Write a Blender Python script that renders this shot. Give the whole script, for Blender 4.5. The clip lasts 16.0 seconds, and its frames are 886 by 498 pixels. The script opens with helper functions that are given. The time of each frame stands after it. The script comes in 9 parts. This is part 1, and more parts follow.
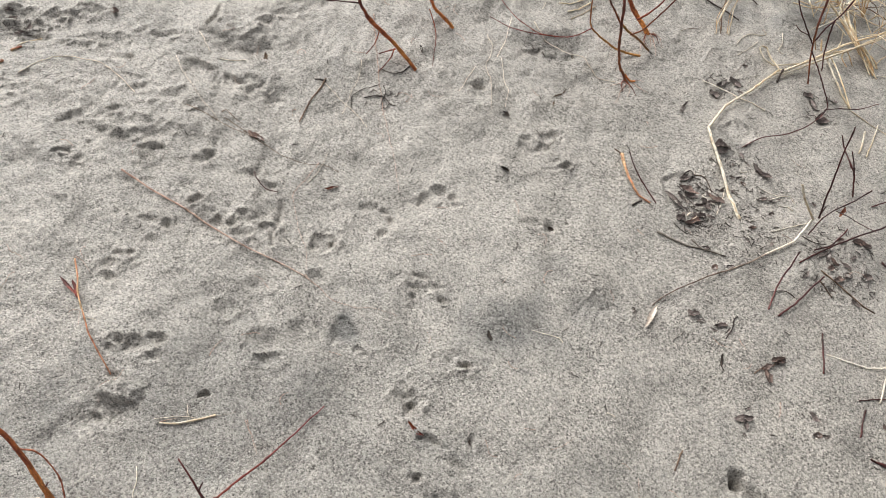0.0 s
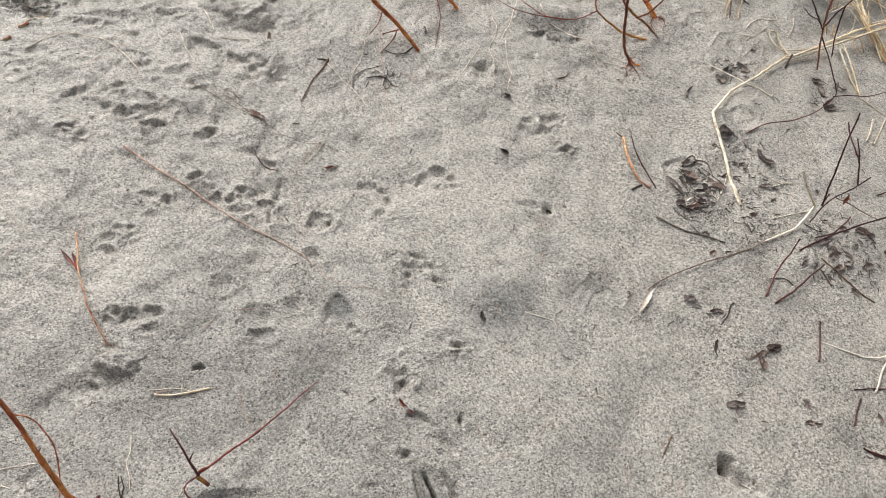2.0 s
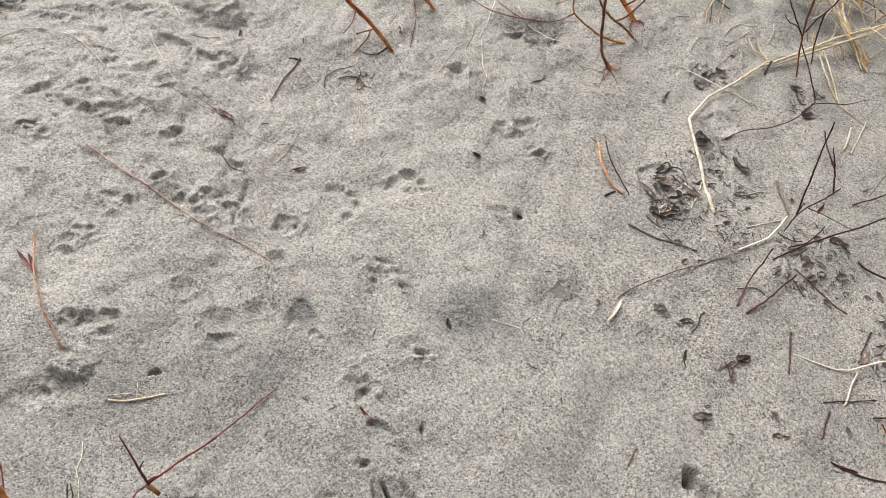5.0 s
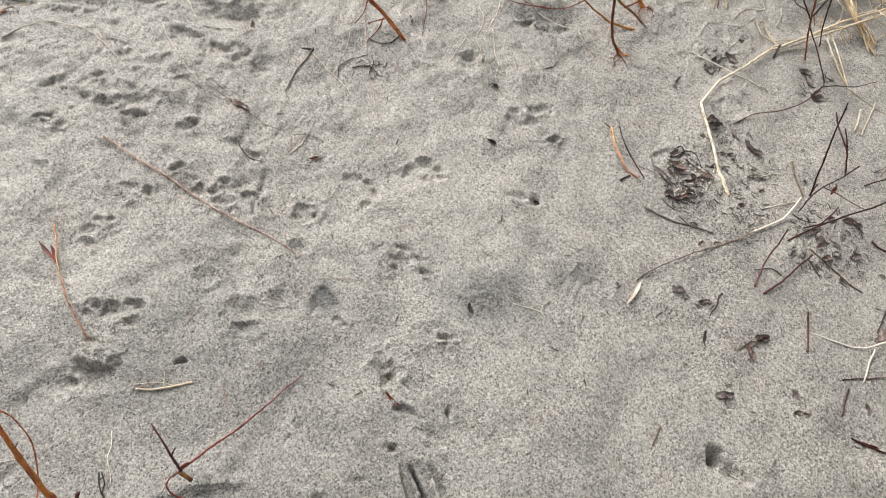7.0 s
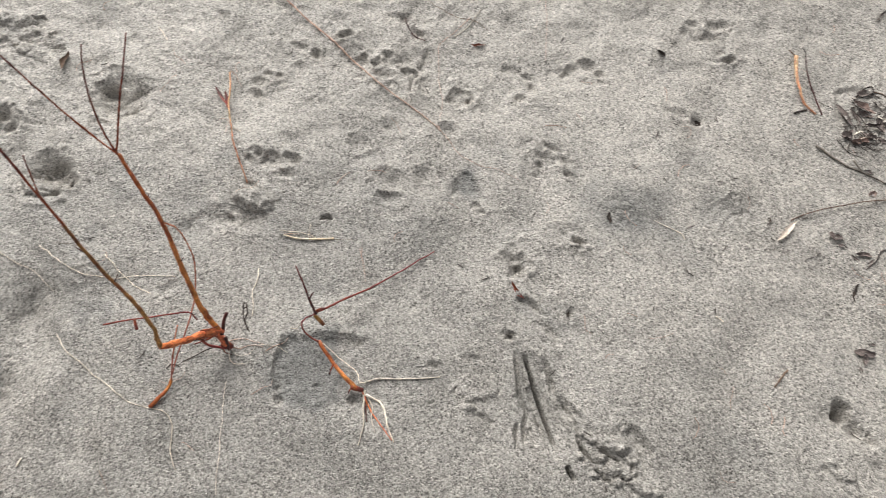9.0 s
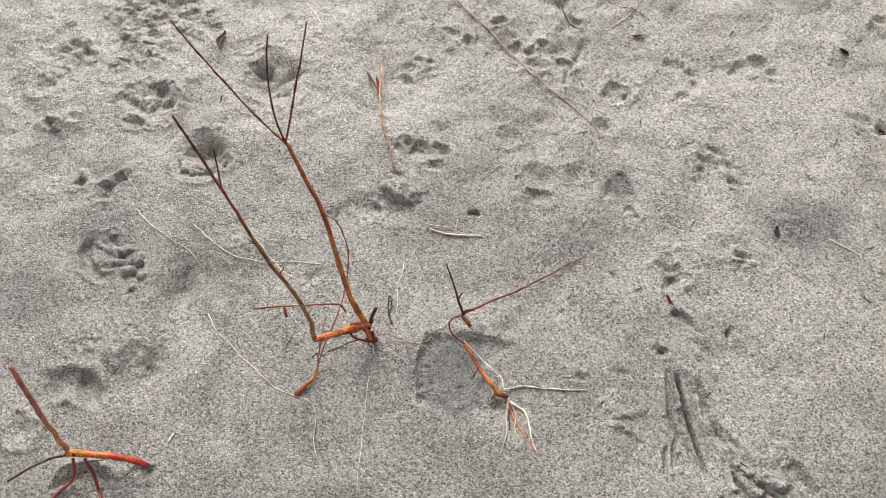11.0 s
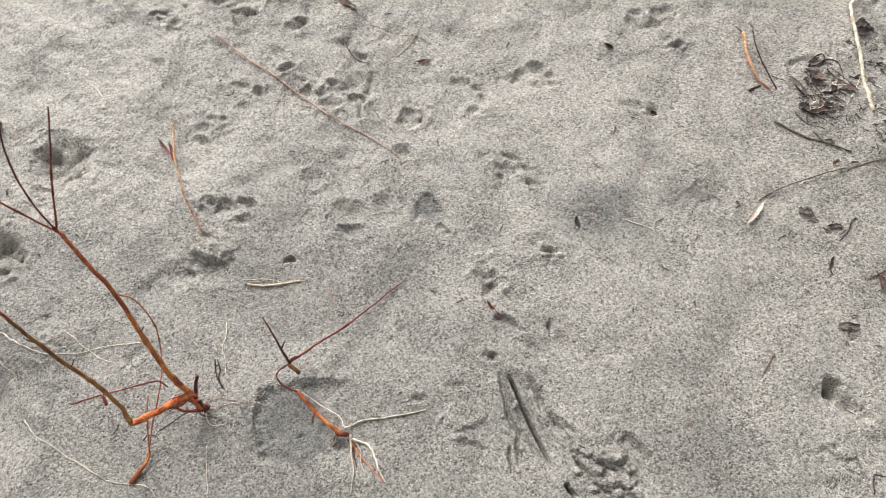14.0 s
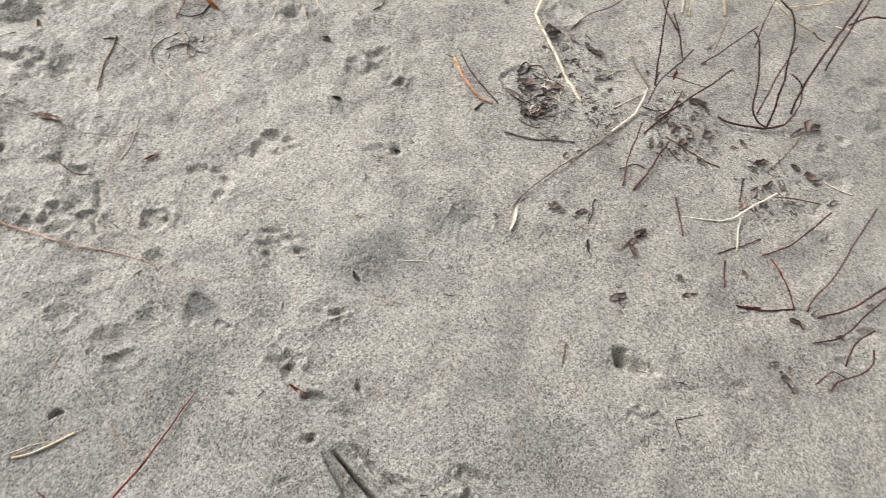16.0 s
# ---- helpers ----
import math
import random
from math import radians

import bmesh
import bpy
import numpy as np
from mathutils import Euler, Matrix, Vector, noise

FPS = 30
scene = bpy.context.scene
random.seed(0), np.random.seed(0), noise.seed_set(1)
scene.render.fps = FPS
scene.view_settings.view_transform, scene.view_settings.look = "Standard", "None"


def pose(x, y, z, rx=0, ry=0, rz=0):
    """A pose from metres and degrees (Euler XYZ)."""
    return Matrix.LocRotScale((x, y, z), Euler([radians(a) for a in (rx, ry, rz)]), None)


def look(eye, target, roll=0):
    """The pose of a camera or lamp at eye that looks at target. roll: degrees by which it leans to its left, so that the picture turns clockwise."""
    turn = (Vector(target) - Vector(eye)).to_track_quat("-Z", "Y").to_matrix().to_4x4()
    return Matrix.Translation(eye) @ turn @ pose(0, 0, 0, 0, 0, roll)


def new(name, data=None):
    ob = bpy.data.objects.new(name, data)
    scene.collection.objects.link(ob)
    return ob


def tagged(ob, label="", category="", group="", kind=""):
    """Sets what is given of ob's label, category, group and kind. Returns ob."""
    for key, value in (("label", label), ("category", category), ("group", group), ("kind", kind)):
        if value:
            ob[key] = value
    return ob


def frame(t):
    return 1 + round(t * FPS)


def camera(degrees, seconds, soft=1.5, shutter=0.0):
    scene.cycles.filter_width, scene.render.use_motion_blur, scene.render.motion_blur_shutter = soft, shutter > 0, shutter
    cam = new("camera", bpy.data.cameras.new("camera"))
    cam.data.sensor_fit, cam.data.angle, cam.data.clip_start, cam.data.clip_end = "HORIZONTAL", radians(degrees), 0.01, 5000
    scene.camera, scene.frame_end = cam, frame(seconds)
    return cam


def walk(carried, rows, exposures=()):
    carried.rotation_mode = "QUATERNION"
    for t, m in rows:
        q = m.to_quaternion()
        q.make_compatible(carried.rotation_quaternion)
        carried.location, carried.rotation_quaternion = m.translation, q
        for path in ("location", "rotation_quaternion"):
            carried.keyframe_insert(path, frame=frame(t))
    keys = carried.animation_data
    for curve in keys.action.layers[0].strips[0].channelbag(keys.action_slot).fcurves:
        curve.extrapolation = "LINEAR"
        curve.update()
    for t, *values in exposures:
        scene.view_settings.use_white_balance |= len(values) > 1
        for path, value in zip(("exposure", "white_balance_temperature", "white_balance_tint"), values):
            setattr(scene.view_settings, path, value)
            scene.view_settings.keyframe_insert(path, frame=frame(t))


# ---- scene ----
cam = camera(64.87, 16.0, 0.5, 0.25)

PATH = [
    (0, look((0.0000, 0.0000, 1.3495), (0.0000, 0.8310, 0), 13.80)),
    (0.5, look((0.0236, -0.0093, 1.3562), (0.0242, 0.8236, 0), 14.51)),
    (1, look((0.0656, -0.0054, 1.3541), (0.0507, 0.8106, 0), 14.13)),
    (1.5, look((0.0771, 0.0017, 1.3528), (0.0501, 0.8014, 0), 13.47)),
    (2, look((0.0497, -0.0035, 1.3547), (0.0192, 0.7844, 0), 12.91)),
    (2.5, look((0.0297, 0.0084, 1.3431), (0.0049, 0.7781, 0), 12.74)),
    (3, look((0.0323, 0.0187, 1.3308), (0.0214, 0.7733, 0), 13.37)),
    (3.5, look((0.0537, 0.0273, 1.3363), (0.0567, 0.7770, 0), 14.54)),
    (4, look((0.0838, 0.0296, 1.3354), (0.0877, 0.7764, 0), 15.17)),
    (4.5, look((0.1037, 0.0376, 1.3403), (0.0962, 0.7918, 0), 15.04)),
    (4.7, look((0.1060, 0.0374, 1.3487), (0.0900, 0.8084, 0), 14.67)),
    (6.8, look((0.0530, 0.0088, 1.3426), (0.0407, 0.8077, 0), 13.75)),
    (7, look((0.0558, -0.0000, 1.3357), (0.0523, 0.7713, 0), 14.42)),
    (7.5, look((0.0633, -0.0158, 1.3228), (0.0639, 0.6860, 0), 15.72)),
    (8, look((0.0590, -0.0363, 1.3131), (0.0332, 0.5979, 0), 15.76)),
    (8.5, look((0.0599, -0.0538, 1.3097), (-0.0229, 0.5218, 0), 13.60)),
    (9, look((0.0323, -0.0763, 1.3084), (-0.1395, 0.4270, 0), 7.42)),
    (9.5, look((-0.0539, -0.0863, 1.2971), (-0.2903, 0.3447, 0), 1.64)),
    (9.7, look((-0.0867, -0.0946, 1.2965), (-0.3496, 0.3138, 0), -0.99)),
    (11.8, look((-0.1134, -0.0463, 1.2694), (-0.3903, 0.3160, 0), -7.56)),
    (12, look((-0.1019, -0.0356, 1.2689), (-0.3636, 0.3304, 0), -6.87)),
    (12.5, look((-0.0692, -0.0269, 1.2644), (-0.2879, 0.3487, 0), -4.27)),
    (13, look((-0.0333, -0.0194, 1.2730), (-0.2216, 0.3780, 0), -1.87)),
    (13.5, look((0.0042, -0.0157, 1.2833), (-0.1595, 0.4270, 0), 0.85)),
    (14, look((0.0348, -0.0035, 1.2999), (-0.1015, 0.5017, 0), 3.40)),
    (14.5, look((0.0550, 0.0107, 1.3109), (-0.0294, 0.5735, 0), 6.66)),
    (15, look((0.0873, 0.0276, 1.3098), (0.0855, 0.6375, 0), 10.72)),
    (15.5, look((0.0886, 0.0452, 1.3007), (0.1960, 0.6802, 0), 14.99)),
    (16, look((0.0792, 0.0569, 1.3079), (0.3254, 0.7114, 0), 18.96)),
]
walk(cam, PATH, [(0, -0.30), (16, -0.24)])

# ---- world and sun: bright overcast sky, lightest toward the far left ----
SUN_TURN, SUN_RISE = -45.0, 38.0     # degrees from +y toward +x, degrees above the horizon
world = bpy.data.worlds.new("overcast_sky")
scene.world = world
world.use_nodes = True
wt = world.node_tree
sky = wt.nodes.new("ShaderNodeTexSky")
sky.sky_type = "NISHITA"
sky.sun_disc = False
sky.sun_elevation = radians(SUN_RISE)
sky.sun_rotation = radians(SUN_TURN)
sky.dust_density = 6.0
sky.air_density = 1.0
pale = wt.nodes.new("ShaderNodeHueSaturation")
pale.inputs["Saturation"].default_value = 0.12
wt.links.new(sky.outputs["Color"], pale.inputs["Color"])
wt.links.new(pale.outputs["Color"], wt.nodes["Background"].inputs["Color"])
wt.nodes["Background"].inputs["Strength"].default_value = 0.145

lamp = bpy.data.lights.new("sun", "SUN")
lamp.energy = 2.5
lamp.angle = radians(45)
lamp.color = (1.0, 0.96, 0.90)
sun = new("sun", lamp)
sun_from = Vector((math.sin(radians(SUN_TURN)) * math.cos(radians(SUN_RISE)), math.cos(radians(SUN_TURN)) * math.cos(radians(SUN_RISE)), math.sin(radians(SUN_RISE))))
sun.matrix_world = look(sun_from * 20, (0, 0, 0))


# ---- materials ----
def nodes_of(name):
    m = bpy.data.materials.new(name)
    m.use_nodes = True
    return m, m.node_tree, m.node_tree.nodes, m.node_tree.nodes["Principled BSDF"]


def wire(t, a, b):
    t.links.new(a, b)


def noise_node(t, vec, scale, detail=2.0, rough=0.5):
    n = t.nodes.new("ShaderNodeTexNoise")
    n.inputs["Scale"].default_value, n.inputs["Detail"].default_value, n.inputs["Roughness"].default_value = scale, detail, rough
    if vec is not None:
        wire(t, vec, n.inputs["Vector"])
    return n.outputs["Fac"]


def spread(t, val, a, b, lo, hi):
    n = t.nodes.new("ShaderNodeMapRange")
    for key, v in (("From Min", a), ("From Max", b), ("To Min", lo), ("To Max", hi)):
        n.inputs[key].default_value = v
    wire(t, val, n.inputs["Value"])
    return n.outputs["Result"]


def sums(t, op, a, b):
    n = t.nodes.new("ShaderNodeMath")
    n.operation = op
    for i, v in enumerate((a, b)):
        if isinstance(v, (int, float)):
            n.inputs[i].default_value = v
        else:
            wire(t, v, n.inputs[i])
    return n.outputs[0]


def blend(t, fac, a, b, kind="MIX"):
    n = t.nodes.new("ShaderNodeMix")
    n.data_type, n.blend_type = "RGBA", kind
    for key, v in ((0, fac), (6, a), (7, b)):
        if isinstance(v, (int, float)):
            n.inputs[key].default_value = v
        elif isinstance(v, tuple):
            n.inputs[key].default_value = (*v, 1)
        else:
            wire(t, v, n.inputs[key])
    return n.outputs[2]


def make_sand():
    """Coarse grey sand: grains of many tones a few millimetres across, dark specks for the shaded pits between them,
    damp patches and painted shade.
    """
    m, t, n, p = nodes_of("grey_river_sand")
    flat = n.new("ShaderNodeTexCoord").outputs["Object"]
    warp = n.new("ShaderNodeTexNoise")
    warp.inputs["Scale"].default_value, warp.inputs["Detail"].default_value = 170, 2
    wire(t, flat, warp.inputs["Vector"])
    shift = n.new("ShaderNodeVectorMath")
    shift.operation = "MULTIPLY_ADD"
    wire(t, warp.outputs["Color"], shift.inputs[0])
    shift.inputs[1].default_value = (0.0018, 0.0018, 0.0018)
    wire(t, flat, shift.inputs[2])
    co = shift.outputs[0]

    def cells(scale):
        v = n.new("ShaderNodeTexVoronoi")
        v.inputs["Scale"].default_value = scale
        wire(t, co, v.inputs["Vector"])
        k = n.new("ShaderNodeSeparateColor")
        wire(t, v.outputs["Color"], k.inputs["Color"])
        return v.outputs["Distance"], k.outputs[0]

    dist, tint = cells(400)
    dist2, tint2 = cells(235)
    grain = noise_node(t, flat, 700, 2, 0.6)
    clump = noise_node(t, flat, 150, 3, 0.65)
    patch = noise_node(t, co, 14, 3, 0.55)
    wide = noise_node(t, co, 1.7, 3, 0.5)
    tone = sums(t, "ADD", spread(t, tint, 0, 1, -0.33, 0.33), spread(t, tint2, 0, 1, -0.24, 0.24))
    for val, amount in ((grain, 0.16), (clump, 0.12), (patch, 0.10), (wide, 0.08)):
        tone = sums(t, "ADD", tone, spread(t, val, 0.3, 0.7, -amount, amount))
    col = blend(t, spread(t, tone, -0.62, 0.62, 0, 1), (0.10, 0.092, 0.080), (0.735, 0.692, 0.627))
    # dark specks put the shade of pits between grains into the colour
    far, which = cells(155)
    speck = sums(t, "MULTIPLY", spread(t, far, 0.16, 0.34, 1, 0), spread(t, which, 0.52, 0.62, 0, 1))
    col = blend(t, sums(t, "MULTIPLY", speck, 0.85), col, (0.05, 0.042, 0.036))
    # damp patches and painted shade both multiply the sand colour down
    dark_att = n.new("ShaderNodeAttribute")
    dark_att.attribute_name = "damp_shade"
    darkening = sums(t, "MULTIPLY", dark_att.outputs["Fac"], spread(t, patch, 0.3, 0.7, 0.6, 1.1))
    col = blend(t, darkening, col, (0.42, 0.44, 0.455), "MULTIPLY")
    wire(t, col, p.inputs["Base Color"])
    wire(t, spread(t, tint2, 0, 1, 0.32, 0.55), p.inputs["Roughness"])
    p.inputs["Specular IOR Level"].default_value = 0.6
    hgt = sums(t, "ADD", sums(t, "MULTIPLY", spread(t, dist, 0, 0.6, 1, 0), 0.4), sums(t, "MULTIPLY", tint, 0.3))
    hgt = sums(t, "ADD", hgt, sums(t, "MULTIPLY", spread(t, dist2, 0, 0.6, 1, 0), 0.6))
    lump, size = cells(290)
    hgt = sums(t, "ADD", hgt, sums(t, "MULTIPLY", spread(t, lump, 0, 0.7, 1, 0), sums(t, "ADD", sums(t, "MULTIPLY", size, 1.1), 0.4)))
    hgt = sums(t, "ADD", hgt, sums(t, "MULTIPLY", clump, 0.8))
    b1 = n.new("ShaderNodeBump")
    b1.inputs["Strength"].default_value, b1.inputs["Distance"].default_value = 1.0, 0.0010
    wire(t, hgt, b1.inputs["Height"])
    wire(t, b1.outputs["Normal"], p.inputs["Normal"])
    return m


def make_bark(name, start, end, rough=0.55, streak=0.35, turn=(0.35, 0.65), third=None):
    """Bark, straw or leaf whose colour runs from one end of a piece to the other, streaked along its grain and dark at its knots."""
    m, t, n, p = nodes_of(name)

    def own(what, out):
        att = n.new("ShaderNodeAttribute")
        att.attribute_name = what
        return att.outputs[out]

    grain = own("grain", "Vector")
    co = n.new("ShaderNodeTexCoord").outputs["Object"]
    blot = noise_node(t, co, 60, 3, 0.65)
    fine = noise_node(t, grain, 420, 4, 0.7)
    crust = noise_node(t, co, 340, 3, 0.7)
    place = sums(t, "ADD", own("along", "Fac"), spread(t, blot, 0.25, 0.75, -0.3, 0.3))
    col = blend(t, spread(t, place, turn[0], turn[1], 0, 1), start, end)
    if third:
        col = blend(t, spread(t, noise_node(t, grain, 120, 3, 0.65), 0.47, 0.60, 0, 0.85), col, third)
    shade = sums(t, "ADD", spread(t, fine, 0.3, 0.7, 1 - 1.35 * streak, 1 + 1.35 * streak), spread(t, blot, 0.3, 0.7, -0.22, 0.22))
    shade = sums(t, "ADD", shade, spread(t, crust, 0.3, 0.7, -0.25, 0.25))
    shade = sums(t, "MULTIPLY", shade, spread(t, own("knot", "Fac"), 0, 1, 1, 0.45))
    info = n.new("ShaderNodeObjectInfo")
    shade = sums(t, "MULTIPLY", shade, spread(t, info.outputs["Random"], 0, 1, 0.75, 1.25))
    shade = sums(t, "MAXIMUM", shade, 0.12)
    grey = n.new("ShaderNodeCombineColor")
    for i in range(3):
        wire(t, shade, grey.inputs[i])
    wire(t, blend(t, 1.0, col, grey.outputs[0], "MULTIPLY"), p.inputs["Base Color"])
    wire(t, spread(t, crust, 0.3, 0.7, rough - 0.12, rough + 0.15), p.inputs["Roughness"])
    b = n.new("ShaderNodeBump")
    b.inputs["Strength"].default_value, b.inputs["Distance"].default_value = 0.7, 0.0009
    wire(t, sums(t, "ADD", fine, sums(t, "MULTIPLY", crust, 0.6)), b.inputs["Height"])
    wire(t, b.outputs["Normal"], p.inputs["Normal"])
    return m


SAND = make_sand()
ORANGE = make_bark("orange_peeled_bark", (0.86, 0.25, 0.08), (0.74, 0.19, 0.08), 0.36, 0.4, third=(0.28, 0.045, 0.022))
ORANGERED = make_bark("orange_red_bark", (0.80, 0.30, 0.07), (0.56, 0.15, 0.04), 0.38, 0.4, third=(0.30, 0.06, 0.022))
RUST = make_bark("rust_bark", (0.30, 0.062, 0.022), (0.15, 0.030, 0.020), 0.42, 0.5)
SAPLING = make_bark("red_brown_sapling_bark", (0.26, 0.085, 0.030), (0.14, 0.034, 0.022), 0.42, 0.5, third=(0.10, 0.025, 0.016))
RED = make_bark("wine_red_bark", (0.32, 0.062, 0.040), (0.26, 0.050, 0.050), 0.42, 0.4)
DARKRED = make_bark("dark_red_bark", (0.058, 0.018, 0.016), (0.095, 0.024, 0.021), 0.42, 0.5)
OLIVERUST = make_bark("olive_brown_bark", (0.54, 0.25, 0.065), (0.24, 0.08, 0.03), 0.38, 0.4, third=(0.30, 0.15, 0.04))
YELLOWBARK = make_bark("orange_yellow_bark", (0.72, 0.50, 0.27), (0.46, 0.22, 0.12), 0.5, 0.4, third=(0.50, 0.15, 0.08))
FIRE = make_bark("red_yellow_root_bark", (0.85, 0.38, 0.03), (0.62, 0.05, 0.035), 0.3, 0.35, (0.22, 0.55), third=(0.66, 0.16, 0.02))
PINKBARK = make_bark("pink_brown_bark", (0.58, 0.21, 0.12), (0.42, 0.14, 0.10), 0.42, 0.3)
TANTWIG = make_bark("tan_pink_bark", (0.64, 0.43, 0.33), (0.74, 0.56, 0.46), 0.45, 0.3, third=(0.36, 0.19, 0.15))
PINKROOT = make_bark("pinkish_root", (0.56, 0.36, 0.28), (0.66, 0.50, 0.42), 0.55, 0.2)
ROOT = make_bark("pale_root", (0.86, 0.78, 0.66), (0.84, 0.74, 0.62), 0.5, 0.1)
BROWN = make_bark("brown_dry_stem", (0.20, 0.13, 0.085), (0.16, 0.10, 0.068), 0.7)
DARK = make_bark("dark_rotten_bark", (0.055, 0.042, 0.036), (0.075, 0.055, 0.045), 0.75)
STRAW = make_bark("dry_straw", (0.84, 0.77, 0.63), (0.78, 0.66, 0.47), 0.42, 0.2, third=(0.60, 0.45, 0.27))
PALEWOOD = make_bark("whitish_dry_wood", (0.86, 0.80, 0.70), (0.80, 0.72, 0.60), 0.5, 0.15)
GOLDGRASS = make_bark("golden_dry_grass", (0.86, 0.70, 0.46), (0.74, 0.52, 0.29), 0.42, 0.3, third=(0.40, 0.22, 0.10))
LITTER = make_bark("grey_brown_shreds", (0.10, 0.082, 0.073), (0.14, 0.11, 0.098), 0.75)
REEDSTEM = make_bark("weathered_reed_stem", (0.48, 0.37, 0.28), (0.19, 0.115, 0.085), 0.6, 0.5, (0.15, 0.6))
GREYWOOD = make_bark("grey_weathered_wood", (0.27, 0.235, 0.195), (0.20, 0.17, 0.14), 0.8)
DARKLEAF = make_bark("dark_dead_leaf", (0.150, 0.122, 0.112), (0.27, 0.220, 0.200), 0.65)
BROWNLEAF = make_bark("brown_dead_leaf", (0.200, 0.145, 0.125), (0.32, 0.225, 0.190), 0.65)
REDLEAF = make_bark("dark_red_leaf", (0.13, 0.032, 0.028), (0.28, 0.055, 0.038), 0.5)
RUSTLEAF = make_bark("orange_brown_leaf", (0.30, 0.09, 0.03), (0.24, 0.07, 0.03), 0.6)
PALELEAF = make_bark("pale_dry_leaf", (0.58, 0.50, 0.42), (0.66, 0.58, 0.50), 0.6, 0.15)


# ---- the sand: one sheet, finely divided where the camera passes ----
def spaced(*zones):
    """Lines of the sheet: zones of (start, end, step), then ever wider steps out to the horizon."""
    mid = np.concatenate([np.arange(lo, hi - step / 2, step) for lo, hi, step in zones])
    far = 0.004 * np.cumsum(1.28 ** np.arange(1, 42))
    return np.concatenate([(mid[0] - far)[::-1], mid, zones[-1][1] + far])


XS = spaced((-1.66, -1.32, 0.004), (-1.32, 1.36, 0.0027), (1.36, 1.86, 0.004))
YS = spaced((-0.56, 0.85, 0.0025), (0.85, 2.32, 0.0039))
GX, GY = np.meshgrid(XS, YS)
HEIGHT = np.zeros_like(GX)
DAMP_SHADE = np.zeros_like(GX)


def lattice(x, y, size, seed):
    """Smooth value noise, -1 to 1, with features of the given size in metres."""
    table = np.random.RandomState(seed).uniform(-1, 1, (256, 256))
    u, v = x / size + 61.3, y / size + 17.7
    i, j = np.floor(u).astype(int), np.floor(v).astype(int)
    f, g = u - i, v - j
    f, g = f * f * (3 - 2 * f), g * g * (3 - 2 * g)
    at = lambda a, b: table[(i + a) % 256, (j + b) % 256]
    return (at(0, 0) * (1 - f) + at(1, 0) * f) * (1 - g) + (at(0, 1) * (1 - f) + at(1, 1) * f) * g


def window(x, y, reach):
    i0, i1 = np.searchsorted(XS, (x - reach, x + reach))
    j0, j1 = np.searchsorted(YS, (y - reach, y + reach))
    return slice(j0, j1), slice(i0, i1)


def turned(w, x, y, turn):
    c, s = math.cos(radians(turn)), math.sin(radians(turn))
    dx, dy = GX[w] - x, GY[w] - y
    return dx * c + dy * s, dy * c - dx * s


DEEPER = 0.95


def dent(x, y, a, b, turn, depth, rim=0.25, sharp=2):
    """A pressed hollow (or, with a negative depth, a low heap), a and b its half axes.
    Sharp ones have short steep walls and a lit floor, soft ones are bowls."""
    w = window(x, y, 1.5 * max(a, b) + 0.03)
    u, v = turned(w, x, y, turn)
    least = min(a, b)
    if depth < 0.03:
        depth = max(-0.5 * least, min(0.95 * least, depth))
    calm = min(1.0, 0.016 / least)
    wob = 1 + calm * (0.28 * lattice(GX[w], GY[w], 0.019, 5) + 0.24 * lattice(GX[w], GY[w], 0.0085, 6))
    r = np.sqrt((u / a) ** 2 + (v / b) ** 2) * wob
    inside = (1.08 - r) * least
    wall = least * (1.25 if sharp < 1.7 else 0.85)
    if sharp >= 1.7:
        wall = min(wall, (0.005 + 0.7 * abs(depth)) if sharp < 3 else 0.004 + 0.4 * abs(depth))
    s = np.clip(inside / wall, 0, 1)
    s = s * s * (3 - 2 * s)
    lip = np.exp(-((np.maximum(-inside, 0) - 0.003) / 0.006) ** 2) * (inside < 0)
    floor = 1 + 0.30 * lattice(GX[w], GY[w], 0.012, 7) + 0.22 * lattice(GX[w], GY[w], 0.0065, 9)
    floor = 1 + (floor - 1) * min(1.0, 0.009 / abs(depth))
    HEIGHT[w] += DEEPER * depth * (rim * lip * (1 + 0.8 * lattice(GX[w], GY[w], 0.015, 10)) - s * floor)


# Darkens a patch: damp floors, and shade painted under a twig and between reeds.
def damp_shade(x, y, a, b, turn, amount, rim=0, sharp=1):
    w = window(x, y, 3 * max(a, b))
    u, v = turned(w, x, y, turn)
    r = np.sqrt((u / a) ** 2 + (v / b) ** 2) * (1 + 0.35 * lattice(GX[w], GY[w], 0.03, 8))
    DAMP_SHADE[w] = np.maximum(DAMP_SHADE[w], amount * np.exp(-r ** 3))


clods = random.Random(31)


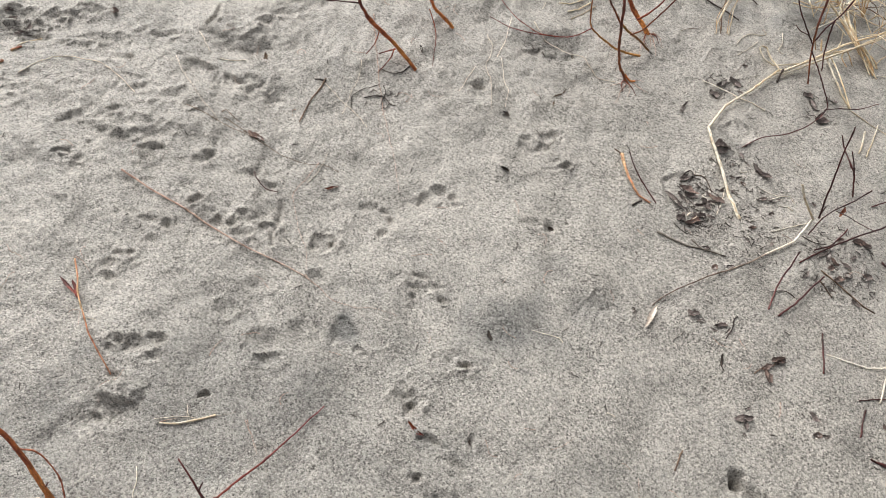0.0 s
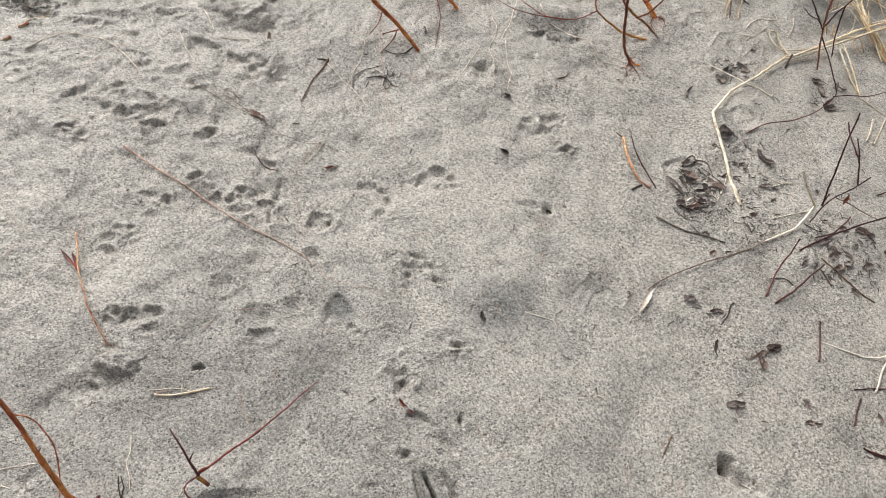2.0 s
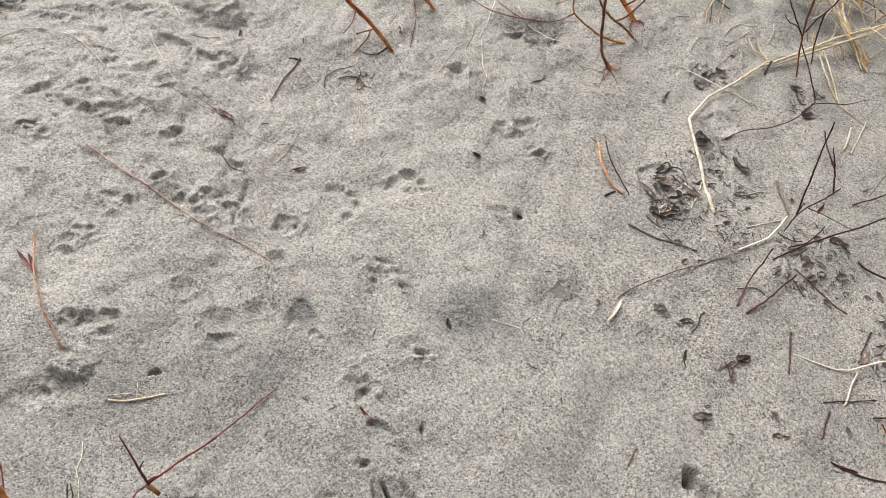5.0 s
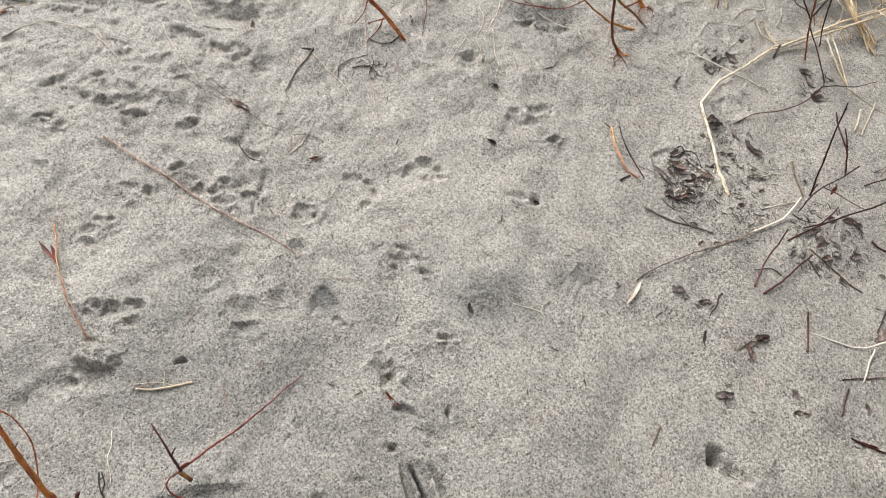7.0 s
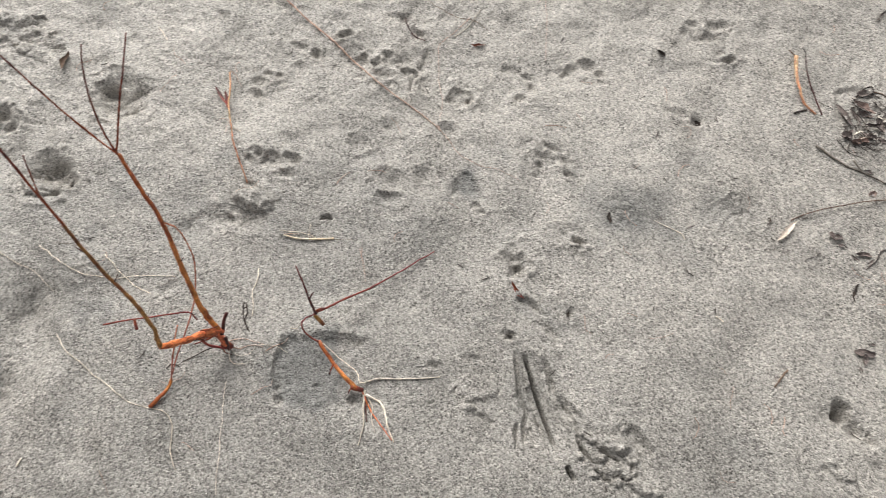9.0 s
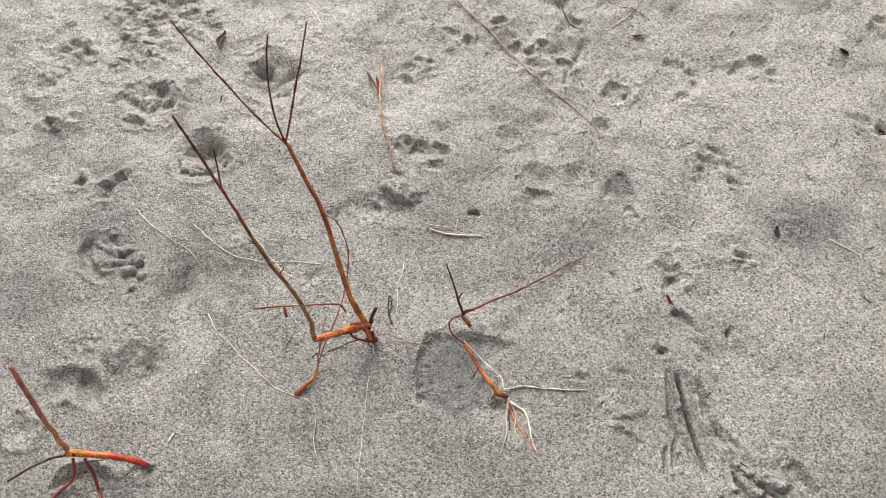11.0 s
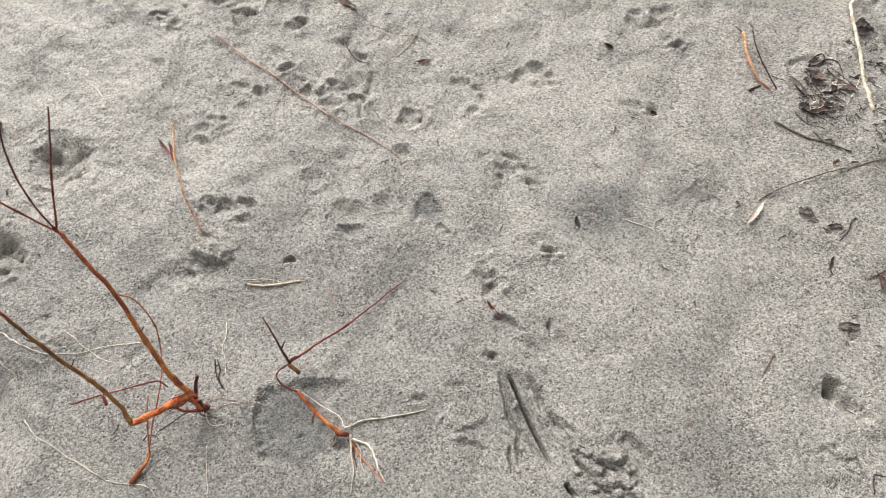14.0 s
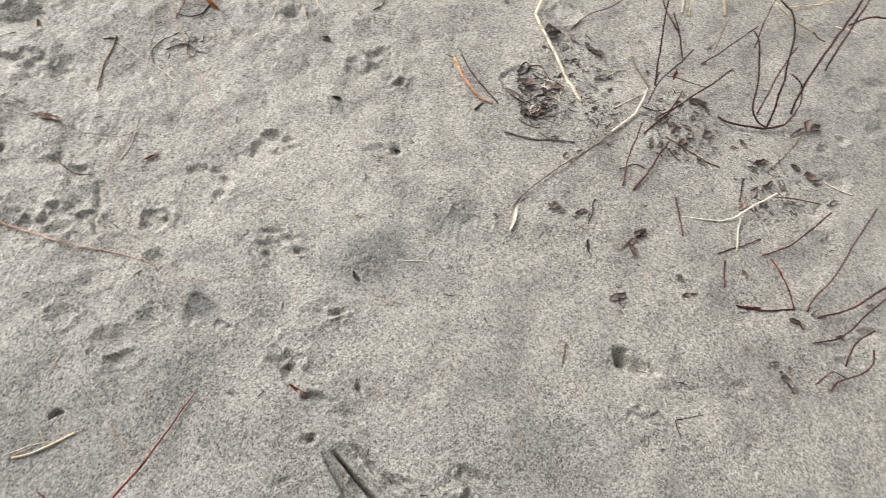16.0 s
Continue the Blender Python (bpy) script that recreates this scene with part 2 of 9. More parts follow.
def churn(x, y, a, b, turn, amount, rim=0, sharp=1):
    """Kicked-up sand: uneven, with clods lying on it."""
    w = window(x, y, 2.2 * max(a, b))
    u, v = turned(w, x, y, turn)
    fade = np.exp(-((u / a) ** 2 + (v / b) ** 2) ** 2)
    lumps = np.abs(lattice(GX[w], GY[w], 0.034, 11)) * 0.5 + np.abs(lattice(GX[w], GY[w], 0.019, 12)) * 0.4 + 0.3 * lattice(GX[w], GY[w], 0.009, 13)
    HEIGHT[w] += 0.7 * amount * fade * (lumps + 0.1)
    c, s = math.cos(radians(turn)), math.sin(radians(turn))
    for _ in range(int(a * b * 3.14 * 90000 * max(0, amount - 0.011))):
        k, q = math.sqrt(clods.random()), clods.uniform(0, 6.283)
        du, dv = a * k * math.cos(q), b * k * math.sin(q)
        size = clods.uniform(0.004, 0.009) + clods.random() ** 2 * 0.65 * amount
        clod(x + du * c - dv * s, y + du * s + dv * c, size, size * clods.uniform(0.5, 0.8), clods.uniform(0.5, 1.0))


def clod(x, y, a, b, tall):
    """A crumb of damp sand, rounded above and undercut to a crease at its foot."""
    w = window(x, y, 1.5 * a)
    u, v = turned(w, x, y, clods.uniform(0, 180))
    r = np.sqrt((u / a) ** 2 + (v / b) ** 2) * (1 + 0.25 * lattice(GX[w], GY[w], 0.008, 14))
    HEIGHT[w] += b * tall * (np.sqrt(np.clip(1 - r * r, 0, 1)) * 1.1 - 0.25 * np.exp(-((r - 1.1) / 0.2) ** 2))


def groove(line, width, depth, rim=0.3):
    xs, ys = [q[0] for q in line], [q[1] for q in line]
    cx, cy = (min(xs) + max(xs)) / 2, (min(ys) + max(ys)) / 2
    w = window(cx, cy, max(max(xs) - min(xs), max(ys) - min(ys)) / 2 + 4 * width)
    best, place, run = np.full(GX[w].shape, 1e9), np.zeros(GX[w].shape), 0.0
    for (x0, y0), (x1, y1) in zip(line, line[1:]):
        dx, dy = x1 - x0, y1 - y0
        k = np.clip(((GX[w] - x0) * dx + (GY[w] - y0) * dy) / (dx * dx + dy * dy), 0, 1)
        off, step = np.hypot(GX[w] - x0 - k * dx, GY[w] - y0 - k * dy), math.hypot(dx, dy)
        place = np.where(off < best, run + k * step, place)
        best, run = np.minimum(best, off), run + step
    calm = min(1.0, 0.014 / width)
    r = best / width * (1 + 0.2 * calm * lattice(GX[w], GY[w], 0.02, 15))
    fade = np.clip(np.minimum(place, run - place) / (0.22 * run), 0, 1) * (1 + 0.3 * calm * lattice(GX[w], GY[w], 0.04, 16))
    HEIGHT[w] += fade * DEEPER * depth * (rim * np.exp(-((r - 1.6) / 0.5) ** 2) - np.exp(-r ** 3.2))


def off_line(line, w):
    """How far each point lies from a drawn line, on which side, and how far along it."""
    best, side, place, run = np.full(GX[w].shape, 1e9), np.zeros(GX[w].shape), np.zeros(GX[w].shape), 0.0
    for (x0, y0), (x1, y1) in zip(line, line[1:]):
        dx, dy = x1 - x0, y1 - y0
        step = math.hypot(dx, dy)
        k = np.clip(((GX[w] - x0) * dx + (GY[w] - y0) * dy) / (step * step), 0, 1)
        off = np.hypot(GX[w] - x0 - k * dx, GY[w] - y0 - k * dy)
        nearer = off < best - 1e-9
        side = np.where(nearer, np.sign((GY[w] - y0) * dx - (GX[w] - x0) * dy), side)
        place = np.where(nearer, run + k * step, place)
        best, run = np.minimum(best, off), run + step
    return best, side, place / run, run


def reach_of(line, more):
    xs, ys = [q[0] for q in line], [q[1] for q in line]
    return window((min(xs) + max(xs)) / 2, (min(ys) + max(ys)) / 2, max(max(xs) - min(xs), max(ys) - min(ys)) / 2 + more)


def press(line, depth, wall, rim):
    """A flat-floored hollow with the outline given, its walls as wide as told."""
    w = reach_of(line, 0.04)
    off, _, _, _ = off_line(line + line[:1], w)
    inside = np.zeros(GX[w].shape, dtype=bool)
    for (x0, y0), (x1, y1) in zip(line, line[1:] + line[:1]):
        if y0 != y1:
            inside ^= ((y0 > GY[w]) != (y1 > GY[w])) & (GX[w] < (x1 - x0) * (GY[w] - y0) / (y1 - y0) + x0)
    d = np.where(inside, off, -off) + 0.0035 * lattice(GX[w], GY[w], 0.014, 41) + 0.002 * lattice(GX[w], GY[w], 0.007, 42)
    s = np.clip(d / wall, 0, 1)
    s = s * s * (3 - 2 * s)
    HEIGHT[w] -= depth * s * (1 + 0.12 * lattice(GX[w], GY[w], 0.015, 43)) - depth * rim * np.exp(-((d + 0.005) / 0.006) ** 2)


def scarp(line, drop, wall, reach):
    """A broken edge: the sand falls off on one side of the line (the right, going along it; the left for a
    negative drop) and levels out again over the given reach."""
    w = reach_of(line, 3 * reach)
    off, side, place, _ = off_line(line, w)
    d = off * np.where(side < 0, 1, -1) * (1 if drop > 0 else -1) + 0.0035 * lattice(GX[w], GY[w], 0.017, 44) + 0.0016 * lattice(GX[w], GY[w], 0.007, 45)
    broken = np.clip(0.60 + 0.85 * lattice(GX[w], GY[w], 0.026, 49) + 0.35 * lattice(GX[w], GY[w], 0.011, 50), 0.08, 1.25)
    s = np.clip(d / wall + 0.5, 0, 1)
    ends = np.clip(np.minimum(place, 1 - place) / 0.12, 0, 1)
    HEIGHT[w] += 0.85 * abs(drop) * ends * broken * (0.25 * np.exp(-(np.minimum(d, 0) / 0.010) ** 2) * (1 - s) - s * s * (3 - 2 * s) * np.exp(-(np.maximum(d, 0) / reach) ** 2))


def lump(x, y, a, b, turn, tall):
    """A slab or clod of damp sand with a broken outline and a crease at its foot."""
    w = window(x, y, 1.6 * max(a, b))
    u, v = turned(w, x, y, turn)
    r = np.sqrt((u / a) ** 2 + (v / b) ** 2) * (1 + 0.22 * lattice(GX[w], GY[w], 0.013, 46) + 0.14 * lattice(GX[w], GY[w], 0.006, 47))
    s = np.clip((1.05 - r) / 0.75, 0, 1)
    HEIGHT[w] += tall * (s * (2 - s) * (1 + 0.25 * lattice(GX[w], GY[w], 0.010, 48)) - 0.15 * np.exp(-((r - 1.08) / 0.13) ** 2))


def swell(x, rows):
    """Broad rises of the beach: their heights at six places along one line of equal x."""
    global HEIGHT
    for k, z in enumerate(rows):
        HEIGHT += z * np.exp(-((GX - x) ** 2 + (GY + 0.2 - 0.4 * k) ** 2) / 0.18)


# broad relief
swell(-1.0, (-0.0019, -0.0023, 0.0046, 0.0001, 0.0001, 0.0001))
swell(-0.6, (0.01, 0.0172, 0.0144, 0.0039, 0.0046, 0.0002))
swell(-0.2, (0.019, -0.0009, -0.0255, -0.0166, -0.0028, -0.002))
swell(0.2, (0.0061, -0.0011, 0.0089, 0.006, -0.0034, -0.0016))
swell(0.6, (0.0024, 0.0124, 0.0045, -0.0059, 0.0028, -0.001))
swell(1.0, (0.0003, 0.0013, -0.0028, 0.0043, 0.0107, -0.001))
swell(1.4, (0, 0.0002, -0.0005, -0.0011, 0.001, -0.0002))

# paw prints
dent(0.252, 1.163, 0.0138, 0.0106, 28, 0.01, 0.25, 2)
dent(0.030, 0.708, 0.0124, 0.0070, -9, 0.008, 0.25, 2)
# heaped rim and hollow below it
dent(-0.589, 0.931, 0.0204, 0.0132, 10, 0.008, 0.25, 2)
dent(-0.605, 0.911, 0.0250, 0.0132, 27, 0.005, 0.25, 2)
dent(-0.504, 0.772, 0.0096, 0.0090, 20, 0.01, 0.25, 2)
dent(-0.473, 0.765, 0.0120, 0.0104, 20, 0.01, 0.25, 2)
dent(-0.562, 0.808, 0.0108, 0.0093, 20, 0.01, 0.25, 2)
dent(-0.571, 0.793, 0.0108, 0.0092, 20, 0.01, 0.25, 2)
dent(-0.457, 0.797, 0.0147, 0.0091, 20, 0.01, 0.25, 2)
dent(-0.267, 0.786, 0.0317, 0.0259, 46, 0.008, 0.2, 2.5)
dent(-0.250, 0.786, 0.0185, 0.0072, 46, 0.008, 0.25, 2)
# ridges and hollows toward the rise
dent(-0.570, 1.312, 0.0438, 0.0277, 74, 0.009, 0.2, 1.5)
groove([(-0.743, 1.423), (-0.729, 1.369), (-0.746, 1.321)], 0.0068, 0.009, 0.3)
dent(-0.673, 1.344, 0.0699, 0.0378, 21, -0.008, 0, 2)
dent(-0.900, 1.157, 0.0255, 0.0154, 25, 0.006, 0.4, 1.3)
dent(-0.845, 0.991, 0.0211, 0.0120, 24, 0.006, 0.4, 1.3)
dent(-0.863, 0.957, 0.0238, 0.0118, 24, 0.006, 0.4, 1.3)
dent(-0.940, 0.932, 0.0322, 0.0118, 24, 0.006, 0.4, 1.3)
dent(-0.839, 0.922, 0.0205, 0.0116, 24, 0.006, 0.4, 1.3)
dent(-0.796, 0.961, 0.0601, 0.0175, 25, 0.006, 0.4, 1.3)
dent(-0.740, 0.943, 0.0449, 0.0152, 25, 0.006, 0.4, 1.3)
dent(-0.742, 1.076, 0.0633, 0.0163, 26, 0.006, 0.4, 1.3)
dent(-0.679, 1.059, 0.0315, 0.0140, 26, 0.006, 0.4, 1.3)
dent(-1.112, 1.197, 0.0317, 0.0185, 26, 0.006, 0.4, 1.3)
dent(-0.998, 1.161, 0.0285, 0.0157, 25, 0.006, 0.4, 1.3)
dent(-0.961, 1.207, 0.0649, 0.0182, 25, 0.006, 0.4, 1.3)
dent(-0.840, 1.271, 0.0402, 0.0138, 26, 0.006, 0.4, 1.3)
dent(-0.609, 1.391, 0.0215, 0.0141, 27, 0.006, 0.4, 1.3)
dent(-0.568, 1.455, 0.0480, 0.0170, 27, 0.006, 0.4, 1.3)
dent(-0.533, 1.445, 0.0258, 0.0144, 27, 0.006, 0.4, 1.3)
dent(-1.107, 1.145, 0.0406, 0.0135, 25, 0.006, 0.4, 1.3)
dent(-1.088, 1.028, 0.0450, 0.0127, 24, 0.006, 0.4, 1.3)
dent(-1.077, 0.944, 0.0203, 0.0162, 24, 0.006, 0.4, 1.3)
dent(-1.089, 0.979, 0.0235, 0.0144, 24, 0.006, 0.4, 1.3)
dent(-0.962, 1.030, 0.0395, 0.0125, 24, 0.006, 0.4, 1.3)
dent(-0.790, 0.917, 0.0294, 0.0152, 24, 0.006, 0.4, 1.3)
dent(-1.206, 1.220, 0.0401, 0.0213, 20, 0.011, 0.5, 1.4)
dent(-1.181, 1.173, 0.0528, 0.0166, 19, 0.011, 0.5, 1.4)
dent(-1.119, 1.239, 0.0325, 0.0171, 20, 0.011, 0.5, 1.4)
dent(-1.042, 1.283, 0.0304, 0.0173, 20, 0.011, 0.5, 1.4)
dent(-1.127, 1.155, 0.0263, 0.0164, 19, 0.011, 0.5, 1.4)
# soft shallow marks with darker floors, and damp hollows
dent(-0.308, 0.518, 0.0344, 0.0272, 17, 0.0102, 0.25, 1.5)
damp_shade(-0.308, 0.518, 0.0383, 0.0301, 17, 0.35, 0, 1)
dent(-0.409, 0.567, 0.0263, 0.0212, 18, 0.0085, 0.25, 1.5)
damp_shade(-0.409, 0.567, 0.0292, 0.0235, 18, 0.35, 0, 1)
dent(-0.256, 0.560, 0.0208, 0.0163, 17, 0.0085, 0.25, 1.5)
damp_shade(-0.256, 0.560, 0.0231, 0.0181, 17, 0.35, 0, 1)
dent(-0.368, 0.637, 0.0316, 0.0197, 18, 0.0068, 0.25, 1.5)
damp_shade(-0.368, 0.637, 0.0351, 0.0218, 18, 0.35, 0, 1)
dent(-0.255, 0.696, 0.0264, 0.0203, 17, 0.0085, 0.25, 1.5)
damp_shade(-0.255, 0.696, 0.0294, 0.0225, 17, 0.35, 0, 1)
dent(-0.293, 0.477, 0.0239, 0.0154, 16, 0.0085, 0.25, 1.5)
damp_shade(-0.293, 0.477, 0.0265, 0.0171, 16, 0.35, 0, 1)
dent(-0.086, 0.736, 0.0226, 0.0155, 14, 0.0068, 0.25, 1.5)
damp_shade(-0.086, 0.736, 0.0251, 0.0172, 14, 0.35, 0, 1)
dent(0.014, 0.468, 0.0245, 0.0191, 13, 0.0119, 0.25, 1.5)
damp_shade(0.014, 0.468, 0.0273, 0.0212, 13, 0.35, 0, 1)
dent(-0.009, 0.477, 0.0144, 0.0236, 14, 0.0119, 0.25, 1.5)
damp_shade(-0.009, 0.477, 0.0160, 0.0262, 14, 0.35, 0, 1)
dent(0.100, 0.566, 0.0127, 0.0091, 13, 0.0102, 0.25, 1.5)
damp_shade(0.100, 0.566, 0.0141, 0.0101, 13, 0.35, 0, 1)
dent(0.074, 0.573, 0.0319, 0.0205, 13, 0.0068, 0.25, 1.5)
damp_shade(0.074, 0.573, 0.0355, 0.0227, 13, 0.35, 0, 1)
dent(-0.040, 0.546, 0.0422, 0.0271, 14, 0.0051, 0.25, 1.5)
damp_shade(-0.040, 0.546, 0.0469, 0.0301, 14, 0.35, 0, 1)
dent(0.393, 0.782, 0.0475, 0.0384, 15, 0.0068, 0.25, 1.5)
damp_shade(0.393, 0.782, 0.0528, 0.0426, 15, 0.35, 0, 1)
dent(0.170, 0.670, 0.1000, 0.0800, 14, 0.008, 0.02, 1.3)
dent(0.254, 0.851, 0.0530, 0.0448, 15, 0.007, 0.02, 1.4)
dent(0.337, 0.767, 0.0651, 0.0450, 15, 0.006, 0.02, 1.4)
damp_shade(0.172, 0.674, 0.1050, 0.0800, 14, 1.05, 0, 1)
damp_shade(0.290, 0.640, 0.0900, 0.0550, -10, 0.4, 0, 1)
damp_shade(0.254, 0.851, 0.0584, 0.0448, 15, 0.6, 0, 1)
damp_shade(0.343, 0.769, 0.0705, 0.0478, 15, 0.6, 0, 1)
damp_shade(0.257, 0.642, 0.0490, 0.0337, 14, 0.3, 0, 1)
# prints beside the broken shoots
dent(-0.050, 0.200, 0.0120, 0.0072, 11, 0.01, 0.25, 2)
dent(0.056, 0.324, 0.0120, 0.0108, 10, 0.01, 0.25, 2)
dent(0.047, 0.403, 0.0123, 0.0079, 9, 0.01, 0.25, 2)
dent(0.145, 0.420, 0.0070, 0.0132, 9, 0.01, 0.25, 2)
dent(0.073, 0.401, 0.0264, 0.0078, -24, 0.008, 0.25, 2)
dent(0.124, 0.366, 0.0257, 0.0097, -29, 0.006, 0.25, 2)
# flat scoop with a cut edge
# drag mark
dent(0.038, 0.199, 0.0399, 0.0257, 26, -0.005, 0, 2)
# shallow marks by the twigs
dent(0.064, 0.458, 0.0427, 0.0268, -2, 0.006, 0.25, 1.5)
dent(0.107, 0.568, 0.0133, 0.0085, -2, 0.007, 0.25, 1.5)
dent(1.197, 0.449, 0.0360, 0.0134, -1, 0.007, 0.25, 1.5)
dent(1.278, 0.513, 0.0229, 0.0141, -0, 0.01, 0.25, 1.5)
dent(1.320, 0.996, 0.0198, 0.0145, 3, 0.01, 0.25, 1.5)
dent(1.391, 1.034, 0.0169, 0.0132, 3, 0.01, 0.25, 1.5)
dent(1.489, 1.167, 0.0537, 0.0327, 4, 0.01, 0.25, 1.5)
dent(1.556, 1.229, 0.0367, 0.0214, 4, 0.01, 0.25, 1.5)
dent(1.524, 1.077, 0.0421, 0.0276, 3, 0.008, 0.25, 1.5)
dent(1.332, 0.913, 0.0486, 0.0244, 2, 0.008, 0.25, 1.5)
dent(1.242, 0.830, 0.0780, 0.0490, 2, 0.008, 0.25, 1.5)
dent(1.242, 0.738, 0.0454, 0.0252, 1, 0.007, 0.25, 1.5)
dent(1.162, 0.867, 0.0463, 0.0231, 2, 0.008, 0.25, 1.5)
# deep paw holes under the tall shoots
dent(-1.265, 0.098, 0.0137, 0.0123, 28, 0.014, 0.25, 2)
dent(-1.316, 0.275, 0.0110, 0.0215, 46, 0.012, 0.25, 2)
dent(-1.348, 0.270, 0.0336, 0.0149, 28, 0.008, 0.25, 2)
dent(-1.352, 0.227, 0.0287, 0.0398, 52, 0.01, 0.2, 1.5)
dent(-1.330, 0.174, 0.0399, 0.0212, 72, 0.01, 0.2, 1.5)
dent(-1.041, 0.071, 0.0287, 0.0123, 63, 0.013, 0.25, 2)
dent(-1.048, 0.035, 0.0199, 0.0188, 88, 0.012, 0.25, 2)
dent(-1.113, 0.028, 0.0131, 0.0110, 76, 0.01, 0.25, 2)
# churned sand
churn(-1.226, 0.451, 0.1328, 0.0658, 21, 0.010, 0, 1)
churn(-1.194, 0.351, 0.0897, 0.0496, 27, 0.009, 0, 1)
churn(-0.849, -0.213, 0.0989, 0.0630, 29, 0.01, 0, 1)
churn(-1.287, 0.445, 0.0789, 0.0617, 27, 0.01, 0, 1)
churn(-0.455, 0.758, 0.1371, 0.0569, -5, 0.007, 0, 1)
churn(-0.845, 0.935, 0.2402, 0.1515, 19, 0.006, 0, 1)
churn(-0.695, 1.248, 0.2441, 0.1729, 21, 0.005, 0, 1)
dent(0.659, 1.540, 0.0700, 0.0800, 18, 0.014, 0.1, 1.5)
dent(0.689, 1.395, 0.0488, 0.0367, 17, 0.006, 0.25, 2)
dent(0.678, 1.671, 0.0715, 0.0530, 19, 0.008, 0.4, 1.5)
dent(-0.007, 1.366, 0.0310, 0.0142, 18, 0.01, 0.25, 2)
dent(0.562, 1.157, 0.0604, 0.0703, 16, 0.006, 0.2, 2)
churn(0.672, 1.216, 0.1705, 0.1584, 16, 0.007, 0, 1)
churn(0.924, 1.062, 0.1367, 0.1288, 16, 0.01, 0, 1)
# long slope with a soft step
groove([(-0.8, 0.077), (-0.784, 0.017), (-0.771, -0.049), (-0.747, -0.118), (-0.728, -0.198), (-0.71, -0.275)], 0.0520, 0.017, 0.25)
groove([(-0.839, -0.274), (-0.794, -0.29), (-0.784, -0.312)], 0.0206, 0.012, 0.3)
groove([(-0.547, 0.32), (-0.584, 0.255), (-0.607, 0.199)], 0.0223, 0.003, 0.3)
groove([(-0.604, -0.05), (-0.588, -0.131), (-0.554, -0.2), (-0.505, -0.257)], 0.0328, 0.008, 0.4)
groove([(-0.795, -0.276), (-0.839, -0.29), (-0.899, -0.335)], 0.0200, 0.01, 0.4)
dent(-0.862, -0.406, 0.0319, 0.0295, 30, 0.012, 0.2, 1.5)
dent(-0.700, -0.417, 0.0510, 0.0380, 32, 0.02, 0.2, 1.8)
dent(-0.862, -0.344, 0.0321, 0.0314, 31, 0.01, 0.2, 1.5)
dent(-0.621, -0.340, 0.0225, 0.0115, 32, 0.01, 0.25, 2)
dent(-0.740, 0.072, 0.0887, 0.0681, 29, -0.012, 0, 1)
dent(-0.613, 0.235, 0.0700, 0.0260, 52, 0.005, 0.02, 1.3)

# paw hole with two toe pits, under the fork
dent(-0.912, 0.411, 0.0809, 0.0775, 22, 0.048, 0.04, 1.5)
dent(-0.942, 0.432, 0.0289, 0.0250, 22, 0.022, 0.05, 1.6)
dent(-0.947, 0.434, 0.0145, 0.0125, 22, 0.02, 0, 2)
dent(-0.877, 0.450, 0.0278, 0.0140, 34, 0.009, 0.15, 2)
dent(-0.908, 0.354, 0.0201, 0.0146, 22, 0.012, 0.25, 2)
dent(-0.871, 0.396, 0.0296, 0.0180, 40, 0.007, 0.2, 2)
# paw hole with a raised middle
dent(-0.922, 0.203, 0.0694, 0.0583, 22, 0.055, 0.04, 1.5)
dent(-0.920, 0.230, 0.0233, 0.0139, 22, 0.014, 0.05, 1.8)
dent(-0.873, 0.211, 0.0173, 0.0187, 22, 0.015, 0.2, 2)
dent(-0.888, 0.176, 0.0195, 0.0098, 22, 0.012, 0.25, 2)
lump(-0.927, 0.183, 0.0370, 0.0275, 22, 0.022)
# soft valley down the slope beside the churned sand
dent(-0.782, -0.044, 0.0727, 0.0304, 96, 0.016, 0.03, 1.3)
dent(-0.735, -0.190, 0.0820, 0.0284, 107, 0.014, 0.03, 1.3)
dent(-0.571, 0.104, 0.0343, 0.0205, 67, 0.008, 0.04, 1.4)
# smaller broken print with a clod in it
dent(-1.103, 0.245, 0.0648, 0.0505, 27, 0.016, 0.2, 1.5)
dent(-1.100, 0.280, 0.0251, 0.0183, 27, 0.018, 0.1, 2)
dent(-1.066, 0.264, 0.0162, 0.0139, 27, 0.014, 0.1, 2)
dent(-1.102, 0.192, 0.0210, 0.0150, 28, 0.012, 0.25, 2)
dent(-1.139, 0.226, 0.0244, 0.0116, 8, 0.008, 0.1, 2)
lump(-1.109, 0.242, 0.0275, 0.0181, 38, 0.012)
lump(-1.134, 0.239, 0.0125, 0.0084, 58, 0.006)
dent(-1.264, 0.097, 0.0112, 0.0110, 28, 0.01, 0.2, 2)
dent(-1.235, 0.135, 0.0125, 0.0111, 28, 0.006, 0.2, 2)
# wide soft tread with a toe
dent(-1.358, 0.243, 0.0592, 0.0570, 28, 0.008, 0.12, 1.4)
dent(-1.317, 0.275, 0.0116, 0.0149, 28, 0.013, 0.2, 2)
dent(-1.350, 0.156, 0.0203, 0.0231, 28, 0.005, 0.2, 1.5)
# round tread with a broken ring
dent(-0.961, -0.067, 0.0533, 0.0455, 29, 0.01, 0.15, 1.6)
groove([(-1.005, -0.051), (-1.003, -0.084), (-0.974, -0.107), (-0.938, -0.111), (-0.910, -0.092)], 0.009, 0.012, 0.25)
lump(-0.956, -0.069, 0.0301, 0.0237, 29, 0.01)
lump(-0.925, -0.039, 0.0162, 0.0107, 228, 0.01)
lump(-0.890, -0.042, 0.0138, 0.0117, 250, 0.01)
lump(-0.892, -0.069, 0.0183, 0.0104, 234, 0.011)
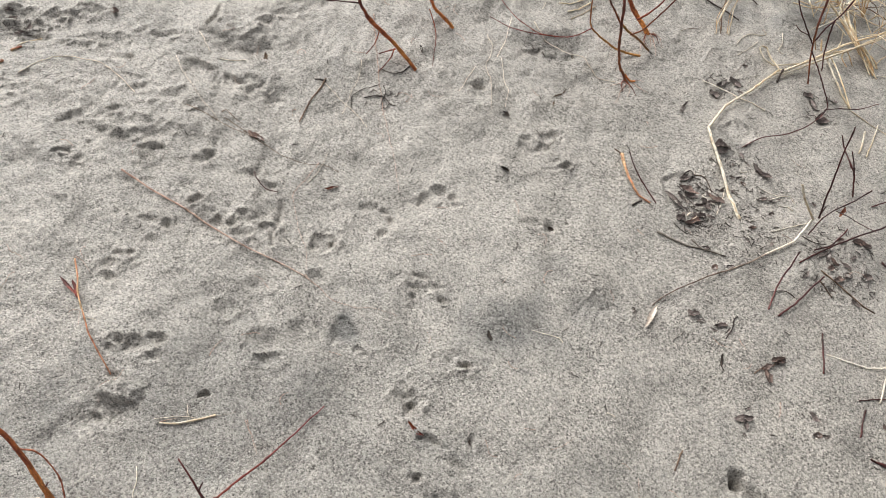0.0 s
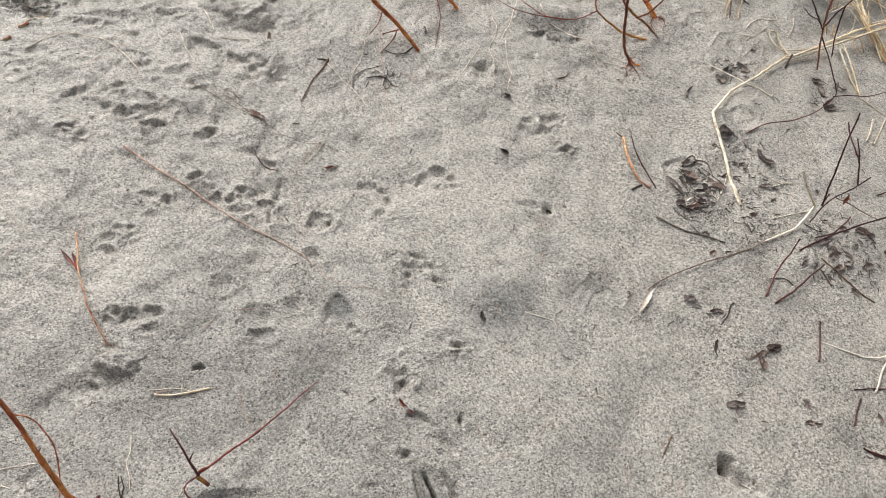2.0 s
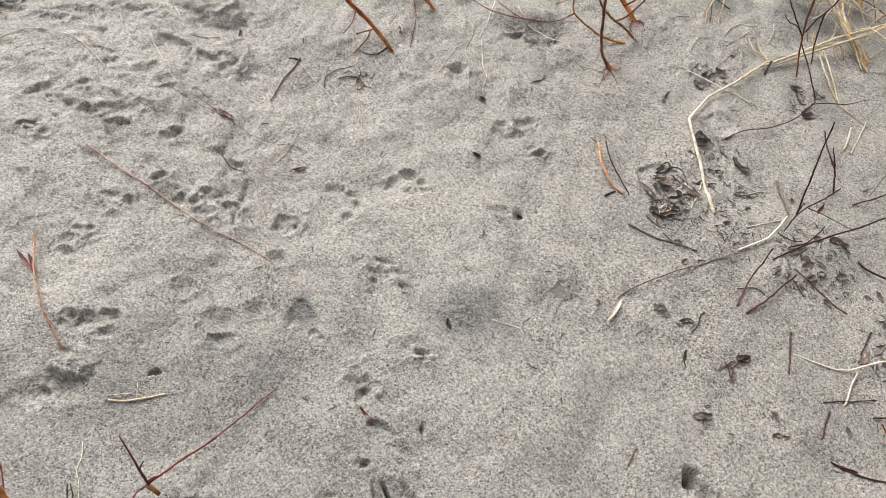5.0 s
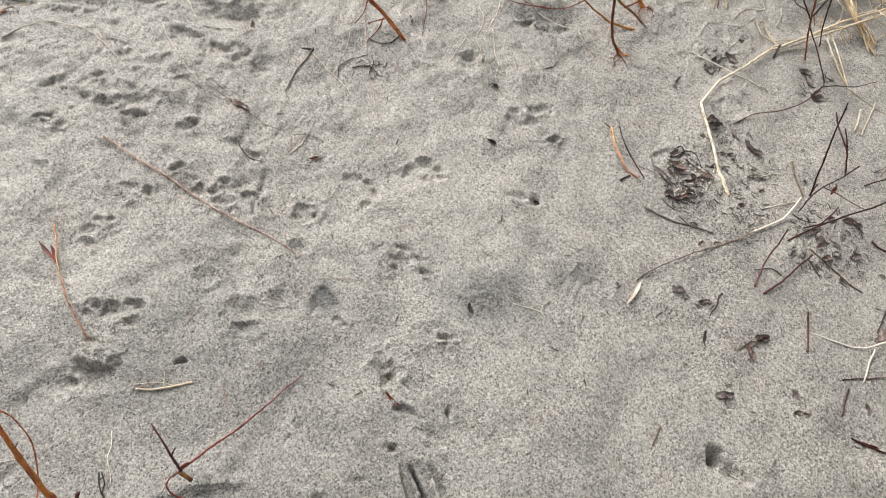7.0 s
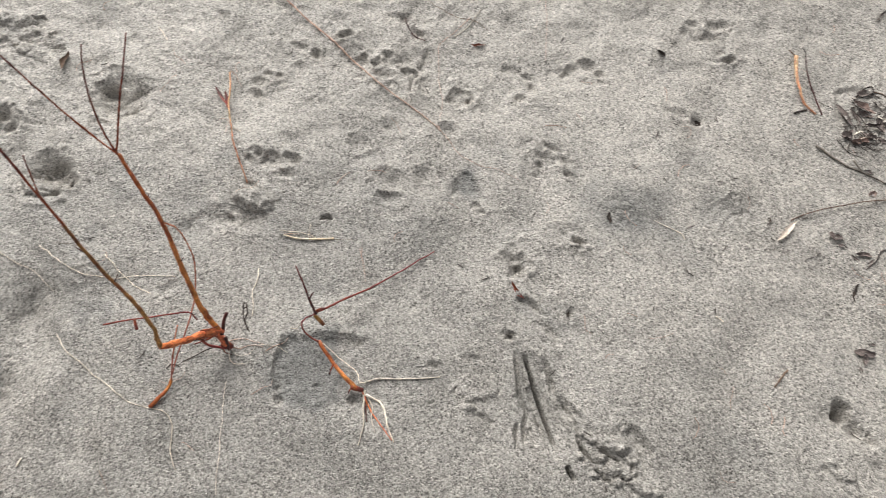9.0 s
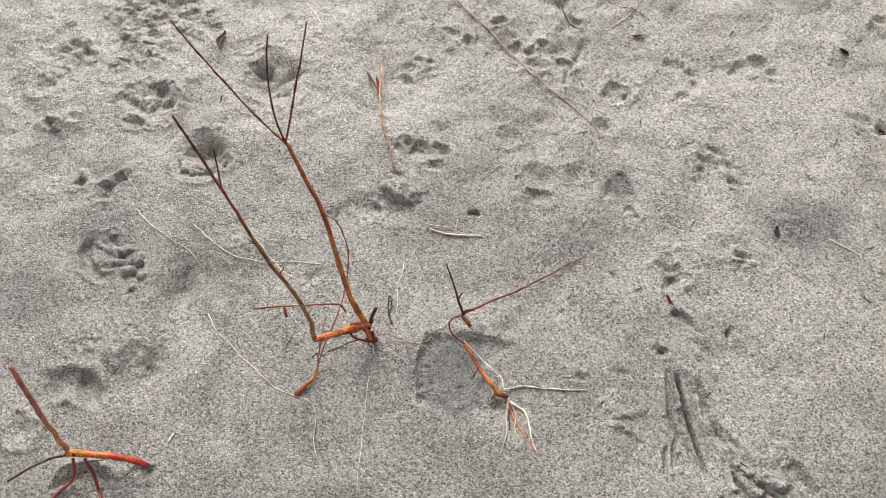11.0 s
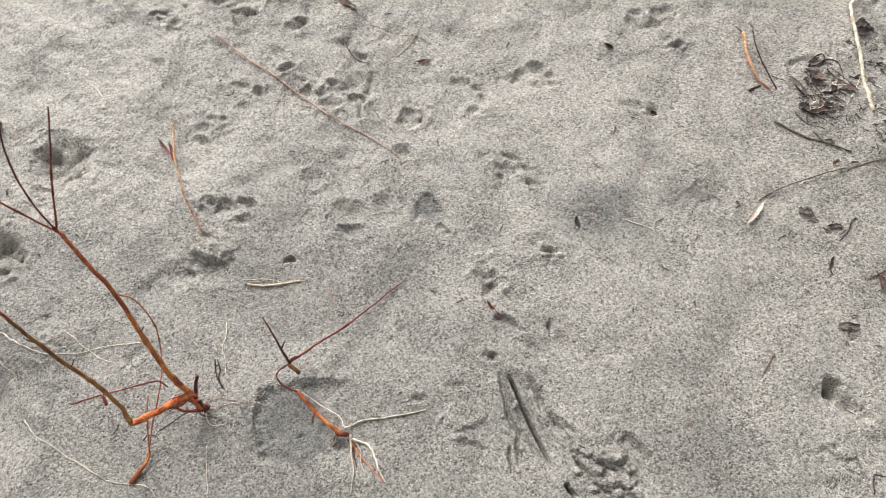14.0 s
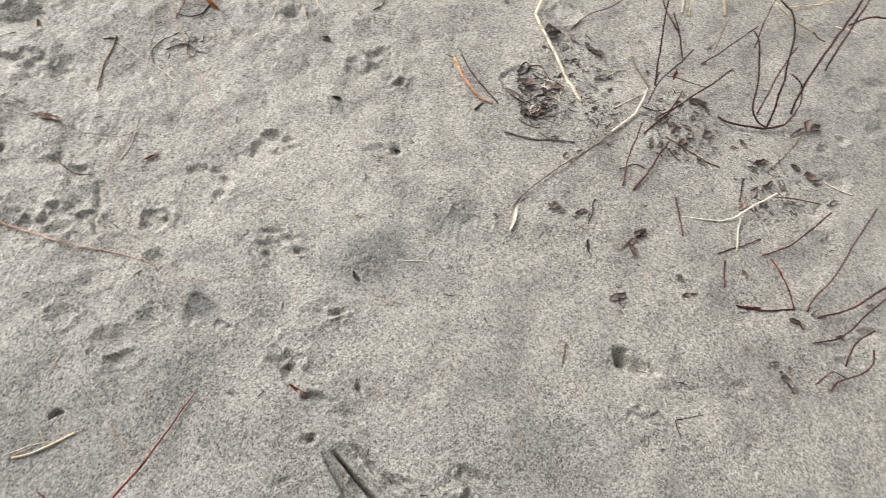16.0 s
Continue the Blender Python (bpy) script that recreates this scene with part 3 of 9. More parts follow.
lump(-0.862, -0.065, 0.0102, 0.0080, 257, 0.008)
lump(-0.923, -0.066, 0.0115, 0.0082, 215, 0.008)
lump(-0.862, -0.091, 0.0113, 0.0068, 242, 0.007)
lump(-0.983, -0.059, 0.0105, 0.0072, 179, 0.006)
lump(-0.971, -0.029, 0.0117, 0.0072, 203, 0.006)
dent(-0.893, -0.056, 0.0092, 0.0058, 29, 0.009, 0.1, 2)
dent(-0.924, -0.054, 0.0092, 0.0071, 29, 0.009, 0.1, 2)
dent(-0.875, -0.072, 0.0103, 0.0057, 29, 0.009, 0.1, 2)
dent(-0.874, -0.050, 0.0069, 0.0058, 29, 0.008, 0.1, 2)
scarp([(-1.051, 0.020), (-1.051, 0.047), (-1.035, 0.092)], 0.007, 0.005, 0.03)
dent(-1.118, 0.030, 0.0072, 0.0116, 28, 0.008, 0.1, 2)
# kicked-up slabs
lump(-1.274, 0.483, 0.0332, 0.0221, -10, 0.00430581)
lump(-1.173, 0.491, 0.0318, 0.0138, 7, 0.00317267)
lump(-1.257, 0.343, 0.0319, 0.0212, 51, 0.00239901)
lump(-1.237, 0.286, 0.0171, 0.0142, 58, 0.00445605)
lump(-1.182, 0.478, 0.0272, 0.0149, 42, 0.00435244)
lump(-1.251, 0.359, 0.0160, 0.0128, 36, 0.0027534)
lump(-1.239, 0.443, 0.0196, 0.0226, 13, 0.00320186)
lump(-1.204, 0.400, 0.0285, 0.0223, 50, 0.00204517)
lump(-1.279, 0.343, 0.0328, 0.0144, 62, 0.00388934)
lump(-1.259, 0.366, 0.0239, 0.0215, 47, 0.00227013)
lump(-1.203, 0.393, 0.0200, 0.0194, 14, 0.00429522)
lump(-1.350, 0.402, 0.0199, 0.0148, -0, 0.00219549)
lump(-1.226, 0.279, 0.0236, 0.0164, 35, 0.00259334)
lump(-1.321, 0.377, 0.0143, 0.0237, 27, 0.0020818)
lump(-1.136, 0.440, 0.0324, 0.0197, -4, 0.00397002)
lump(-1.168, 0.434, 0.0190, 0.0176, 55, 0.00449825)
lump(-1.327, 0.371, 0.0284, 0.0183, 20, 0.00272756)
lump(-1.253, 0.411, 0.0331, 0.0200, 14, 0.00324831)
lump(-1.226, 0.423, 0.0311, 0.0167, 49, 0.00396506)
lump(-1.315, 0.456, 0.0210, 0.0216, 26, 0.00270213)
lump(-1.166, 0.348, 0.0247, 0.0119, 7, 0.00336748)
lump(-1.315, 0.385, 0.0267, 0.0223, 39, 0.00286971)
lump(-1.223, 0.507, 0.0309, 0.0237, 65, 0.00372084)
lump(-1.348, 0.391, 0.0167, 0.0230, 26, 0.00434345)
lump(-1.289, 0.478, 0.0169, 0.0227, 41, 0.00345211)
lump(-1.307, 0.440, 0.0267, 0.0217, 0, 0.00206906)
lump(-1.191, 0.337, 0.0137, 0.0173, -8, 0.00256561)
lump(-1.276, 0.362, 0.0227, 0.0168, 35, 0.00352948)
lump(-1.240, 0.352, 0.0214, 0.0134, 17, 0.00407843)
lump(-1.223, 0.354, 0.0249, 0.0234, 21, 0.0040463)
lump(-1.330, 0.448, 0.0163, 0.0203, 64, 0.00340965)
lump(-1.348, 0.431, 0.0322, 0.0127, 33, 0.0022698)
lump(-1.153, 0.436, 0.0313, 0.0167, 5, 0.00307921)
lump(-1.179, 0.477, 0.0331, 0.0237, 8, 0.00348952)
lump(-1.344, 0.382, 0.0199, 0.0247, 11, 0.00322939)
lump(-1.158, 0.443, 0.0221, 0.0157, 53, 0.00395427)
lump(-1.159, 0.337, 0.0178, 0.0148, 66, 0.00238691)
lump(-1.297, 0.436, 0.0268, 0.0201, -3, 0.00385868)
lump(-1.228, 0.381, 0.0199, 0.0157, 25, 0.00332467)
lump(-1.263, 0.474, 0.0140, 0.0158, 61, 0.00313903)
groove([(-1.248, 0.291), (-1.237, 0.293), (-1.222, 0.302)], 0.003, 0.0064094, 0.4)
groove([(-1.145, 0.491), (-1.131, 0.490), (-1.127, 0.504)], 0.003, 0.00815012, 0.4)
groove([(-1.289, 0.353), (-1.277, 0.359), (-1.265, 0.361)], 0.003, 0.00855338, 0.4)
groove([(-1.302, 0.397), (-1.290, 0.401), (-1.284, 0.413)], 0.003, 0.00692926, 0.4)
groove([(-1.228, 0.297), (-1.214, 0.300), (-1.208, 0.304)], 0.003, 0.00889343, 0.4)
groove([(-1.102, 0.469), (-1.091, 0.467), (-1.081, 0.477)], 0.003, 0.00876123, 0.4)
groove([(-1.208, 0.495), (-1.194, 0.493), (-1.187, 0.504)], 0.003, 0.00606968, 0.4)
groove([(-1.286, 0.385), (-1.281, 0.391), (-1.269, 0.402)], 0.003, 0.00428781, 0.4)
groove([(-1.222, 0.378), (-1.212, 0.384), (-1.198, 0.391)], 0.003, 0.00869269, 0.4)
groove([(-1.288, 0.466), (-1.277, 0.474), (-1.263, 0.479)], 0.003, 0.00855211, 0.4)
groove([(-1.203, 0.429), (-1.192, 0.431), (-1.179, 0.436)], 0.003, 0.00658498, 0.4)
groove([(-1.324, 0.421), (-1.311, 0.421), (-1.302, 0.429)], 0.003, 0.00727507, 0.4)
groove([(-1.286, 0.346), (-1.276, 0.353), (-1.260, 0.360)], 0.003, 0.00561643, 0.4)
groove([(-1.199, 0.515), (-1.189, 0.525), (-1.174, 0.520)], 0.003, 0.00740556, 0.4)
groove([(-1.315, 0.443), (-1.298, 0.446), (-1.292, 0.461)], 0.003, 0.00712399, 0.4)
groove([(-1.277, 0.445), (-1.265, 0.447), (-1.256, 0.458)], 0.003, 0.00468213, 0.4)
groove([(-1.208, 0.351), (-1.194, 0.356), (-1.184, 0.362)], 0.003, 0.0077008, 0.4)
groove([(-1.280, 0.464), (-1.273, 0.469), (-1.257, 0.469)], 0.003, 0.00640496, 0.4)
groove([(-1.209, 0.514), (-1.194, 0.513), (-1.185, 0.528)], 0.003, 0.00632787, 0.4)
groove([(-1.339, 0.425), (-1.330, 0.429), (-1.312, 0.432)], 0.003, 0.00476057, 0.4)
groove([(-1.269, 0.336), (-1.259, 0.339), (-1.247, 0.341)], 0.003, 0.00584484, 0.4)
groove([(-1.116, 0.463), (-1.103, 0.468), (-1.093, 0.482)], 0.003, 0.00734283, 0.4)
groove([(-1.254, 0.394), (-1.244, 0.402), (-1.239, 0.410)], 0.003, 0.00515236, 0.4)
groove([(-1.322, 0.398), (-1.308, 0.405), (-1.301, 0.409)], 0.003, 0.00541572, 0.4)
groove([(-1.272, 0.340), (-1.255, 0.340), (-1.249, 0.353)], 0.003, 0.00887716, 0.4)
groove([(-1.367, 0.424), (-1.353, 0.430), (-1.347, 0.433)], 0.003, 0.00894803, 0.4)
# print with three toes
dent(-0.672, 0.599, 0.0158, 0.0121, 2, 0.009, 0.15, 2)
dent(-0.664, 0.625, 0.0157, 0.0096, 8, 0.008, 0.15, 2)
dent(-0.641, 0.634, 0.0106, 0.0112, 26, 0.007, 0.15, 2)
dent(-0.657, 0.568, 0.0151, 0.0115, -13, 0.01, 0.2, 2)
dent(-0.617, 0.602, 0.0350, 0.0082, 35, 0.004, 0.15, 1.6)
# print with a row of deep toes
dent(-0.540, 0.434, 0.0536, 0.0215, 22, 0.01, 0.06, 1.6)
dent(-0.572, 0.438, 0.0123, 0.0114, 25, 0.012, 0.1, 2)
dent(-0.545, 0.444, 0.0179, 0.0165, 26, 0.007, 0.05, 2)
dent(-0.503, 0.461, 0.0191, 0.0126, 15, 0.011, 0.1, 2)
dent(-0.583, 0.419, 0.0078, 0.0101, 25, 0.008, 0.1, 2)
dent(-0.497, 0.422, 0.0244, 0.0100, 26, 0.005, 0.25, 1.8)
lump(-0.507, 0.437, 0.0178, 0.0101, 26, 0.006)
dent(-0.554, 0.371, 0.0204, 0.0084, 3, 0.006, 0.2, 1.8)
# heaped rim broken off above a hollow
dent(-0.526, 0.300, 0.0669, 0.0310, 25, 0.011, 0.05, 1.3)
lump(-0.529, 0.344, 0.0501, 0.0243, 15, 0.012)
lump(-0.553, 0.340, 0.0196, 0.0109, 45, 0.006)
scarp([(-0.557, 0.331), (-0.536, 0.326), (-0.514, 0.324), (-0.487, 0.330)], 0.01, 0.004, 0.022)
scarp([(-0.578, 0.297), (-0.562, 0.294), (-0.538, 0.291)], 0.006, 0.004, 0.02)
# half-moon hole
press([(-0.391, 0.365), (-0.392, 0.378), (-0.384, 0.387), (-0.373, 0.387), (-0.361, 0.380), (-0.379, 0.376)], 0.013, 0.004, 0.05)
# triangular print
press([(-0.183, 0.536), (-0.191, 0.583), (-0.191, 0.620), (-0.166, 0.625), (-0.139, 0.602), (-0.121, 0.585), (-0.136, 0.572), (-0.162, 0.558)], 0.006, 0.014, 0.02)
scarp([(-0.190, 0.523), (-0.185, 0.535), (-0.172, 0.540)], 0.009, 0.004, 0.014)
scarp([(-0.140, 0.556), (-0.124, 0.559), (-0.097, 0.549)], 0.008, 0.004, 0.016)
scarp([(-0.146, 0.536), (-0.129, 0.528), (-0.114, 0.519)], 0.004, 0.004, 0.014)
damp_shade(-0.161, 0.585, 0.0303, 0.0316, 16, 1.5, 0, 1)
damp_shade(-0.170, 0.607, 0.0187, 0.0213, 16, 1.3, 0, 1)
damp_shade(-0.180, 0.539, 0.0137, 0.0102, 16, 0.6, 0, 1)
# spaced pad marks
dent(-0.192, 0.905, 0.0247, 0.0156, 11, 0.008, 0.12, 1.8)
dent(-0.153, 0.906, 0.0208, 0.0093, 7, 0.006, 0.1, 1.8)
dent(-0.131, 0.880, 0.0092, 0.0213, 34, 0.009, 0.12, 2)
dent(-0.144, 0.840, 0.0166, 0.0151, 16, 0.01, 0.15, 2)
dent(-0.036, 0.962, 0.0532, 0.0420, 15, 0.006, 0.15, 1.6)
dent(-0.072, 0.967, 0.0162, 0.0223, -8, 0.009, 0.12, 2)
dent(-0.043, 1.000, 0.0281, 0.0164, 6, 0.013, 0.08, 2)
dent(-0.008, 0.988, 0.0227, 0.0130, 1, 0.01, 0.12, 2)
dent(0.007, 0.965, 0.0225, 0.0097, 9, 0.005, 0.2, 2)
lump(-0.041, 0.966, 0.0173, 0.0129, 15, 0.004)
dent(0.194, 0.961, 0.0422, 0.0113, 6, 0.007, 0.1, 1.8)
dent(0.236, 0.963, 0.0188, 0.0176, 16, 0.014, 0.12, 2)
dent(0.141, 1.223, 0.0174, 0.0129, 17, 0.009, 0.15, 2)
dent(0.133, 1.195, 0.0086, 0.0145, 17, 0.006, 0.15, 2)
dent(0.189, 1.240, 0.0176, 0.0149, 17, 0.008, 0.15, 2)
dent(0.208, 1.260, 0.0133, 0.0150, 17, 0.009, 0.15, 2)
dent(0.227, 1.255, 0.0148, 0.0150, 17, 0.006, 0.15, 2)
dent(0.190, 1.204, 0.0217, 0.0164, 17, 0.009, 0.15, 2)
dent(0.171, 1.193, 0.0130, 0.0091, 17, 0.005, 0.15, 2)
dent(0.251, 1.163, 0.0144, 0.0107, 17, 0.009, 0.15, 2)
dent(0.228, 1.169, 0.0230, 0.0089, 17, 0.004, 0.15, 2)
dent(0.225, 1.146, 0.0285, 0.0071, 17, 0.003, 0.15, 2)
dent(-0.028, 0.753, 0.0299, 0.0071, 1, 0.007, 0.12, 2)
dent(-0.049, 0.724, 0.0111, 0.0070, 1, 0.007, 0.12, 2)
dent(0.005, 0.737, 0.0186, 0.0113, 1, 0.007, 0.12, 2)
dent(0.020, 0.709, 0.0098, 0.0125, 1, 0.008, 0.12, 2)
dent(-0.041, 0.702, 0.0086, 0.0069, 1, 0.006, 0.12, 2)
dent(-0.036, 0.674, 0.0073, 0.0054, 1, 0.005, 0.12, 2)
dent(0.039, 0.701, 0.0110, 0.0041, 0, 0.004, 0.12, 2)
dent(-0.023, 0.721, 0.0173, 0.0140, 1, 0.003, 0.12, 2)
dent(0.105, 0.567, 0.0151, 0.0075, -8, 0.008, 0.15, 2)
dent(0.008, 0.457, 0.0246, 0.0189, 14, 0.007, 0.1, 1.6)
dent(-0.006, 0.478, 0.0203, 0.0120, 14, 0.005, 0.1, 1.6)
# scarp and pockets on the far rise
scarp([(-0.767, 1.212), (-0.729, 1.209), (-0.683, 1.202), (-0.643, 1.193), (-0.603, 1.181), (-0.554, 1.184), (-0.535, 1.212)], 0.013, 0.007, 0.05)
dent(-0.580, 1.190, 0.0352, 0.0167, 21, 0.009, 0.1, 1.8)
scarp([(-0.582, 1.165), (-0.546, 1.164), (-0.517, 1.162), (-0.517, 1.191)], 0.009, 0.005, 0.03)
scarp([(-0.526, 1.215), (-0.512, 1.209), (-0.520, 1.190)], 0.008, 0.004, 0.02)
scarp([(-0.550, 1.147), (-0.526, 1.137), (-0.520, 1.151)], 0.006, 0.004, 0.02)
dent(-0.615, 1.291, 0.0813, 0.0298, 22, 0.009, 0.1, 1.4)
scarp([(-0.695, 1.251), (-0.650, 1.286), (-0.589, 1.301), (-0.546, 1.285)], 0.006, 0.01, 0.04)
lump(-0.524, 1.204, 0.0192, 0.0111, 22, 0.004)
# print with a squared corner
press([(-0.747, 0.903), (-0.731, 0.912), (-0.695, 0.930), (-0.687, 0.916), (-0.707, 0.896), (-0.703, 0.870), (-0.722, 0.867)], 0.01, 0.005, 0.1)
# other marks on the rise
scarp([(-0.884, 0.856), (-0.874, 0.873), (-0.848, 0.889)], 0.008, 0.005, 0.025)
scarp([(-0.909, 0.810), (-0.901, 0.833), (-0.879, 0.847), (-0.862, 0.839)], 0.009, 0.005, 0.025)
scarp([(-0.875, 0.795), (-0.853, 0.815), (-0.825, 0.811)], 0.008, 0.005, 0.025)
lump(-0.886, 0.831, 0.0152, 0.0098, 18, 0.007)
dent(-0.850, 0.826, 0.0140, 0.0097, 18, 0.006, 0.2, 2)
scarp([(-0.883, 1.105), (-0.855, 1.106), (-0.832, 1.103), (-0.811, 1.118)], 0.008, 0.006, 0.03)
scarp([(-0.846, 1.051), (-0.842, 1.072), (-0.813, 1.090), (-0.799, 1.107)], 0.008, 0.006, 0.03)
scarp([(-0.955, 0.917), (-0.944, 0.931), (-0.934, 0.946), (-0.901, 0.960)], 0.006, 0.006, 0.03)
scarp([(-0.871, 0.967), (-0.855, 0.991), (-0.840, 1.000)], 0.005, 0.006, 0.025)
scarp([(-0.698, 1.051), (-0.675, 1.045), (-0.640, 1.062)], 0.006, 0.005, 0.025)
dent(-0.585, 0.942, 0.0173, 0.0082, 21, 0.007, 0.2, 2)
dent(-0.594, 0.921, 0.0368, 0.0130, 21, 0.004, 0.1, 1.6)
scarp([(-0.843, 0.912), (-0.806, 0.917), (-0.766, 0.933)], 0.004, 0.005, 0.025)
scarp([(-0.715, 1.075), (-0.691, 1.077)], 0.005, 0.005, 0.02)
dent(-0.884, 1.161, 0.0209, 0.0117, 20, 0.005, 0.15, 1.6)
dent(-0.998, 1.165, 0.0208, 0.0099, 20, 0.005, 0.15, 1.6)
# scuffed prints by the fallen twig
scarp([(-0.484, 0.932), (-0.473, 0.916), (-0.458, 0.905), (-0.430, 0.899), (-0.409, 0.900)], 0.012, 0.005, 0.035)
dent(-0.468, 0.921, 0.0116, 0.0172, -4, 0.01, 0.1, 2)
scarp([(-0.427, 0.780), (-0.407, 0.794), (-0.383, 0.790), (-0.370, 0.770), (-0.364, 0.742)], -0.01, 0.006, 0.03)
press([(-0.426, 0.782), (-0.393, 0.799), (-0.375, 0.790), (-0.360, 0.740), (-0.375, 0.734), (-0.390, 0.769), (-0.408, 0.769)], 0.01, 0.006, 0.15)
dent(-0.439, 0.745, 0.0259, 0.0116, 26, 0.008, 0.15, 2)
dent(-0.503, 0.760, 0.0191, 0.0087, 2, 0.007, 0.15, 2)
dent(-0.443, 0.787, 0.0215, 0.0104, 20, 0.006, 0.15, 2)
dent(-0.383, 0.841, 0.0086, 0.0397, 10, 0.006, 0.15, 1.8)
dent(-0.483, 0.719, 0.0161, 0.0086, 20, 0.004, 0.15, 1.8)
dent(-0.643, 0.721, 0.0273, 0.0102, 13, 0.007, 0.15, 2)
dent(-0.601, 0.724, 0.0101, 0.0161, 33, 0.01, 0.2, 2)
dent(-0.612, 0.680, 0.0244, 0.0128, 20, 0.005, 0.15, 1.7)
dent(-0.570, 0.795, 0.0187, 0.0121, 21, 0.004, 0.15, 1.7)
# deep hole with a gully, and crumbs below it
dent(0.689, 0.444, 0.0794, 0.0418, -1, 0.014, 0.03, 1.3)
dent(0.679, 0.461, 0.0222, 0.0247, -1, 0.06, 0, 1.5)
dent(0.715, 0.441, 0.0458, 0.0170, -24, 0.016, 0.03, 1.5)
dent(0.744, 0.434, 0.0124, 0.0098, -1, 0.008, 0.1, 1.8)
lump(0.711, 0.352, 0.0180, 0.0092, -1, 0.007)
lump(0.682, 0.363, 0.0107, 0.0057, -1, 0.005)
scarp([(0.669, 0.357), (0.688, 0.345), (0.710, 0.337)], 0.006, 0.004, 0.015)
dent(0.766, 0.394, 0.0248, 0.0084, -1, 0.004, 0.1, 1.6)
dent(0.699, 0.284, 0.0399, 0.0263, -2, 0.005, 0.12, 1.5)
dent(0.925, 0.396, 0.0259, 0.0124, -1, 0.006, 0.12, 1.6)
dent(0.797, 0.249, 0.0167, 0.0098, -2, 0.005, 0.12, 1.6)
dent(0.911, 0.269, 0.0173, 0.0091, -2, 0.005, 0.12, 1.6)
dent(0.907, 0.229, 0.0196, 0.0088, -2, 0.004, 0.12, 1.6)
dent(0.822, 0.393, 0.0151, 0.0072, -1, 0.004, 0.12, 1.6)
# soft hollow with clods under the saplings
dent(0.175, 1.592, 0.1381, 0.0617, 10, 0.022, 0.06, 1.4)
dent(0.204, 1.559, 0.0820, 0.0277, 13, 0.01, 0.08, 1.6)
scarp([(0.072, 1.543), (0.101, 1.544), (0.130, 1.572), (0.162, 1.607)], 0.01, 0.006, 0.03)
scarp([(0.134, 1.531), (0.168, 1.557), (0.204, 1.555), (0.241, 1.577)], 0.009, 0.006, 0.03)
lump(0.217, 1.583, 0.0269, 0.0138, 19, 0.006)
lump(0.157, 1.567, 0.0333, 0.0160, 19, 0.007)
dent(-0.006, 1.359, 0.0279, 0.0143, 18, 0.01, 0.1, 2)
# hollow tinted darker across most of its width
damp_shade(0.176, 1.583, 0.1181, 0.0559, 19, 0.5, 0, 1)
# shade painted into the sand under the dark twig and between the reeds
damp_shade(0.683, 1.917, 0.0967, 0.0498, 20, 0.7, 0, 1)
damp_shade(0.982, 1.958, 0.1620, 0.0976, 20, 1, 0, 1)
# cut scoop beside the pale roots
press([(-0.332, 0.105), (-0.325, 0.132), (-0.287, 0.156), (-0.239, 0.176), (-0.178, 0.196), (-0.186, 0.154), (-0.198, 0.112), (-0.199, 0.057), (-0.224, 0.014), (-0.266, 0.006), (-0.296, 0.038)], 0.006, 0.018, 0.02)
scarp([(-0.288, 0.157), (-0.239, 0.176), (-0.178, 0.195)], 0.003, 0.004, 0.05)
scarp([(-0.323, 0.140), (-0.331, 0.121), (-0.324, 0.092), (-0.307, 0.055), (-0.286, 0.026), (-0.268, 0.010)], -0.004, 0.003, 0.06)
dent(-0.274, 0.018, 0.0087, 0.0130, 44, 0.012, 0.05, 2)
dent(-0.287, 0.037, 0.0060, 0.0089, 24, 0.006, 0.05, 2)
dent(-0.154, 0.077, 0.0100, 0.0129, 24, 0.018, 0.05, 2)
dent(-0.227, 0.069, 0.0119, 0.0040, 34, 0.005, 0.1, 2)
# scoop floor darkened evenly up to its cut edge
damp_shade(-0.253, 0.088, 0.0725, 0.0850, 24, 1.8, 0, 1)
damp_shade(-0.300, 0.103, 0.0304, 0.0469, 24, 1.8, 0, 1)
damp_shade(-0.199, 0.212, 0.0417, 0.0238, 24, 0.5, 0, 1)
dent(-0.201, 0.216, 0.0438, 0.0217, 24, 0.005, 0.1, 1.5)
dent(-0.226, 0.265, 0.0236, 0.0133, 51, 0.004, 0.02, 1.4)
dent(-0.191, 0.250, 0.0232, 0.0132, 3, 0.004, 0.02, 1.4)
dent(-0.138, 0.287, 0.0139, 0.0188, 34, 0.005, 0.02, 1.4)
dent(-0.122, 0.320, 0.0160, 0.0101, 24, 0.003, 0.02, 1.4)
dent(-0.135, 0.248, 0.0210, 0.0120, 24, 0.003, 0.02, 1.4)
dent(-0.247, 0.217, 0.0230, 0.0131, 24, 0.004, 0.12, 1.6)
# claw drag with a slab of sand pushed up at its end
press([(0.071, 0.299), (0.091, 0.314), (0.118, 0.319), (0.157, 0.293), (0.182, 0.264), (0.239, 0.241), (0.282, 0.228), (0.267, 0.179), (0.228, 0.142), (0.175, 0.149), (0.131, 0.183), (0.100, 0.224)], 0.004, 0.02, 0.03)
scarp([(0.120, 0.325), (0.143, 0.304), (0.174, 0.262), (0.207, 0.254), (0.245, 0.235)], 0.009, 0.01, 0.03)
groove([(0.093, 0.304), (0.118, 0.276), (0.138, 0.249), (0.165, 0.219), (0.189, 0.191), (0.219, 0.158)], 0.003, 0.04, 0.04)
groove([(0.090, 0.292), (0.119, 0.254), (0.155, 0.209), (0.194, 0.163)], 0.003, 0.004, 0.4)
groove([(0.109, 0.294), (0.139, 0.257), (0.175, 0.218), (0.216, 0.176)], 0.003, 0.003, 0.4)
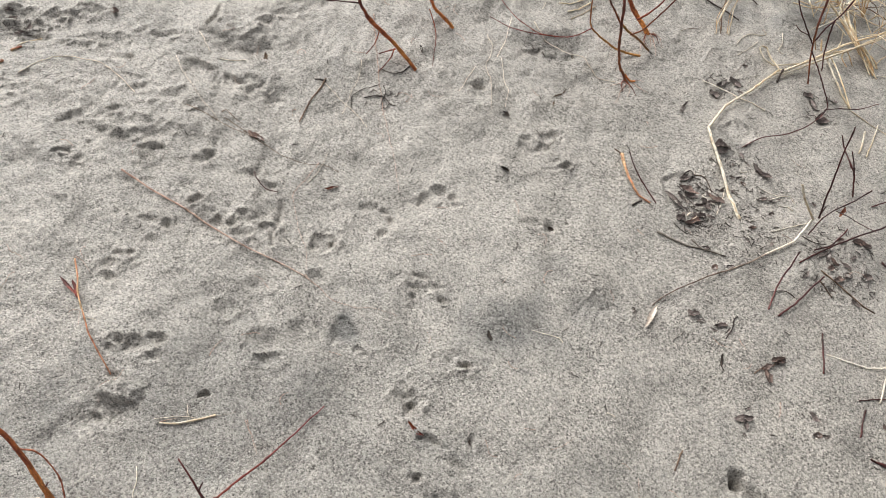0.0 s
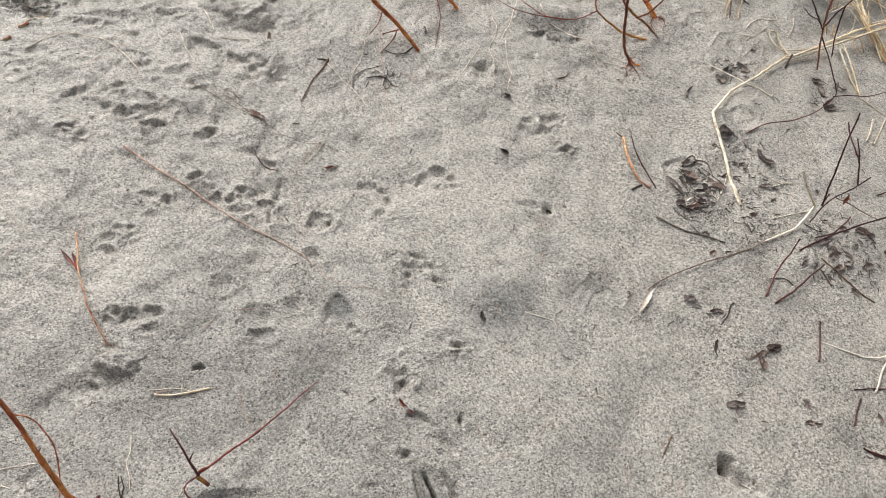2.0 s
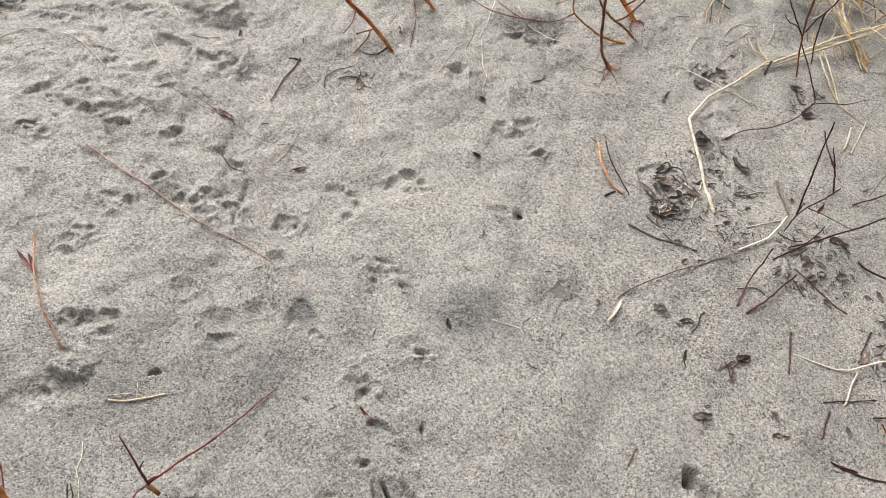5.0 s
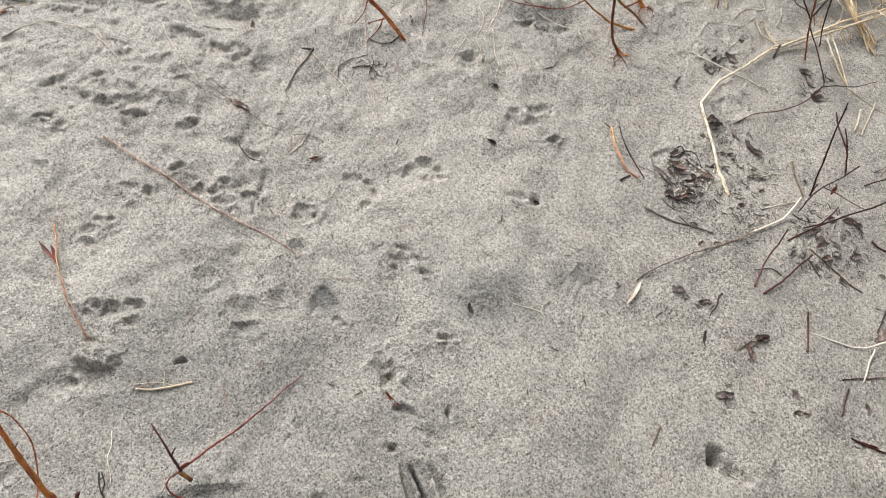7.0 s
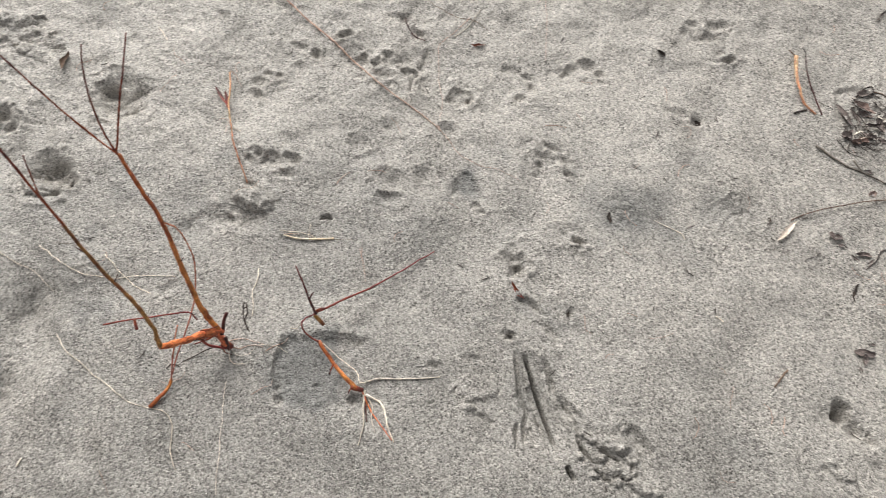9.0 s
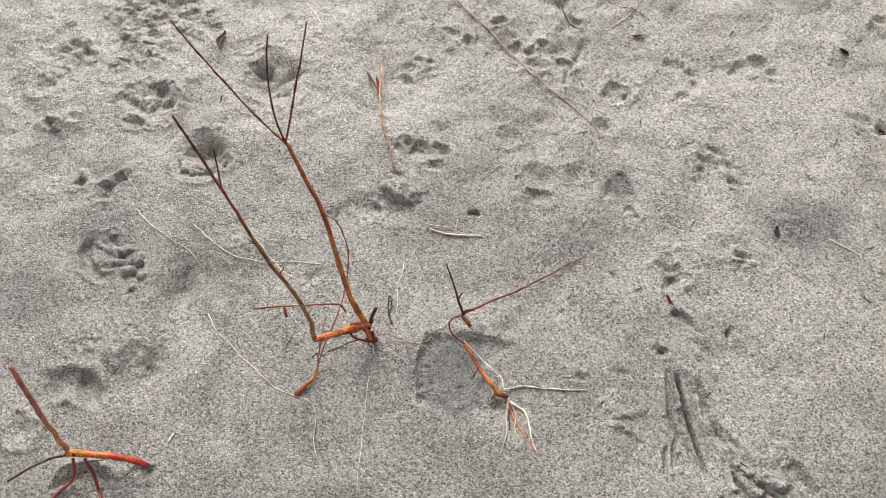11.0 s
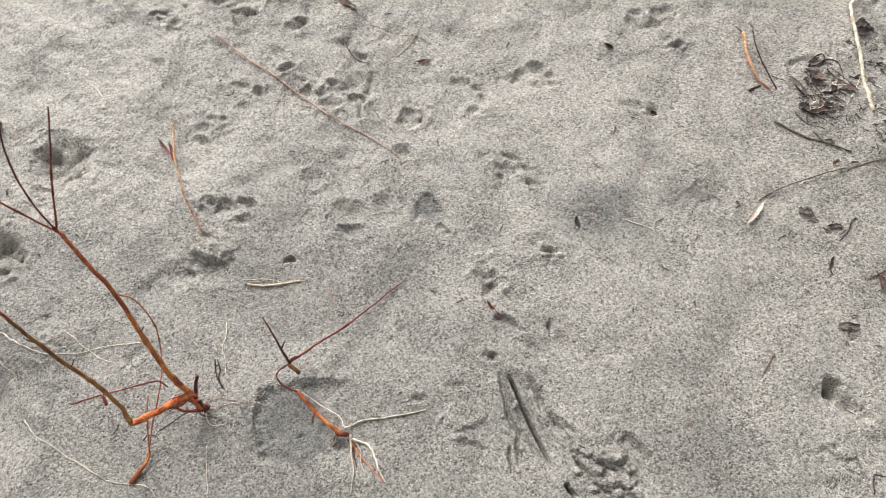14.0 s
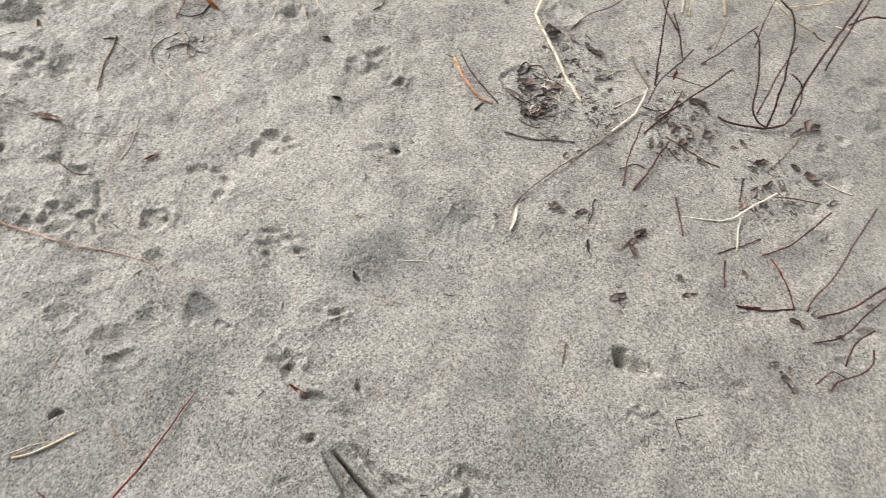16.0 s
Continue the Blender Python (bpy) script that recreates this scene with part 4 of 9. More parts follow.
groove([(0.118, 0.291), (0.149, 0.256), (0.184, 0.222), (0.225, 0.183)], 0.003, 0.0035, 0.4)
groove([(0.129, 0.289), (0.160, 0.255), (0.195, 0.227), (0.235, 0.190)], 0.003, 0.003, 0.4)
groove([(0.138, 0.286), (0.170, 0.254), (0.204, 0.231), (0.244, 0.197)], 0.003, 0.0025, 0.4)
groove([(0.148, 0.283), (0.179, 0.253), (0.213, 0.235), (0.254, 0.205)], 0.003, 0.003, 0.4)
lump(0.133, 0.221, 0.0047, 0.0056, 69, 0.00151609)
lump(0.136, 0.270, 0.0069, 0.0050, 57, 0.00160224)
lump(0.151, 0.215, 0.0076, 0.0035, 33, 0.00209503)
lump(0.171, 0.149, 0.0068, 0.0051, 91, 0.00245916)
lump(0.109, 0.224, 0.0074, 0.0052, 31, 0.00255439)
lump(0.112, 0.238, 0.0055, 0.0055, 103, 0.00199871)
lump(0.133, 0.273, 0.0060, 0.0046, 62, 0.00155871)
lump(0.139, 0.266, 0.0071, 0.0035, 104, 0.00294675)
lump(0.095, 0.265, 0.0045, 0.0048, 31, 0.00154366)
lump(0.170, 0.149, 0.0060, 0.0040, 32, 0.00309679)
lump(0.126, 0.250, 0.0071, 0.0060, 73, 0.00163543)
lump(0.126, 0.254, 0.0054, 0.0061, 34, 0.00399491)
lump(0.182, 0.150, 0.0051, 0.0046, 56, 0.00160758)
lump(0.158, 0.196, 0.0078, 0.0032, 101, 0.002368)
lump(0.145, 0.213, 0.0060, 0.0059, 25, 0.00293609)
lump(0.147, 0.234, 0.0062, 0.0037, 53, 0.00261004)
lump(0.131, 0.178, 0.0045, 0.0052, 94, 0.00156348)
lump(0.159, 0.212, 0.0075, 0.0037, 62, 0.00334404)
lump(0.160, 0.138, 0.0059, 0.0039, 57, 0.00364975)
lump(0.130, 0.253, 0.0083, 0.0039, 111, 0.00162626)
lump(0.156, 0.139, 0.0088, 0.0046, 29, 0.00152969)
lump(0.121, 0.213, 0.0071, 0.0059, 36, 0.00238633)
lump(0.123, 0.255, 0.0045, 0.0048, 29, 0.00323997)
lump(0.154, 0.177, 0.0077, 0.0040, 39, 0.00371794)
lump(0.172, 0.173, 0.0083, 0.0043, 28, 0.00174807)
lump(0.123, 0.249, 0.0072, 0.0033, 43, 0.00345037)
lump(0.240, 0.205, 0.0052, 0.0045, 39, 0.00316485)
lump(0.310, 0.148, 0.0054, 0.0054, 113, 0.00208632)
lump(0.337, 0.205, 0.0054, 0.0044, 29, 0.0047286)
lump(0.313, 0.195, 0.0044, 0.0049, 33, 0.00416203)
lump(0.316, 0.206, 0.0053, 0.0047, 78, 0.00215884)
lump(0.297, 0.150, 0.0040, 0.0051, 80, 0.00418877)
lump(0.321, 0.256, 0.0059, 0.0047, 60, 0.00403417)
lump(0.246, 0.206, 0.0059, 0.0034, 55, 0.00219463)
lump(0.296, 0.188, 0.0030, 0.0050, 94, 0.00300149)
lump(0.264, 0.127, 0.0057, 0.0055, 99, 0.00495894)
lump(0.255, 0.191, 0.0041, 0.0051, 43, 0.00257649)
lump(0.248, 0.214, 0.0075, 0.0058, 90, 0.00311728)
lump(0.296, 0.189, 0.0047, 0.0046, 47, 0.00270846)
lump(0.291, 0.224, 0.0051, 0.0056, 33, 0.0020667)
lump(0.314, 0.250, 0.0042, 0.0054, 43, 0.00381576)
lump(0.248, 0.197, 0.0044, 0.0052, 94, 0.00492666)
lump(0.350, 0.167, 0.0071, 0.0053, 32, 0.00490262)
lump(0.272, 0.210, 0.0059, 0.0043, 99, 0.00304083)
lump(0.279, 0.218, 0.0043, 0.0042, 75, 0.00383141)
lump(0.283, 0.222, 0.0049, 0.0038, 72, 0.0025117)
lump(0.274, 0.159, 0.0061, 0.0032, 54, 0.00387611)
lump(0.296, 0.180, 0.0066, 0.0053, 43, 0.00420065)
groove([(0.242, 0.144), (0.253, 0.135), (0.268, 0.125)], 0.003, 0.035, 0.04)
groove([(0.131, 0.315), (0.154, 0.287), (0.178, 0.257)], 0.0036, 0.01, 0.06)
groove([(0.075, 0.301), (0.095, 0.268), (0.115, 0.230), (0.138, 0.205)], 0.004, 0.01, 0.2)
groove([(0.129, 0.221), (0.144, 0.201), (0.146, 0.177), (0.164, 0.139)], 0.0034, 0.011, 0.15)
groove([(0.133, 0.179), (0.138, 0.154), (0.154, 0.130)], 0.0034, 0.01, 0.15)
groove([(0.167, 0.195), (0.185, 0.179), (0.198, 0.164)], 0.0034, 0.008, 0.15)
groove([(0.190, 0.252), (0.210, 0.236), (0.248, 0.202)], 0.004, 0.006, 0.2)
groove([(0.235, 0.215), (0.257, 0.185), (0.278, 0.169)], 0.0036, 0.012, 0.15)
press([(0.302, 0.272), (0.330, 0.265), (0.369, 0.242), (0.377, 0.227), (0.397, 0.185), (0.365, 0.192), (0.346, 0.218), (0.326, 0.236)], 0.006, 0.012, 0.1)
scarp([(0.306, 0.272), (0.335, 0.263), (0.372, 0.239), (0.380, 0.222)], 0.008, 0.01, 0.05)
lump(0.304, 0.215, 0.0330, 0.0144, 11, 0.011)
lump(0.329, 0.214, 0.0155, 0.0095, 43, 0.007)
lump(0.320, 0.176, 0.0173, 0.0131, 24, 0.008)
lump(0.345, 0.181, 0.0173, 0.0122, 34, 0.009)
lump(0.373, 0.167, 0.0248, 0.0120, -1, 0.009)
lump(0.295, 0.185, 0.0116, 0.0066, 24, 0.008)
lump(0.258, 0.207, 0.0156, 0.0077, -7, 0.006)
lump(0.292, 0.151, 0.0115, 0.0074, 24, 0.007)
lump(0.336, 0.157, 0.0115, 0.0074, 24, 0.008)
lump(0.260, 0.170, 0.0097, 0.0057, 24, 0.006)
lump(0.348, 0.202, 0.0096, 0.0066, 24, 0.008)
lump(0.401, 0.165, 0.0171, 0.0092, 24, 0.01)
groove([(0.285, 0.199), (0.301, 0.194), (0.317, 0.193), (0.333, 0.194)], 0.003, 0.011, 0.2)
groove([(0.253, 0.192), (0.267, 0.179), (0.282, 0.171), (0.297, 0.172)], 0.003, 0.011, 0.2)
groove([(0.337, 0.167), (0.351, 0.167), (0.358, 0.176)], 0.003, 0.011, 0.2)
groove([(0.345, 0.213), (0.352, 0.196), (0.353, 0.178)], 0.003, 0.011, 0.2)
groove([(0.312, 0.152), (0.325, 0.154)], 0.003, 0.011, 0.2)
groove([(0.289, 0.160), (0.306, 0.158), (0.317, 0.148)], 0.003, 0.011, 0.2)
dent(0.074, 0.156, 0.0252, 0.0070, -2, 0.007, 0.2, 1.8)
scarp([(0.053, 0.160), (0.076, 0.155), (0.093, 0.156)], 0.007, 0.004, 0.02)
lump(0.039, 0.160, 0.0181, 0.0079, 24, 0.005)
dent(0.011, 0.248, 0.0227, 0.0084, 24, 0.004, 0.15, 1.7)
scarp([(0.035, 0.330), (0.048, 0.331), (0.064, 0.326)], 0.009, 0.004, 0.016)
dent(0.017, 0.450, 0.0194, 0.0164, 23, 0.008, 0.1, 1.6)
dent(0.057, 0.396, 0.0311, 0.0114, -10, 0.005, 0.1, 1.6)
damp_shade(0.164, 0.241, 0.0460, 0.0823, 23, 0.55, 0, 1)
damp_shade(0.285, 0.218, 0.0779, 0.0488, 23, 0.4, 0, 1)

# wind-worn unevenness, coarser on the rise at the far left
out = np.hypot(np.maximum(np.abs(GX - 0.1) - 1.66, 0), np.maximum(np.abs(GY - 0.88) - 1.34, 0))
near, wide_near = np.exp(-(out / 0.06) ** 2), np.exp(-(out / 0.5) ** 2)
rise = 0.5 + 0.5 * np.tanh(((GY - 0.75) - (GX + 0.25) * 0.9) / 0.24)
HEIGHT += wide_near * 0.009 * lattice(GX, GY, 0.19, 21)
HEIGHT += near * (0.0065 * lattice(GX, GY, 0.09, 27) + (0.0030 + 0.0024 * rise) * lattice(GX, GY, 0.055, 22) + (0.0005 + 0.0022 * rise) * lattice(GX, GY, 0.024, 23)
                  + (0.0004 + 0.0010 * rise) * lattice(GX, GY, 0.011, 24) + 0.0004 * lattice(GX, GY, 0.0062, 25))
HEIGHT += (1 - wide_near) * 0.05 * lattice(GX, GY, 2.3, 26)

# near sand painted darker for the dimmer light there, in blotches, plus random mottles
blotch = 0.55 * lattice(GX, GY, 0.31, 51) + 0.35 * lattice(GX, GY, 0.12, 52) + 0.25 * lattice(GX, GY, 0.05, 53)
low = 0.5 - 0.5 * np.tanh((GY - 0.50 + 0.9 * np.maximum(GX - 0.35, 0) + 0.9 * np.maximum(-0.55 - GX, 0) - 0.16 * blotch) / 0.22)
DAMP_SHADE[:] = np.maximum(DAMP_SHADE, near * np.clip(low * (0.42 + 0.26 * blotch) + 0.12 * np.maximum(blotch - 0.2, 0)
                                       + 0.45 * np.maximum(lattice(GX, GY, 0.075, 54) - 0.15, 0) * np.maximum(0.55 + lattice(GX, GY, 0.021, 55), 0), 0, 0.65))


def make_ground():
    ny, nx = GX.shape
    me = bpy.data.meshes.new("ground")
    me.vertices.add(nx * ny)
    me.vertices.foreach_set("co", np.stack([GX, GY, HEIGHT], -1).astype(np.float32).ravel())
    a = (np.arange(ny - 1)[:, None] * nx + np.arange(nx - 1)).ravel()
    quads = np.stack([a, a + 1, a + nx + 1, a + nx], 1).astype(np.int32)
    me.loops.add(quads.size)
    me.loops.foreach_set("vertex_index", quads.ravel())
    me.polygons.add(len(quads))
    me.polygons.foreach_set("loop_start", np.arange(0, quads.size, 4, dtype=np.int32))
    me.update(calc_edges=True)
    me.attributes.new("damp_shade", "FLOAT", "POINT").data.foreach_set("value", DAMP_SHADE.astype(np.float32).ravel())
    me.polygons.foreach_set("use_smooth", np.ones(len(quads), dtype=bool))
    me.materials.append(SAND)
    return tagged(new("ground", me), "grey river sand with paw prints, damp hollows and painted shade", "sand", kind="structure")


make_ground()


def ground_z(x, y):
    i = int(np.clip(np.searchsorted(XS, x), 1, len(XS) - 1))
    j = int(np.clip(np.searchsorted(YS, y), 1, len(YS) - 1))
    f, g = (x - XS[i - 1]) / (XS[i] - XS[i - 1]), (y - YS[j - 1]) / (YS[j] - YS[j - 1])
    h = HEIGHT
    return float((h[j - 1, i - 1] * (1 - f) + h[j - 1, i] * f) * (1 - g) + (h[j, i - 1] * (1 - f) + h[j, i] * f) * g)


# ---- stems, twigs, roots and leaves ----
def smooth_line(pts, n, kinked=False):
    """Catmull-Rom through the points, n steps to a stretch; kinked: straight stretches with sharp bends."""
    p = [pts[0] * 2 - pts[1], *pts, pts[-1] * 2 - pts[-2]]
    line = []
    for a, b, c, d in zip(p, p[1:], p[2:], p[3:]):
        for k in range(n):
            s = k / n
            if kinked:
                line.append(b.lerp(c, s))
                continue
            line.append(0.5 * (2 * b + (c - a) * s + (2 * a - 5 * b + 4 * c - d) * s * s + (3 * b - a - 3 * c + d) * s ** 3))
    return line + [pts[-1]]


def tube(name, mat, pts, r0, r1, origin, rng):
    """A tapered, slightly crooked stem with nodes, round in section and closed at its ends."""
    world_pts = [Vector((x, y, h + ground_z(x, y))) for x, y, h in pts]
    length = sum((b - a).length for a, b in zip(world_pts, world_pts[1:]))
    n = max(2, min(24, round(length / (len(pts) - 1) / 0.006)))
    line = smooth_line(world_pts, n, mat in (STRAW, PALEWOOD, GREYWOOD))
    total, sides = len(line), 8 if max(r0, r1) > 0.002 else 6
    me = bpy.data.meshes.new(name)
    verts, along, grain, knotty, faces = [], [], [], [], []
    side = None
    rooty, dry = mat in (ROOT, PINKROOT), mat in (DARK, BROWN, DARKRED, RED)
    reed = mat in (STRAW, PALEWOOD, GOLDGRASS)
    knots = [rng.uniform(0, 1) for _ in range(max(1, round(length / (0.14 if reed else 0.035))))]
    ph = rng.uniform(0, 50)
    for i, q in enumerate(line):
        s = i / (total - 1)
        r = r0 + (r1 - r0) * s
        r *= 1 + (0.16 if r < 0.002 else 0.07) * max(math.exp(-((s - k) * length / (1.6 * r + 0.001)) ** 2) for k in knots) + (0.04 if reed else 0.07) * noise.noise((s * length * 90, ph, 0))
        tan = (line[min(i + 1, total - 1)] - line[max(i - 1, 0)]).normalized()
        side = tan.orthogonal().normalized() if side is None else (side - tan * side.dot(tan)).normalized()
        up = tan.cross(side)
        bend = 0.0034 if rooty else (0.7 * r + 0.0003 if dry else 0.7 * min(r, 0.003))
        run = s * length
        q = q + side * bend * (noise.noise((run * 28, ph, 3)) + 0.45 * noise.noise((run * 75, ph, 5))) + up * bend * (noise.noise((run * 28, ph, 9)) + 0.45 * noise.noise((run * 75, ph, 11)))
        stretch = pts[min(len(pts) - 1, i // n)][2] < 0.02 and pts[min(len(pts) - 1, i // n + 1)][2] < 0.02
        if stretch:
            q = Vector((q.x, q.y, max(q.z, ground_z(q.x, q.y) + (0.9 * r + 0.0006 if rooty else 0.35 * r))))
        close = min(range(len(knots)), key=lambda j: abs(knots[j] - s))
        turn = close * 2.4 + ph
        bud = (0.1 if reed else 0.8 if r < 0.002 else 0.32) * math.exp(-((knots[close] - s) * length / (1.3 * r + 0.0008)) ** 2)
        for k in range(sides):
            w = 2 * math.pi * k / sides
            rr = r * (1 + (0.3 if mat is ORANGE else 0.16) * noise.noise((w * 1.3, s * length * (45 if mat is ORANGE else 90), ph)) + bud * max(0.0, math.cos(w - turn)) ** 2)
            verts.append(q + (side * math.cos(w) + up * math.sin(w)) * rr - origin)
            along.append(s)
            grain.append((0.0035 * math.cos(w) + ph, 0.0035 * math.sin(w), 0.22 * run))
            knotty.append(min(1.0, (0.5 if reed else 1.3) * bud))
    for i in range(total - 1):
        for k in range(sides):
            a, b = i * sides + k, i * sides + (k + 1) % sides
            faces.append((a, b, b + sides, a + sides))
    for row, end, flip in ((0, 0.0, True), (total - 1, 1.0, False)):
        tip = sum((verts[row * sides + k] for k in range(sides)), Vector()) / sides
        d = (line[1] - line[0]).normalized() * -0.5 * r0 if row == 0 else (line[-1] - line[-2]).normalized() * 0.5 * r1
        verts.append(tip + d)
        along.append(end)
        grain.append((ph, 0.01 * end, 0.0))
        knotty.append(0.3)
        c = len(verts) - 1
        for k in range(sides):
            a, b = row * sides + k, row * sides + (k + 1) % sides
            faces.append((c, b, a) if flip else (c, a, b))
    me.from_pydata([tuple(v) for v in verts], [], faces)
    me.attributes.new("along", "FLOAT", "POINT").data.foreach_set("value", along)
    me.attributes.new("grain", "FLOAT_VECTOR", "POINT").data.foreach_set("vector", [c for g in grain for c in g])
    me.attributes.new("knot", "FLOAT", "POINT").data.foreach_set("value", knotty)
    me.polygons.foreach_set("use_smooth", [True] * len(me.polygons))
    me.materials.append(mat)
    return me


made = random.Random(7)


def stick(name, mat, pts, r0, r1, label, category, group=""):
    x, y, h = pts[0]
    origin = Vector((x, y, ground_z(x, y)))
    ob = new(name, tube(name, mat, pts, r0, r1, origin, made))
    ob.location = origin
    return tagged(ob, label, category, group)


def base(name, x, y, label, category, group=""):
    ob = new(name)
    ob.location = (x, y, ground_z(x, y))
    ob.empty_display_size = 0.02
    return tagged(ob, label, category, group)


def limb(owner, name, mat, pts, r0, r1, label=""):
    ob = new(name, tube(name, mat, pts, r0, r1, Vector(owner.location), made))
    ob.parent = owner
    return tagged(ob, label)


def leaf_mesh(length, width, curl, variant, rng):
    """A dead leaf: blade with a midrib, rolled in at its sides, twisted and curled, its edge torn, with thickness."""
    nu, nv = 16, 6
    top, along = [], []
    ph = rng.uniform(0, 99)
    roll, twist = rng.uniform(0.7, 1.7) * (1.2 if variant >= 2 else 0.8), rng.uniform(-1.1, 1.1) * (0.3 if variant == 1 else 1.0)
    for i in range(nu + 1):
        s = i / nu
        half = width / 2 * (math.sin(math.pi * min(0.97, s * 0.96 + 0.02)) ** (0.55 if variant == 2 else 0.8))
        half *= 1 + 0.25 * noise.noise((s * 5, ph, 1))
        ang = curl * (s - 0.5) * 1.6
        cx = length * (math.sin(ang) / (curl * 1.6) if curl else s - 0.5)
        cz = length * ((1 - math.cos(ang)) / (curl * 1.6)) * 0.55
        sway = length * (0.04 if variant == 1 else 0.14) * noise.noise((s * 2.2, ph, 4))
        lean = twist * (s - 0.5)
        for j in range(nv + 1):
            v = 2 * j / nv - 1
            torn = 1 + (0.45 * noise.noise((s * 13, ph, 20 * (v > 0))) if abs(v) > 0.9 else 0)
            y, z = half * torn * math.sin(roll * v) / roll * 1.25, half * (1 - math.cos(roll * v)) / roll * 1.25
            crump = width * (0.10 if variant < 2 else 0.22) * noise.noise((s * 6, v * 2.5 + ph, 7))
            rib = 0.0005 * math.exp(-(v / 0.2) ** 2)
            top.append(Vector((cx, y * math.cos(lean) - z * math.sin(lean) + sway, cz + y * math.sin(lean) + z * math.cos(lean) + crump - rib)))
            along.append(s)
    low = min(v.z for v in top)
    thick = 0.0005
    verts = [(v.x, v.y, v.z - low + thick) for v in top] + [(v.x, v.y, v.z - low) for v in top]
    n = len(top)
    faces = []
    for i in range(nu):
        for j in range(nv):
            a = i * (nv + 1) + j
            b = a + nv + 1
            faces.append((a, b, b + 1, a + 1))
            faces.append((n + a, n + a + 1, n + b + 1, n + b))
    edge = [i * (nv + 1) for i in range(nu + 1)] + [nu * (nv + 1) + j for j in range(1, nv + 1)] + [i * (nv + 1) + nv for i in range(nu - 1, -1, -1)] + [j for j in range(nv - 1, 0, -1)]
    for a, b in zip(edge, edge[1:] + edge[:1]):
        faces.append((a, n + a, n + b, b)[::-1])
    me = bpy.data.meshes.new("dead_leaf")
    me.from_pydata(verts, [], faces)
    me.attributes.new("along", "FLOAT", "POINT").data.foreach_set("value", along + along)
    me.attributes.new("grain", "FLOAT_VECTOR", "POINT").data.foreach_set("vector", [c for v in verts for c in (0.25 * v[0] + ph, v[1], v[2])])
    me.polygons.foreach_set("use_smooth", [True] * len(me.polygons))
    return me


def leaf(mat, x, y, length, width, turn, curl, variant, label, group, lift=0.002):
    me = leaf_mesh(length, width, curl, variant, made)
    me.materials.append(mat)
    ob = new("dead_leaf", me)
    ob.matrix_world = pose(x, y, ground_z(x, y) + (lift if lift > 0.005 else -0.001), made.uniform(-14, 14), made.uniform(-8, 8), turn + made.choice((0, 180)))
    return tagged(ob, label, "leaf", group)


def scrap(mat, x, y, length, width, turn, label):
    me = leaf_mesh(length, width, 0.9, 3, made)
    me.materials.append(mat)
    ob = new("bark_scrap", me)
    ob.matrix_world = pose(x, y, ground_z(x, y) - 0.001, made.uniform(-20, 20), made.uniform(-12, 12), turn)
    return tagged(ob, label, "bark", "bark scraps")


def litter(x, y, a, b, count):
    """Shreds of leaf and bark too small to tell apart, strewn over a patch."""
    bm = bmesh.new()
    for _ in range(count):
        r, w = math.sqrt(made.random()), made.uniform(0, 6.283)
        px, py = x + a * r * math.cos(w), y + b * r * math.sin(w)
        ln, wd, turn = made.uniform(0.004, 0.020), made.uniform(0.0008, 0.003), made.uniform(0, 6.283)
        bow = made.uniform(-0.3, 0.3) * ln
        rows = []
        for k in range(4):
            s = k / 3 - 0.5
            lx, ly = s * ln, bow * (0.25 - s * s)
            cx, cy = px + lx * math.cos(turn) - ly * math.sin(turn), py + lx * math.sin(turn) + ly * math.cos(turn)
            z = ground_z(cx, cy) + 0.0012 + made.uniform(0, 0.002)
            h = wd * (1 - abs(s) * 1.3) / 2 + 0.0002
            nx, ny = -math.sin(turn) * h, math.cos(turn) * h
            rows.append([bm.verts.new(q) for q in ((cx + nx, cy + ny, z), (cx, cy, z + 0.4 * wd), (cx - nx, cy - ny, z), (cx, cy, z - 0.0012))])
        for p, q in zip(rows, rows[1:]):
            for k in range(4):
                bm.faces.new((p[k], q[k], q[(k + 1) % 4], p[(k + 1) % 4]))
        bm.faces.new(rows[0])
        bm.faces.new(rows[-1][::-1])
    bmesh.ops.recalc_face_normals(bm, faces=bm.faces)
    me = bpy.data.meshes.new("leaf_litter")
    bm.to_mesh(me)
    bm.free()
    me.materials.append(LITTER)
    return tagged(new("leaf_litter", me), "fine dark shreds of leaf and bark strewn on sand", "litter", kind="stuff")


# ---- the things ----

plant = base("willow_shoot", -0.413, 0.056, "uprooted willow shoot with orange crown and dark red branches", "shoot", "uprooted willow shoots")
limb(plant, "crown", ORANGE, [(-0.453, -0.003, 0.15), (-0.443, 0.021, 0.12), (-0.436, 0.045, 0.085), (-0.424, 0.067, 0.06), (-0.407, 0.061, 0.025)], 0.00468, 0.00648, "bright orange peeled crown")
limb(plant, "crown", ORANGE, [(-0.43, 0.054, 0.075), (-0.422, 0.07, 0.06), (-0.412, 0.076, 0.055)], 0.00672, 0.00492, "bright orange peeled crown")
limb(plant, "knot", DARKRED, [(-0.405, 0.068, 0.05), (-0.402, 0.062, 0.03), (-0.401, 0.057, 0.012)], 0.0028, 0.0023, "dark broken knot")
limb(plant, "bark_flap", RUST, [(-0.435, 0.055, 0.09), (-0.427, 0.065, 0.08), (-0.419, 0.077, 0.075)], 0.0012, 0.0009)
limb(plant, "bark_flap", DARKRED, [(-0.439, 0.03, 0.095), (-0.432, 0.043, 0.075), (-0.426, 0.055, 0.06)], 0.0011, 0.0006)
